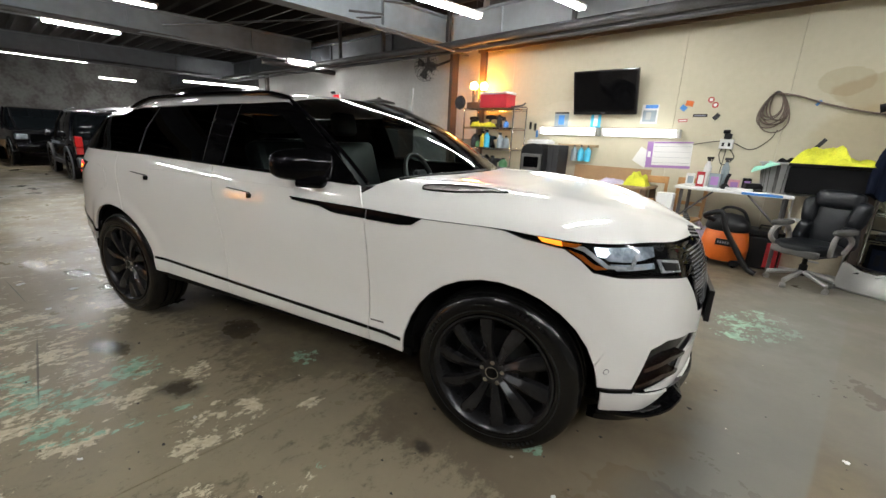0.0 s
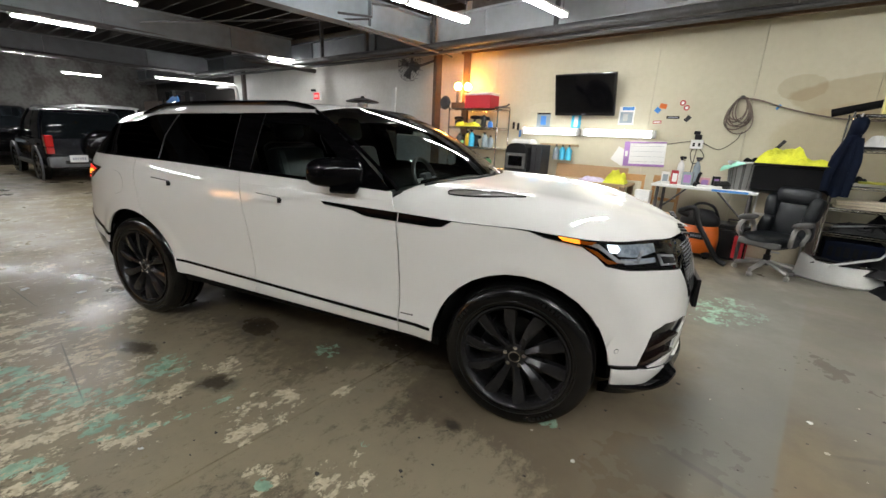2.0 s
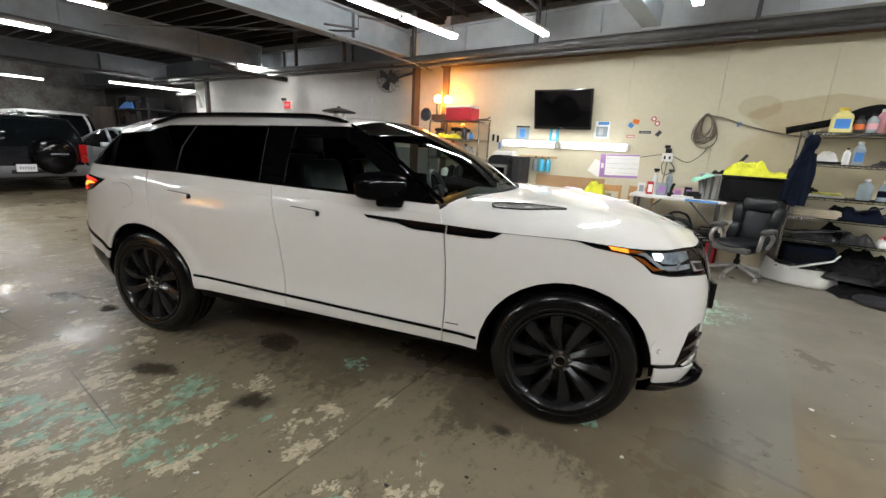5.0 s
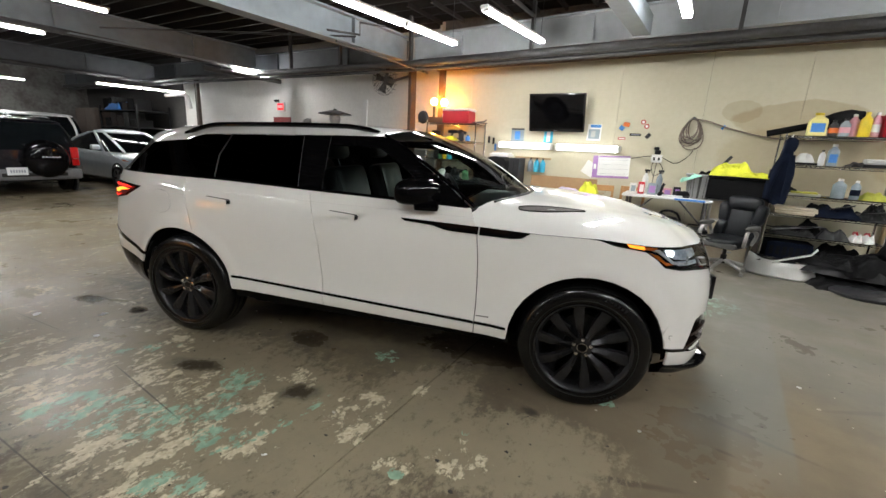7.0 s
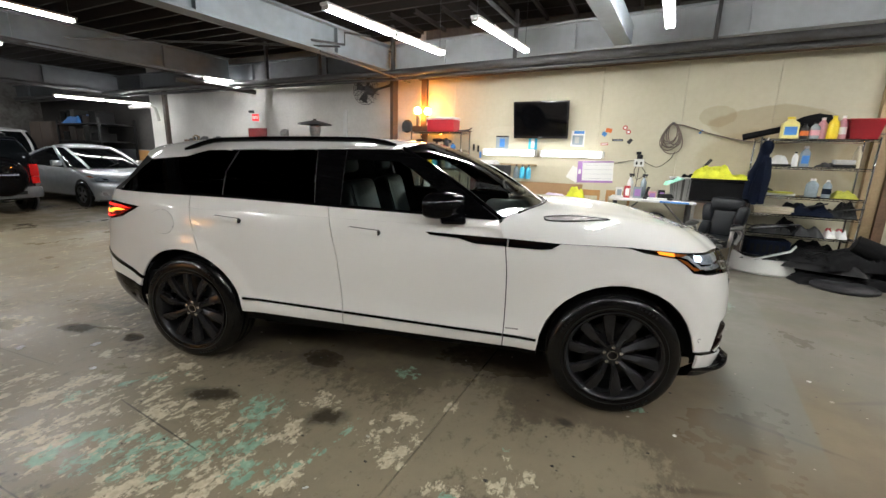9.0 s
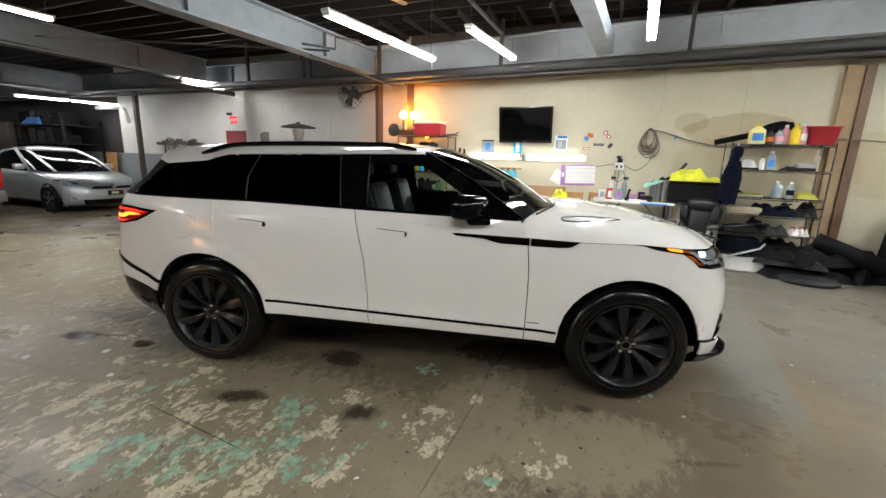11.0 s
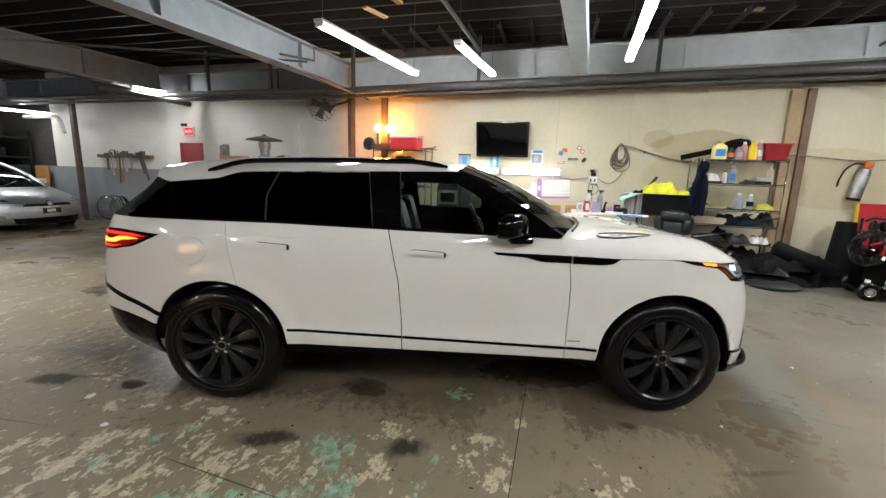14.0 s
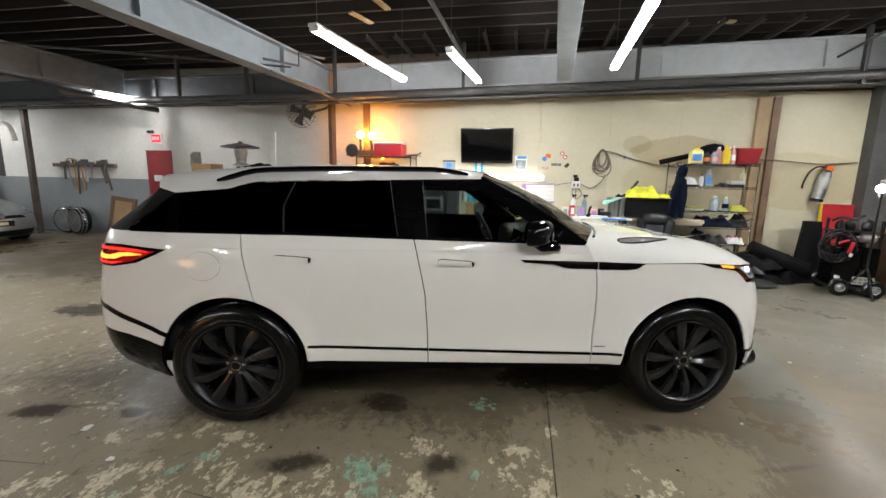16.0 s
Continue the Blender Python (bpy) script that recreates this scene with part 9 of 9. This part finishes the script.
part("board", turn_bm(box(-0.35, -0.015, 0, 0.35, 0.015, 1.38), pose(0, 0, 0, -5, 0, 0)), "chair_wood", t)
t = thing("long_carton", pose(-22.2, 0.2, 0), "long brown cardboard carton by the brick wall", "box")
part("carton", box(-0.3, -0.9, 0, 0.3, 0.9, 0.62), "cardboard", t, bevel=0.01)
part("tape", box(0.298, -0.9, 0.30, 0.304, 0.9, 0.36), "tan_wood", t)

# ---- things on the camera's side ----
t = thing("standing_heater", pose(-6.0, -4.1, 0, 0, 0, 150), "glowing orange radiant heater on a tripod stand", "heater")
part("reflector", box(-0.36, -0.05, 0.60, 0.36, 0.05, 1.50), "steel", t, bevel=0.01)
part("glowing_panel", box(-0.34, -0.058, 0.62, 0.34, -0.051, 1.48), glow("heater_glow", (1.0, 0.40, 0.08), 6.5), t)
bm = bmesh.new()
bmesh.ops.create_icosphere(bm, subdivisions=3, radius=0.05)
part("element", turn_bm(bm, pose(0.05, -0.09, 1.01)), glow("heater_core", (1.0, 0.55, 0.15), 40.0), t, smooth=True)
part("pole", tube([(0, 0, 0.3), (0, 0, 0.9)], 0.02, 8), "dark_steel", t)
for a in (90, 210, 330):
    part("leg", tube([(0, 0, 0.4), (0.3 * math.cos(radians(a)), 0.3 * math.sin(radians(a)), 0.012)], 0.012, 6), "dark_steel", t)

# more black parts crowding the lower shelves
for x, z, w, h, sd, mt in ((0.92, z3, 0.30, 0.10, 8.3, "black_cloth"), (1.25, z4, 0.26, 0.16, 7.2, "black_cloth"), (1.86, z4, 0.22, 0.22, 2.7, "satin_black"), (1.22, z5, 0.30, 0.20, 9.6, "black_cloth"), (1.62, 0.19, 0.60, 0.26, 3.3, "black_cloth"), (1.55, z2, 0.18, 0.08, 4.4, "dark_grey")):
    t = thing("black_part", pose(x, SY + 0.22, z), "black rubber and plastic car part on the shelf", "car part", "black parts")
    part("part", blob_cloth(w, 0.30, h, sd, 8), mt, t)
for i, (x, z) in enumerate(((0.95, z5 + 0.08), (1.15, z5 + 0.13), (1.40, z4 + 0.12), (1.78, z4 + 0.10))):
    t = thing("trim_strip", pose(x, SY + 0.05, z, random.uniform(-10, 10), random.uniform(-20, 20), random.uniform(-30, 30)), "bent black plastic trim strip on the shelf", "car part", "trim strips")
    part("strip", box(-0.22, -0.03, -0.01, 0.22, 0.03, 0.004), "satin_black", t, bevel=0.004)

# specks of paint, grit and scraps on the floor
verts, faces, which = [], [], []
for i in range(420):
    x, y = random.uniform(-5.5, 1.6), random.uniform(-0.9, 3.6)
    r = random.choice((0.003, 0.004, 0.005, 0.007, 0.010))
    o, k, a0 = len(verts), random.randint(4, 6), random.uniform(0, 6.28)
    for zz in (0.0005, random.uniform(0.0015, 0.004)):
        for q in range(k):
            a = a0 + q * 2 * math.pi / k
            rr = r * random.uniform(0.5, 1.3)
            verts.append((x + rr * math.cos(a) * 1.4, y + rr * math.sin(a), zz))
    faces.append([o + k + q for q in range(k)])
    faces += [[o + q, o + (q + 1) % k, o + k + (q + 1) % k, o + k + q] for q in range(k)]
    which += [i % 4 != 0] * (k + 1)
me = bpy.data.meshes.new("floor_specks")
me.from_pydata(verts, [], faces)
me.materials.append(material("pale_grit", (0.55, 0.51, 0.43), (0.34, 0.31, 0.26), 0.8))
me.materials.append(material("dark_grit", (0.035, 0.030, 0.026), (0.02, 0.018, 0.016), 0.8))
for f, w in zip(me.polygons, which):
    f.material_index = 1 if w else 0
tagged(new("floor_specks", me), "fine pale and dark grit scattered over the concrete floor", "grit", kind="stuff")
for x, y, r, w, d in ((-4.35, 0.50, 20, 0.10, 0.05), (-3.95, 0.30, -30, 0.07, 0.035), (-4.75, 0.20, 60, 0.09, 0.06), (-0.35, 1.45, 15, 0.03, 0.02), (0.55, 2.6, -10, 0.04, 0.025), (-1.9, 0.2, 40, 0.035, 0.012)):
    t = thing("paper_scrap", pose(x, y, 0.001, 0, 0, r), "small torn white paper scrap on the floor", "paper scrap", "paper scraps")
    bm = bmesh.new()
    n = 9
    top = [bm.verts.new((w * math.cos(q * 2 * math.pi / n) * random.uniform(0.15, 0.45), d * math.sin(q * 2 * math.pi / n) * random.uniform(0.4, 0.7), 0.004 + random.uniform(0, 0.006))) for q in range(n)]
    bm.faces.new(top)
    ext = bmesh.ops.extrude_face_region(bm, geom=bm.faces[:])
    bmesh.ops.translate(bm, vec=(0, 0, -0.003), verts=[g for g in ext["geom"] if isinstance(g, bmesh.types.BMVert)])
    part("scrap", bm, "paper", t)
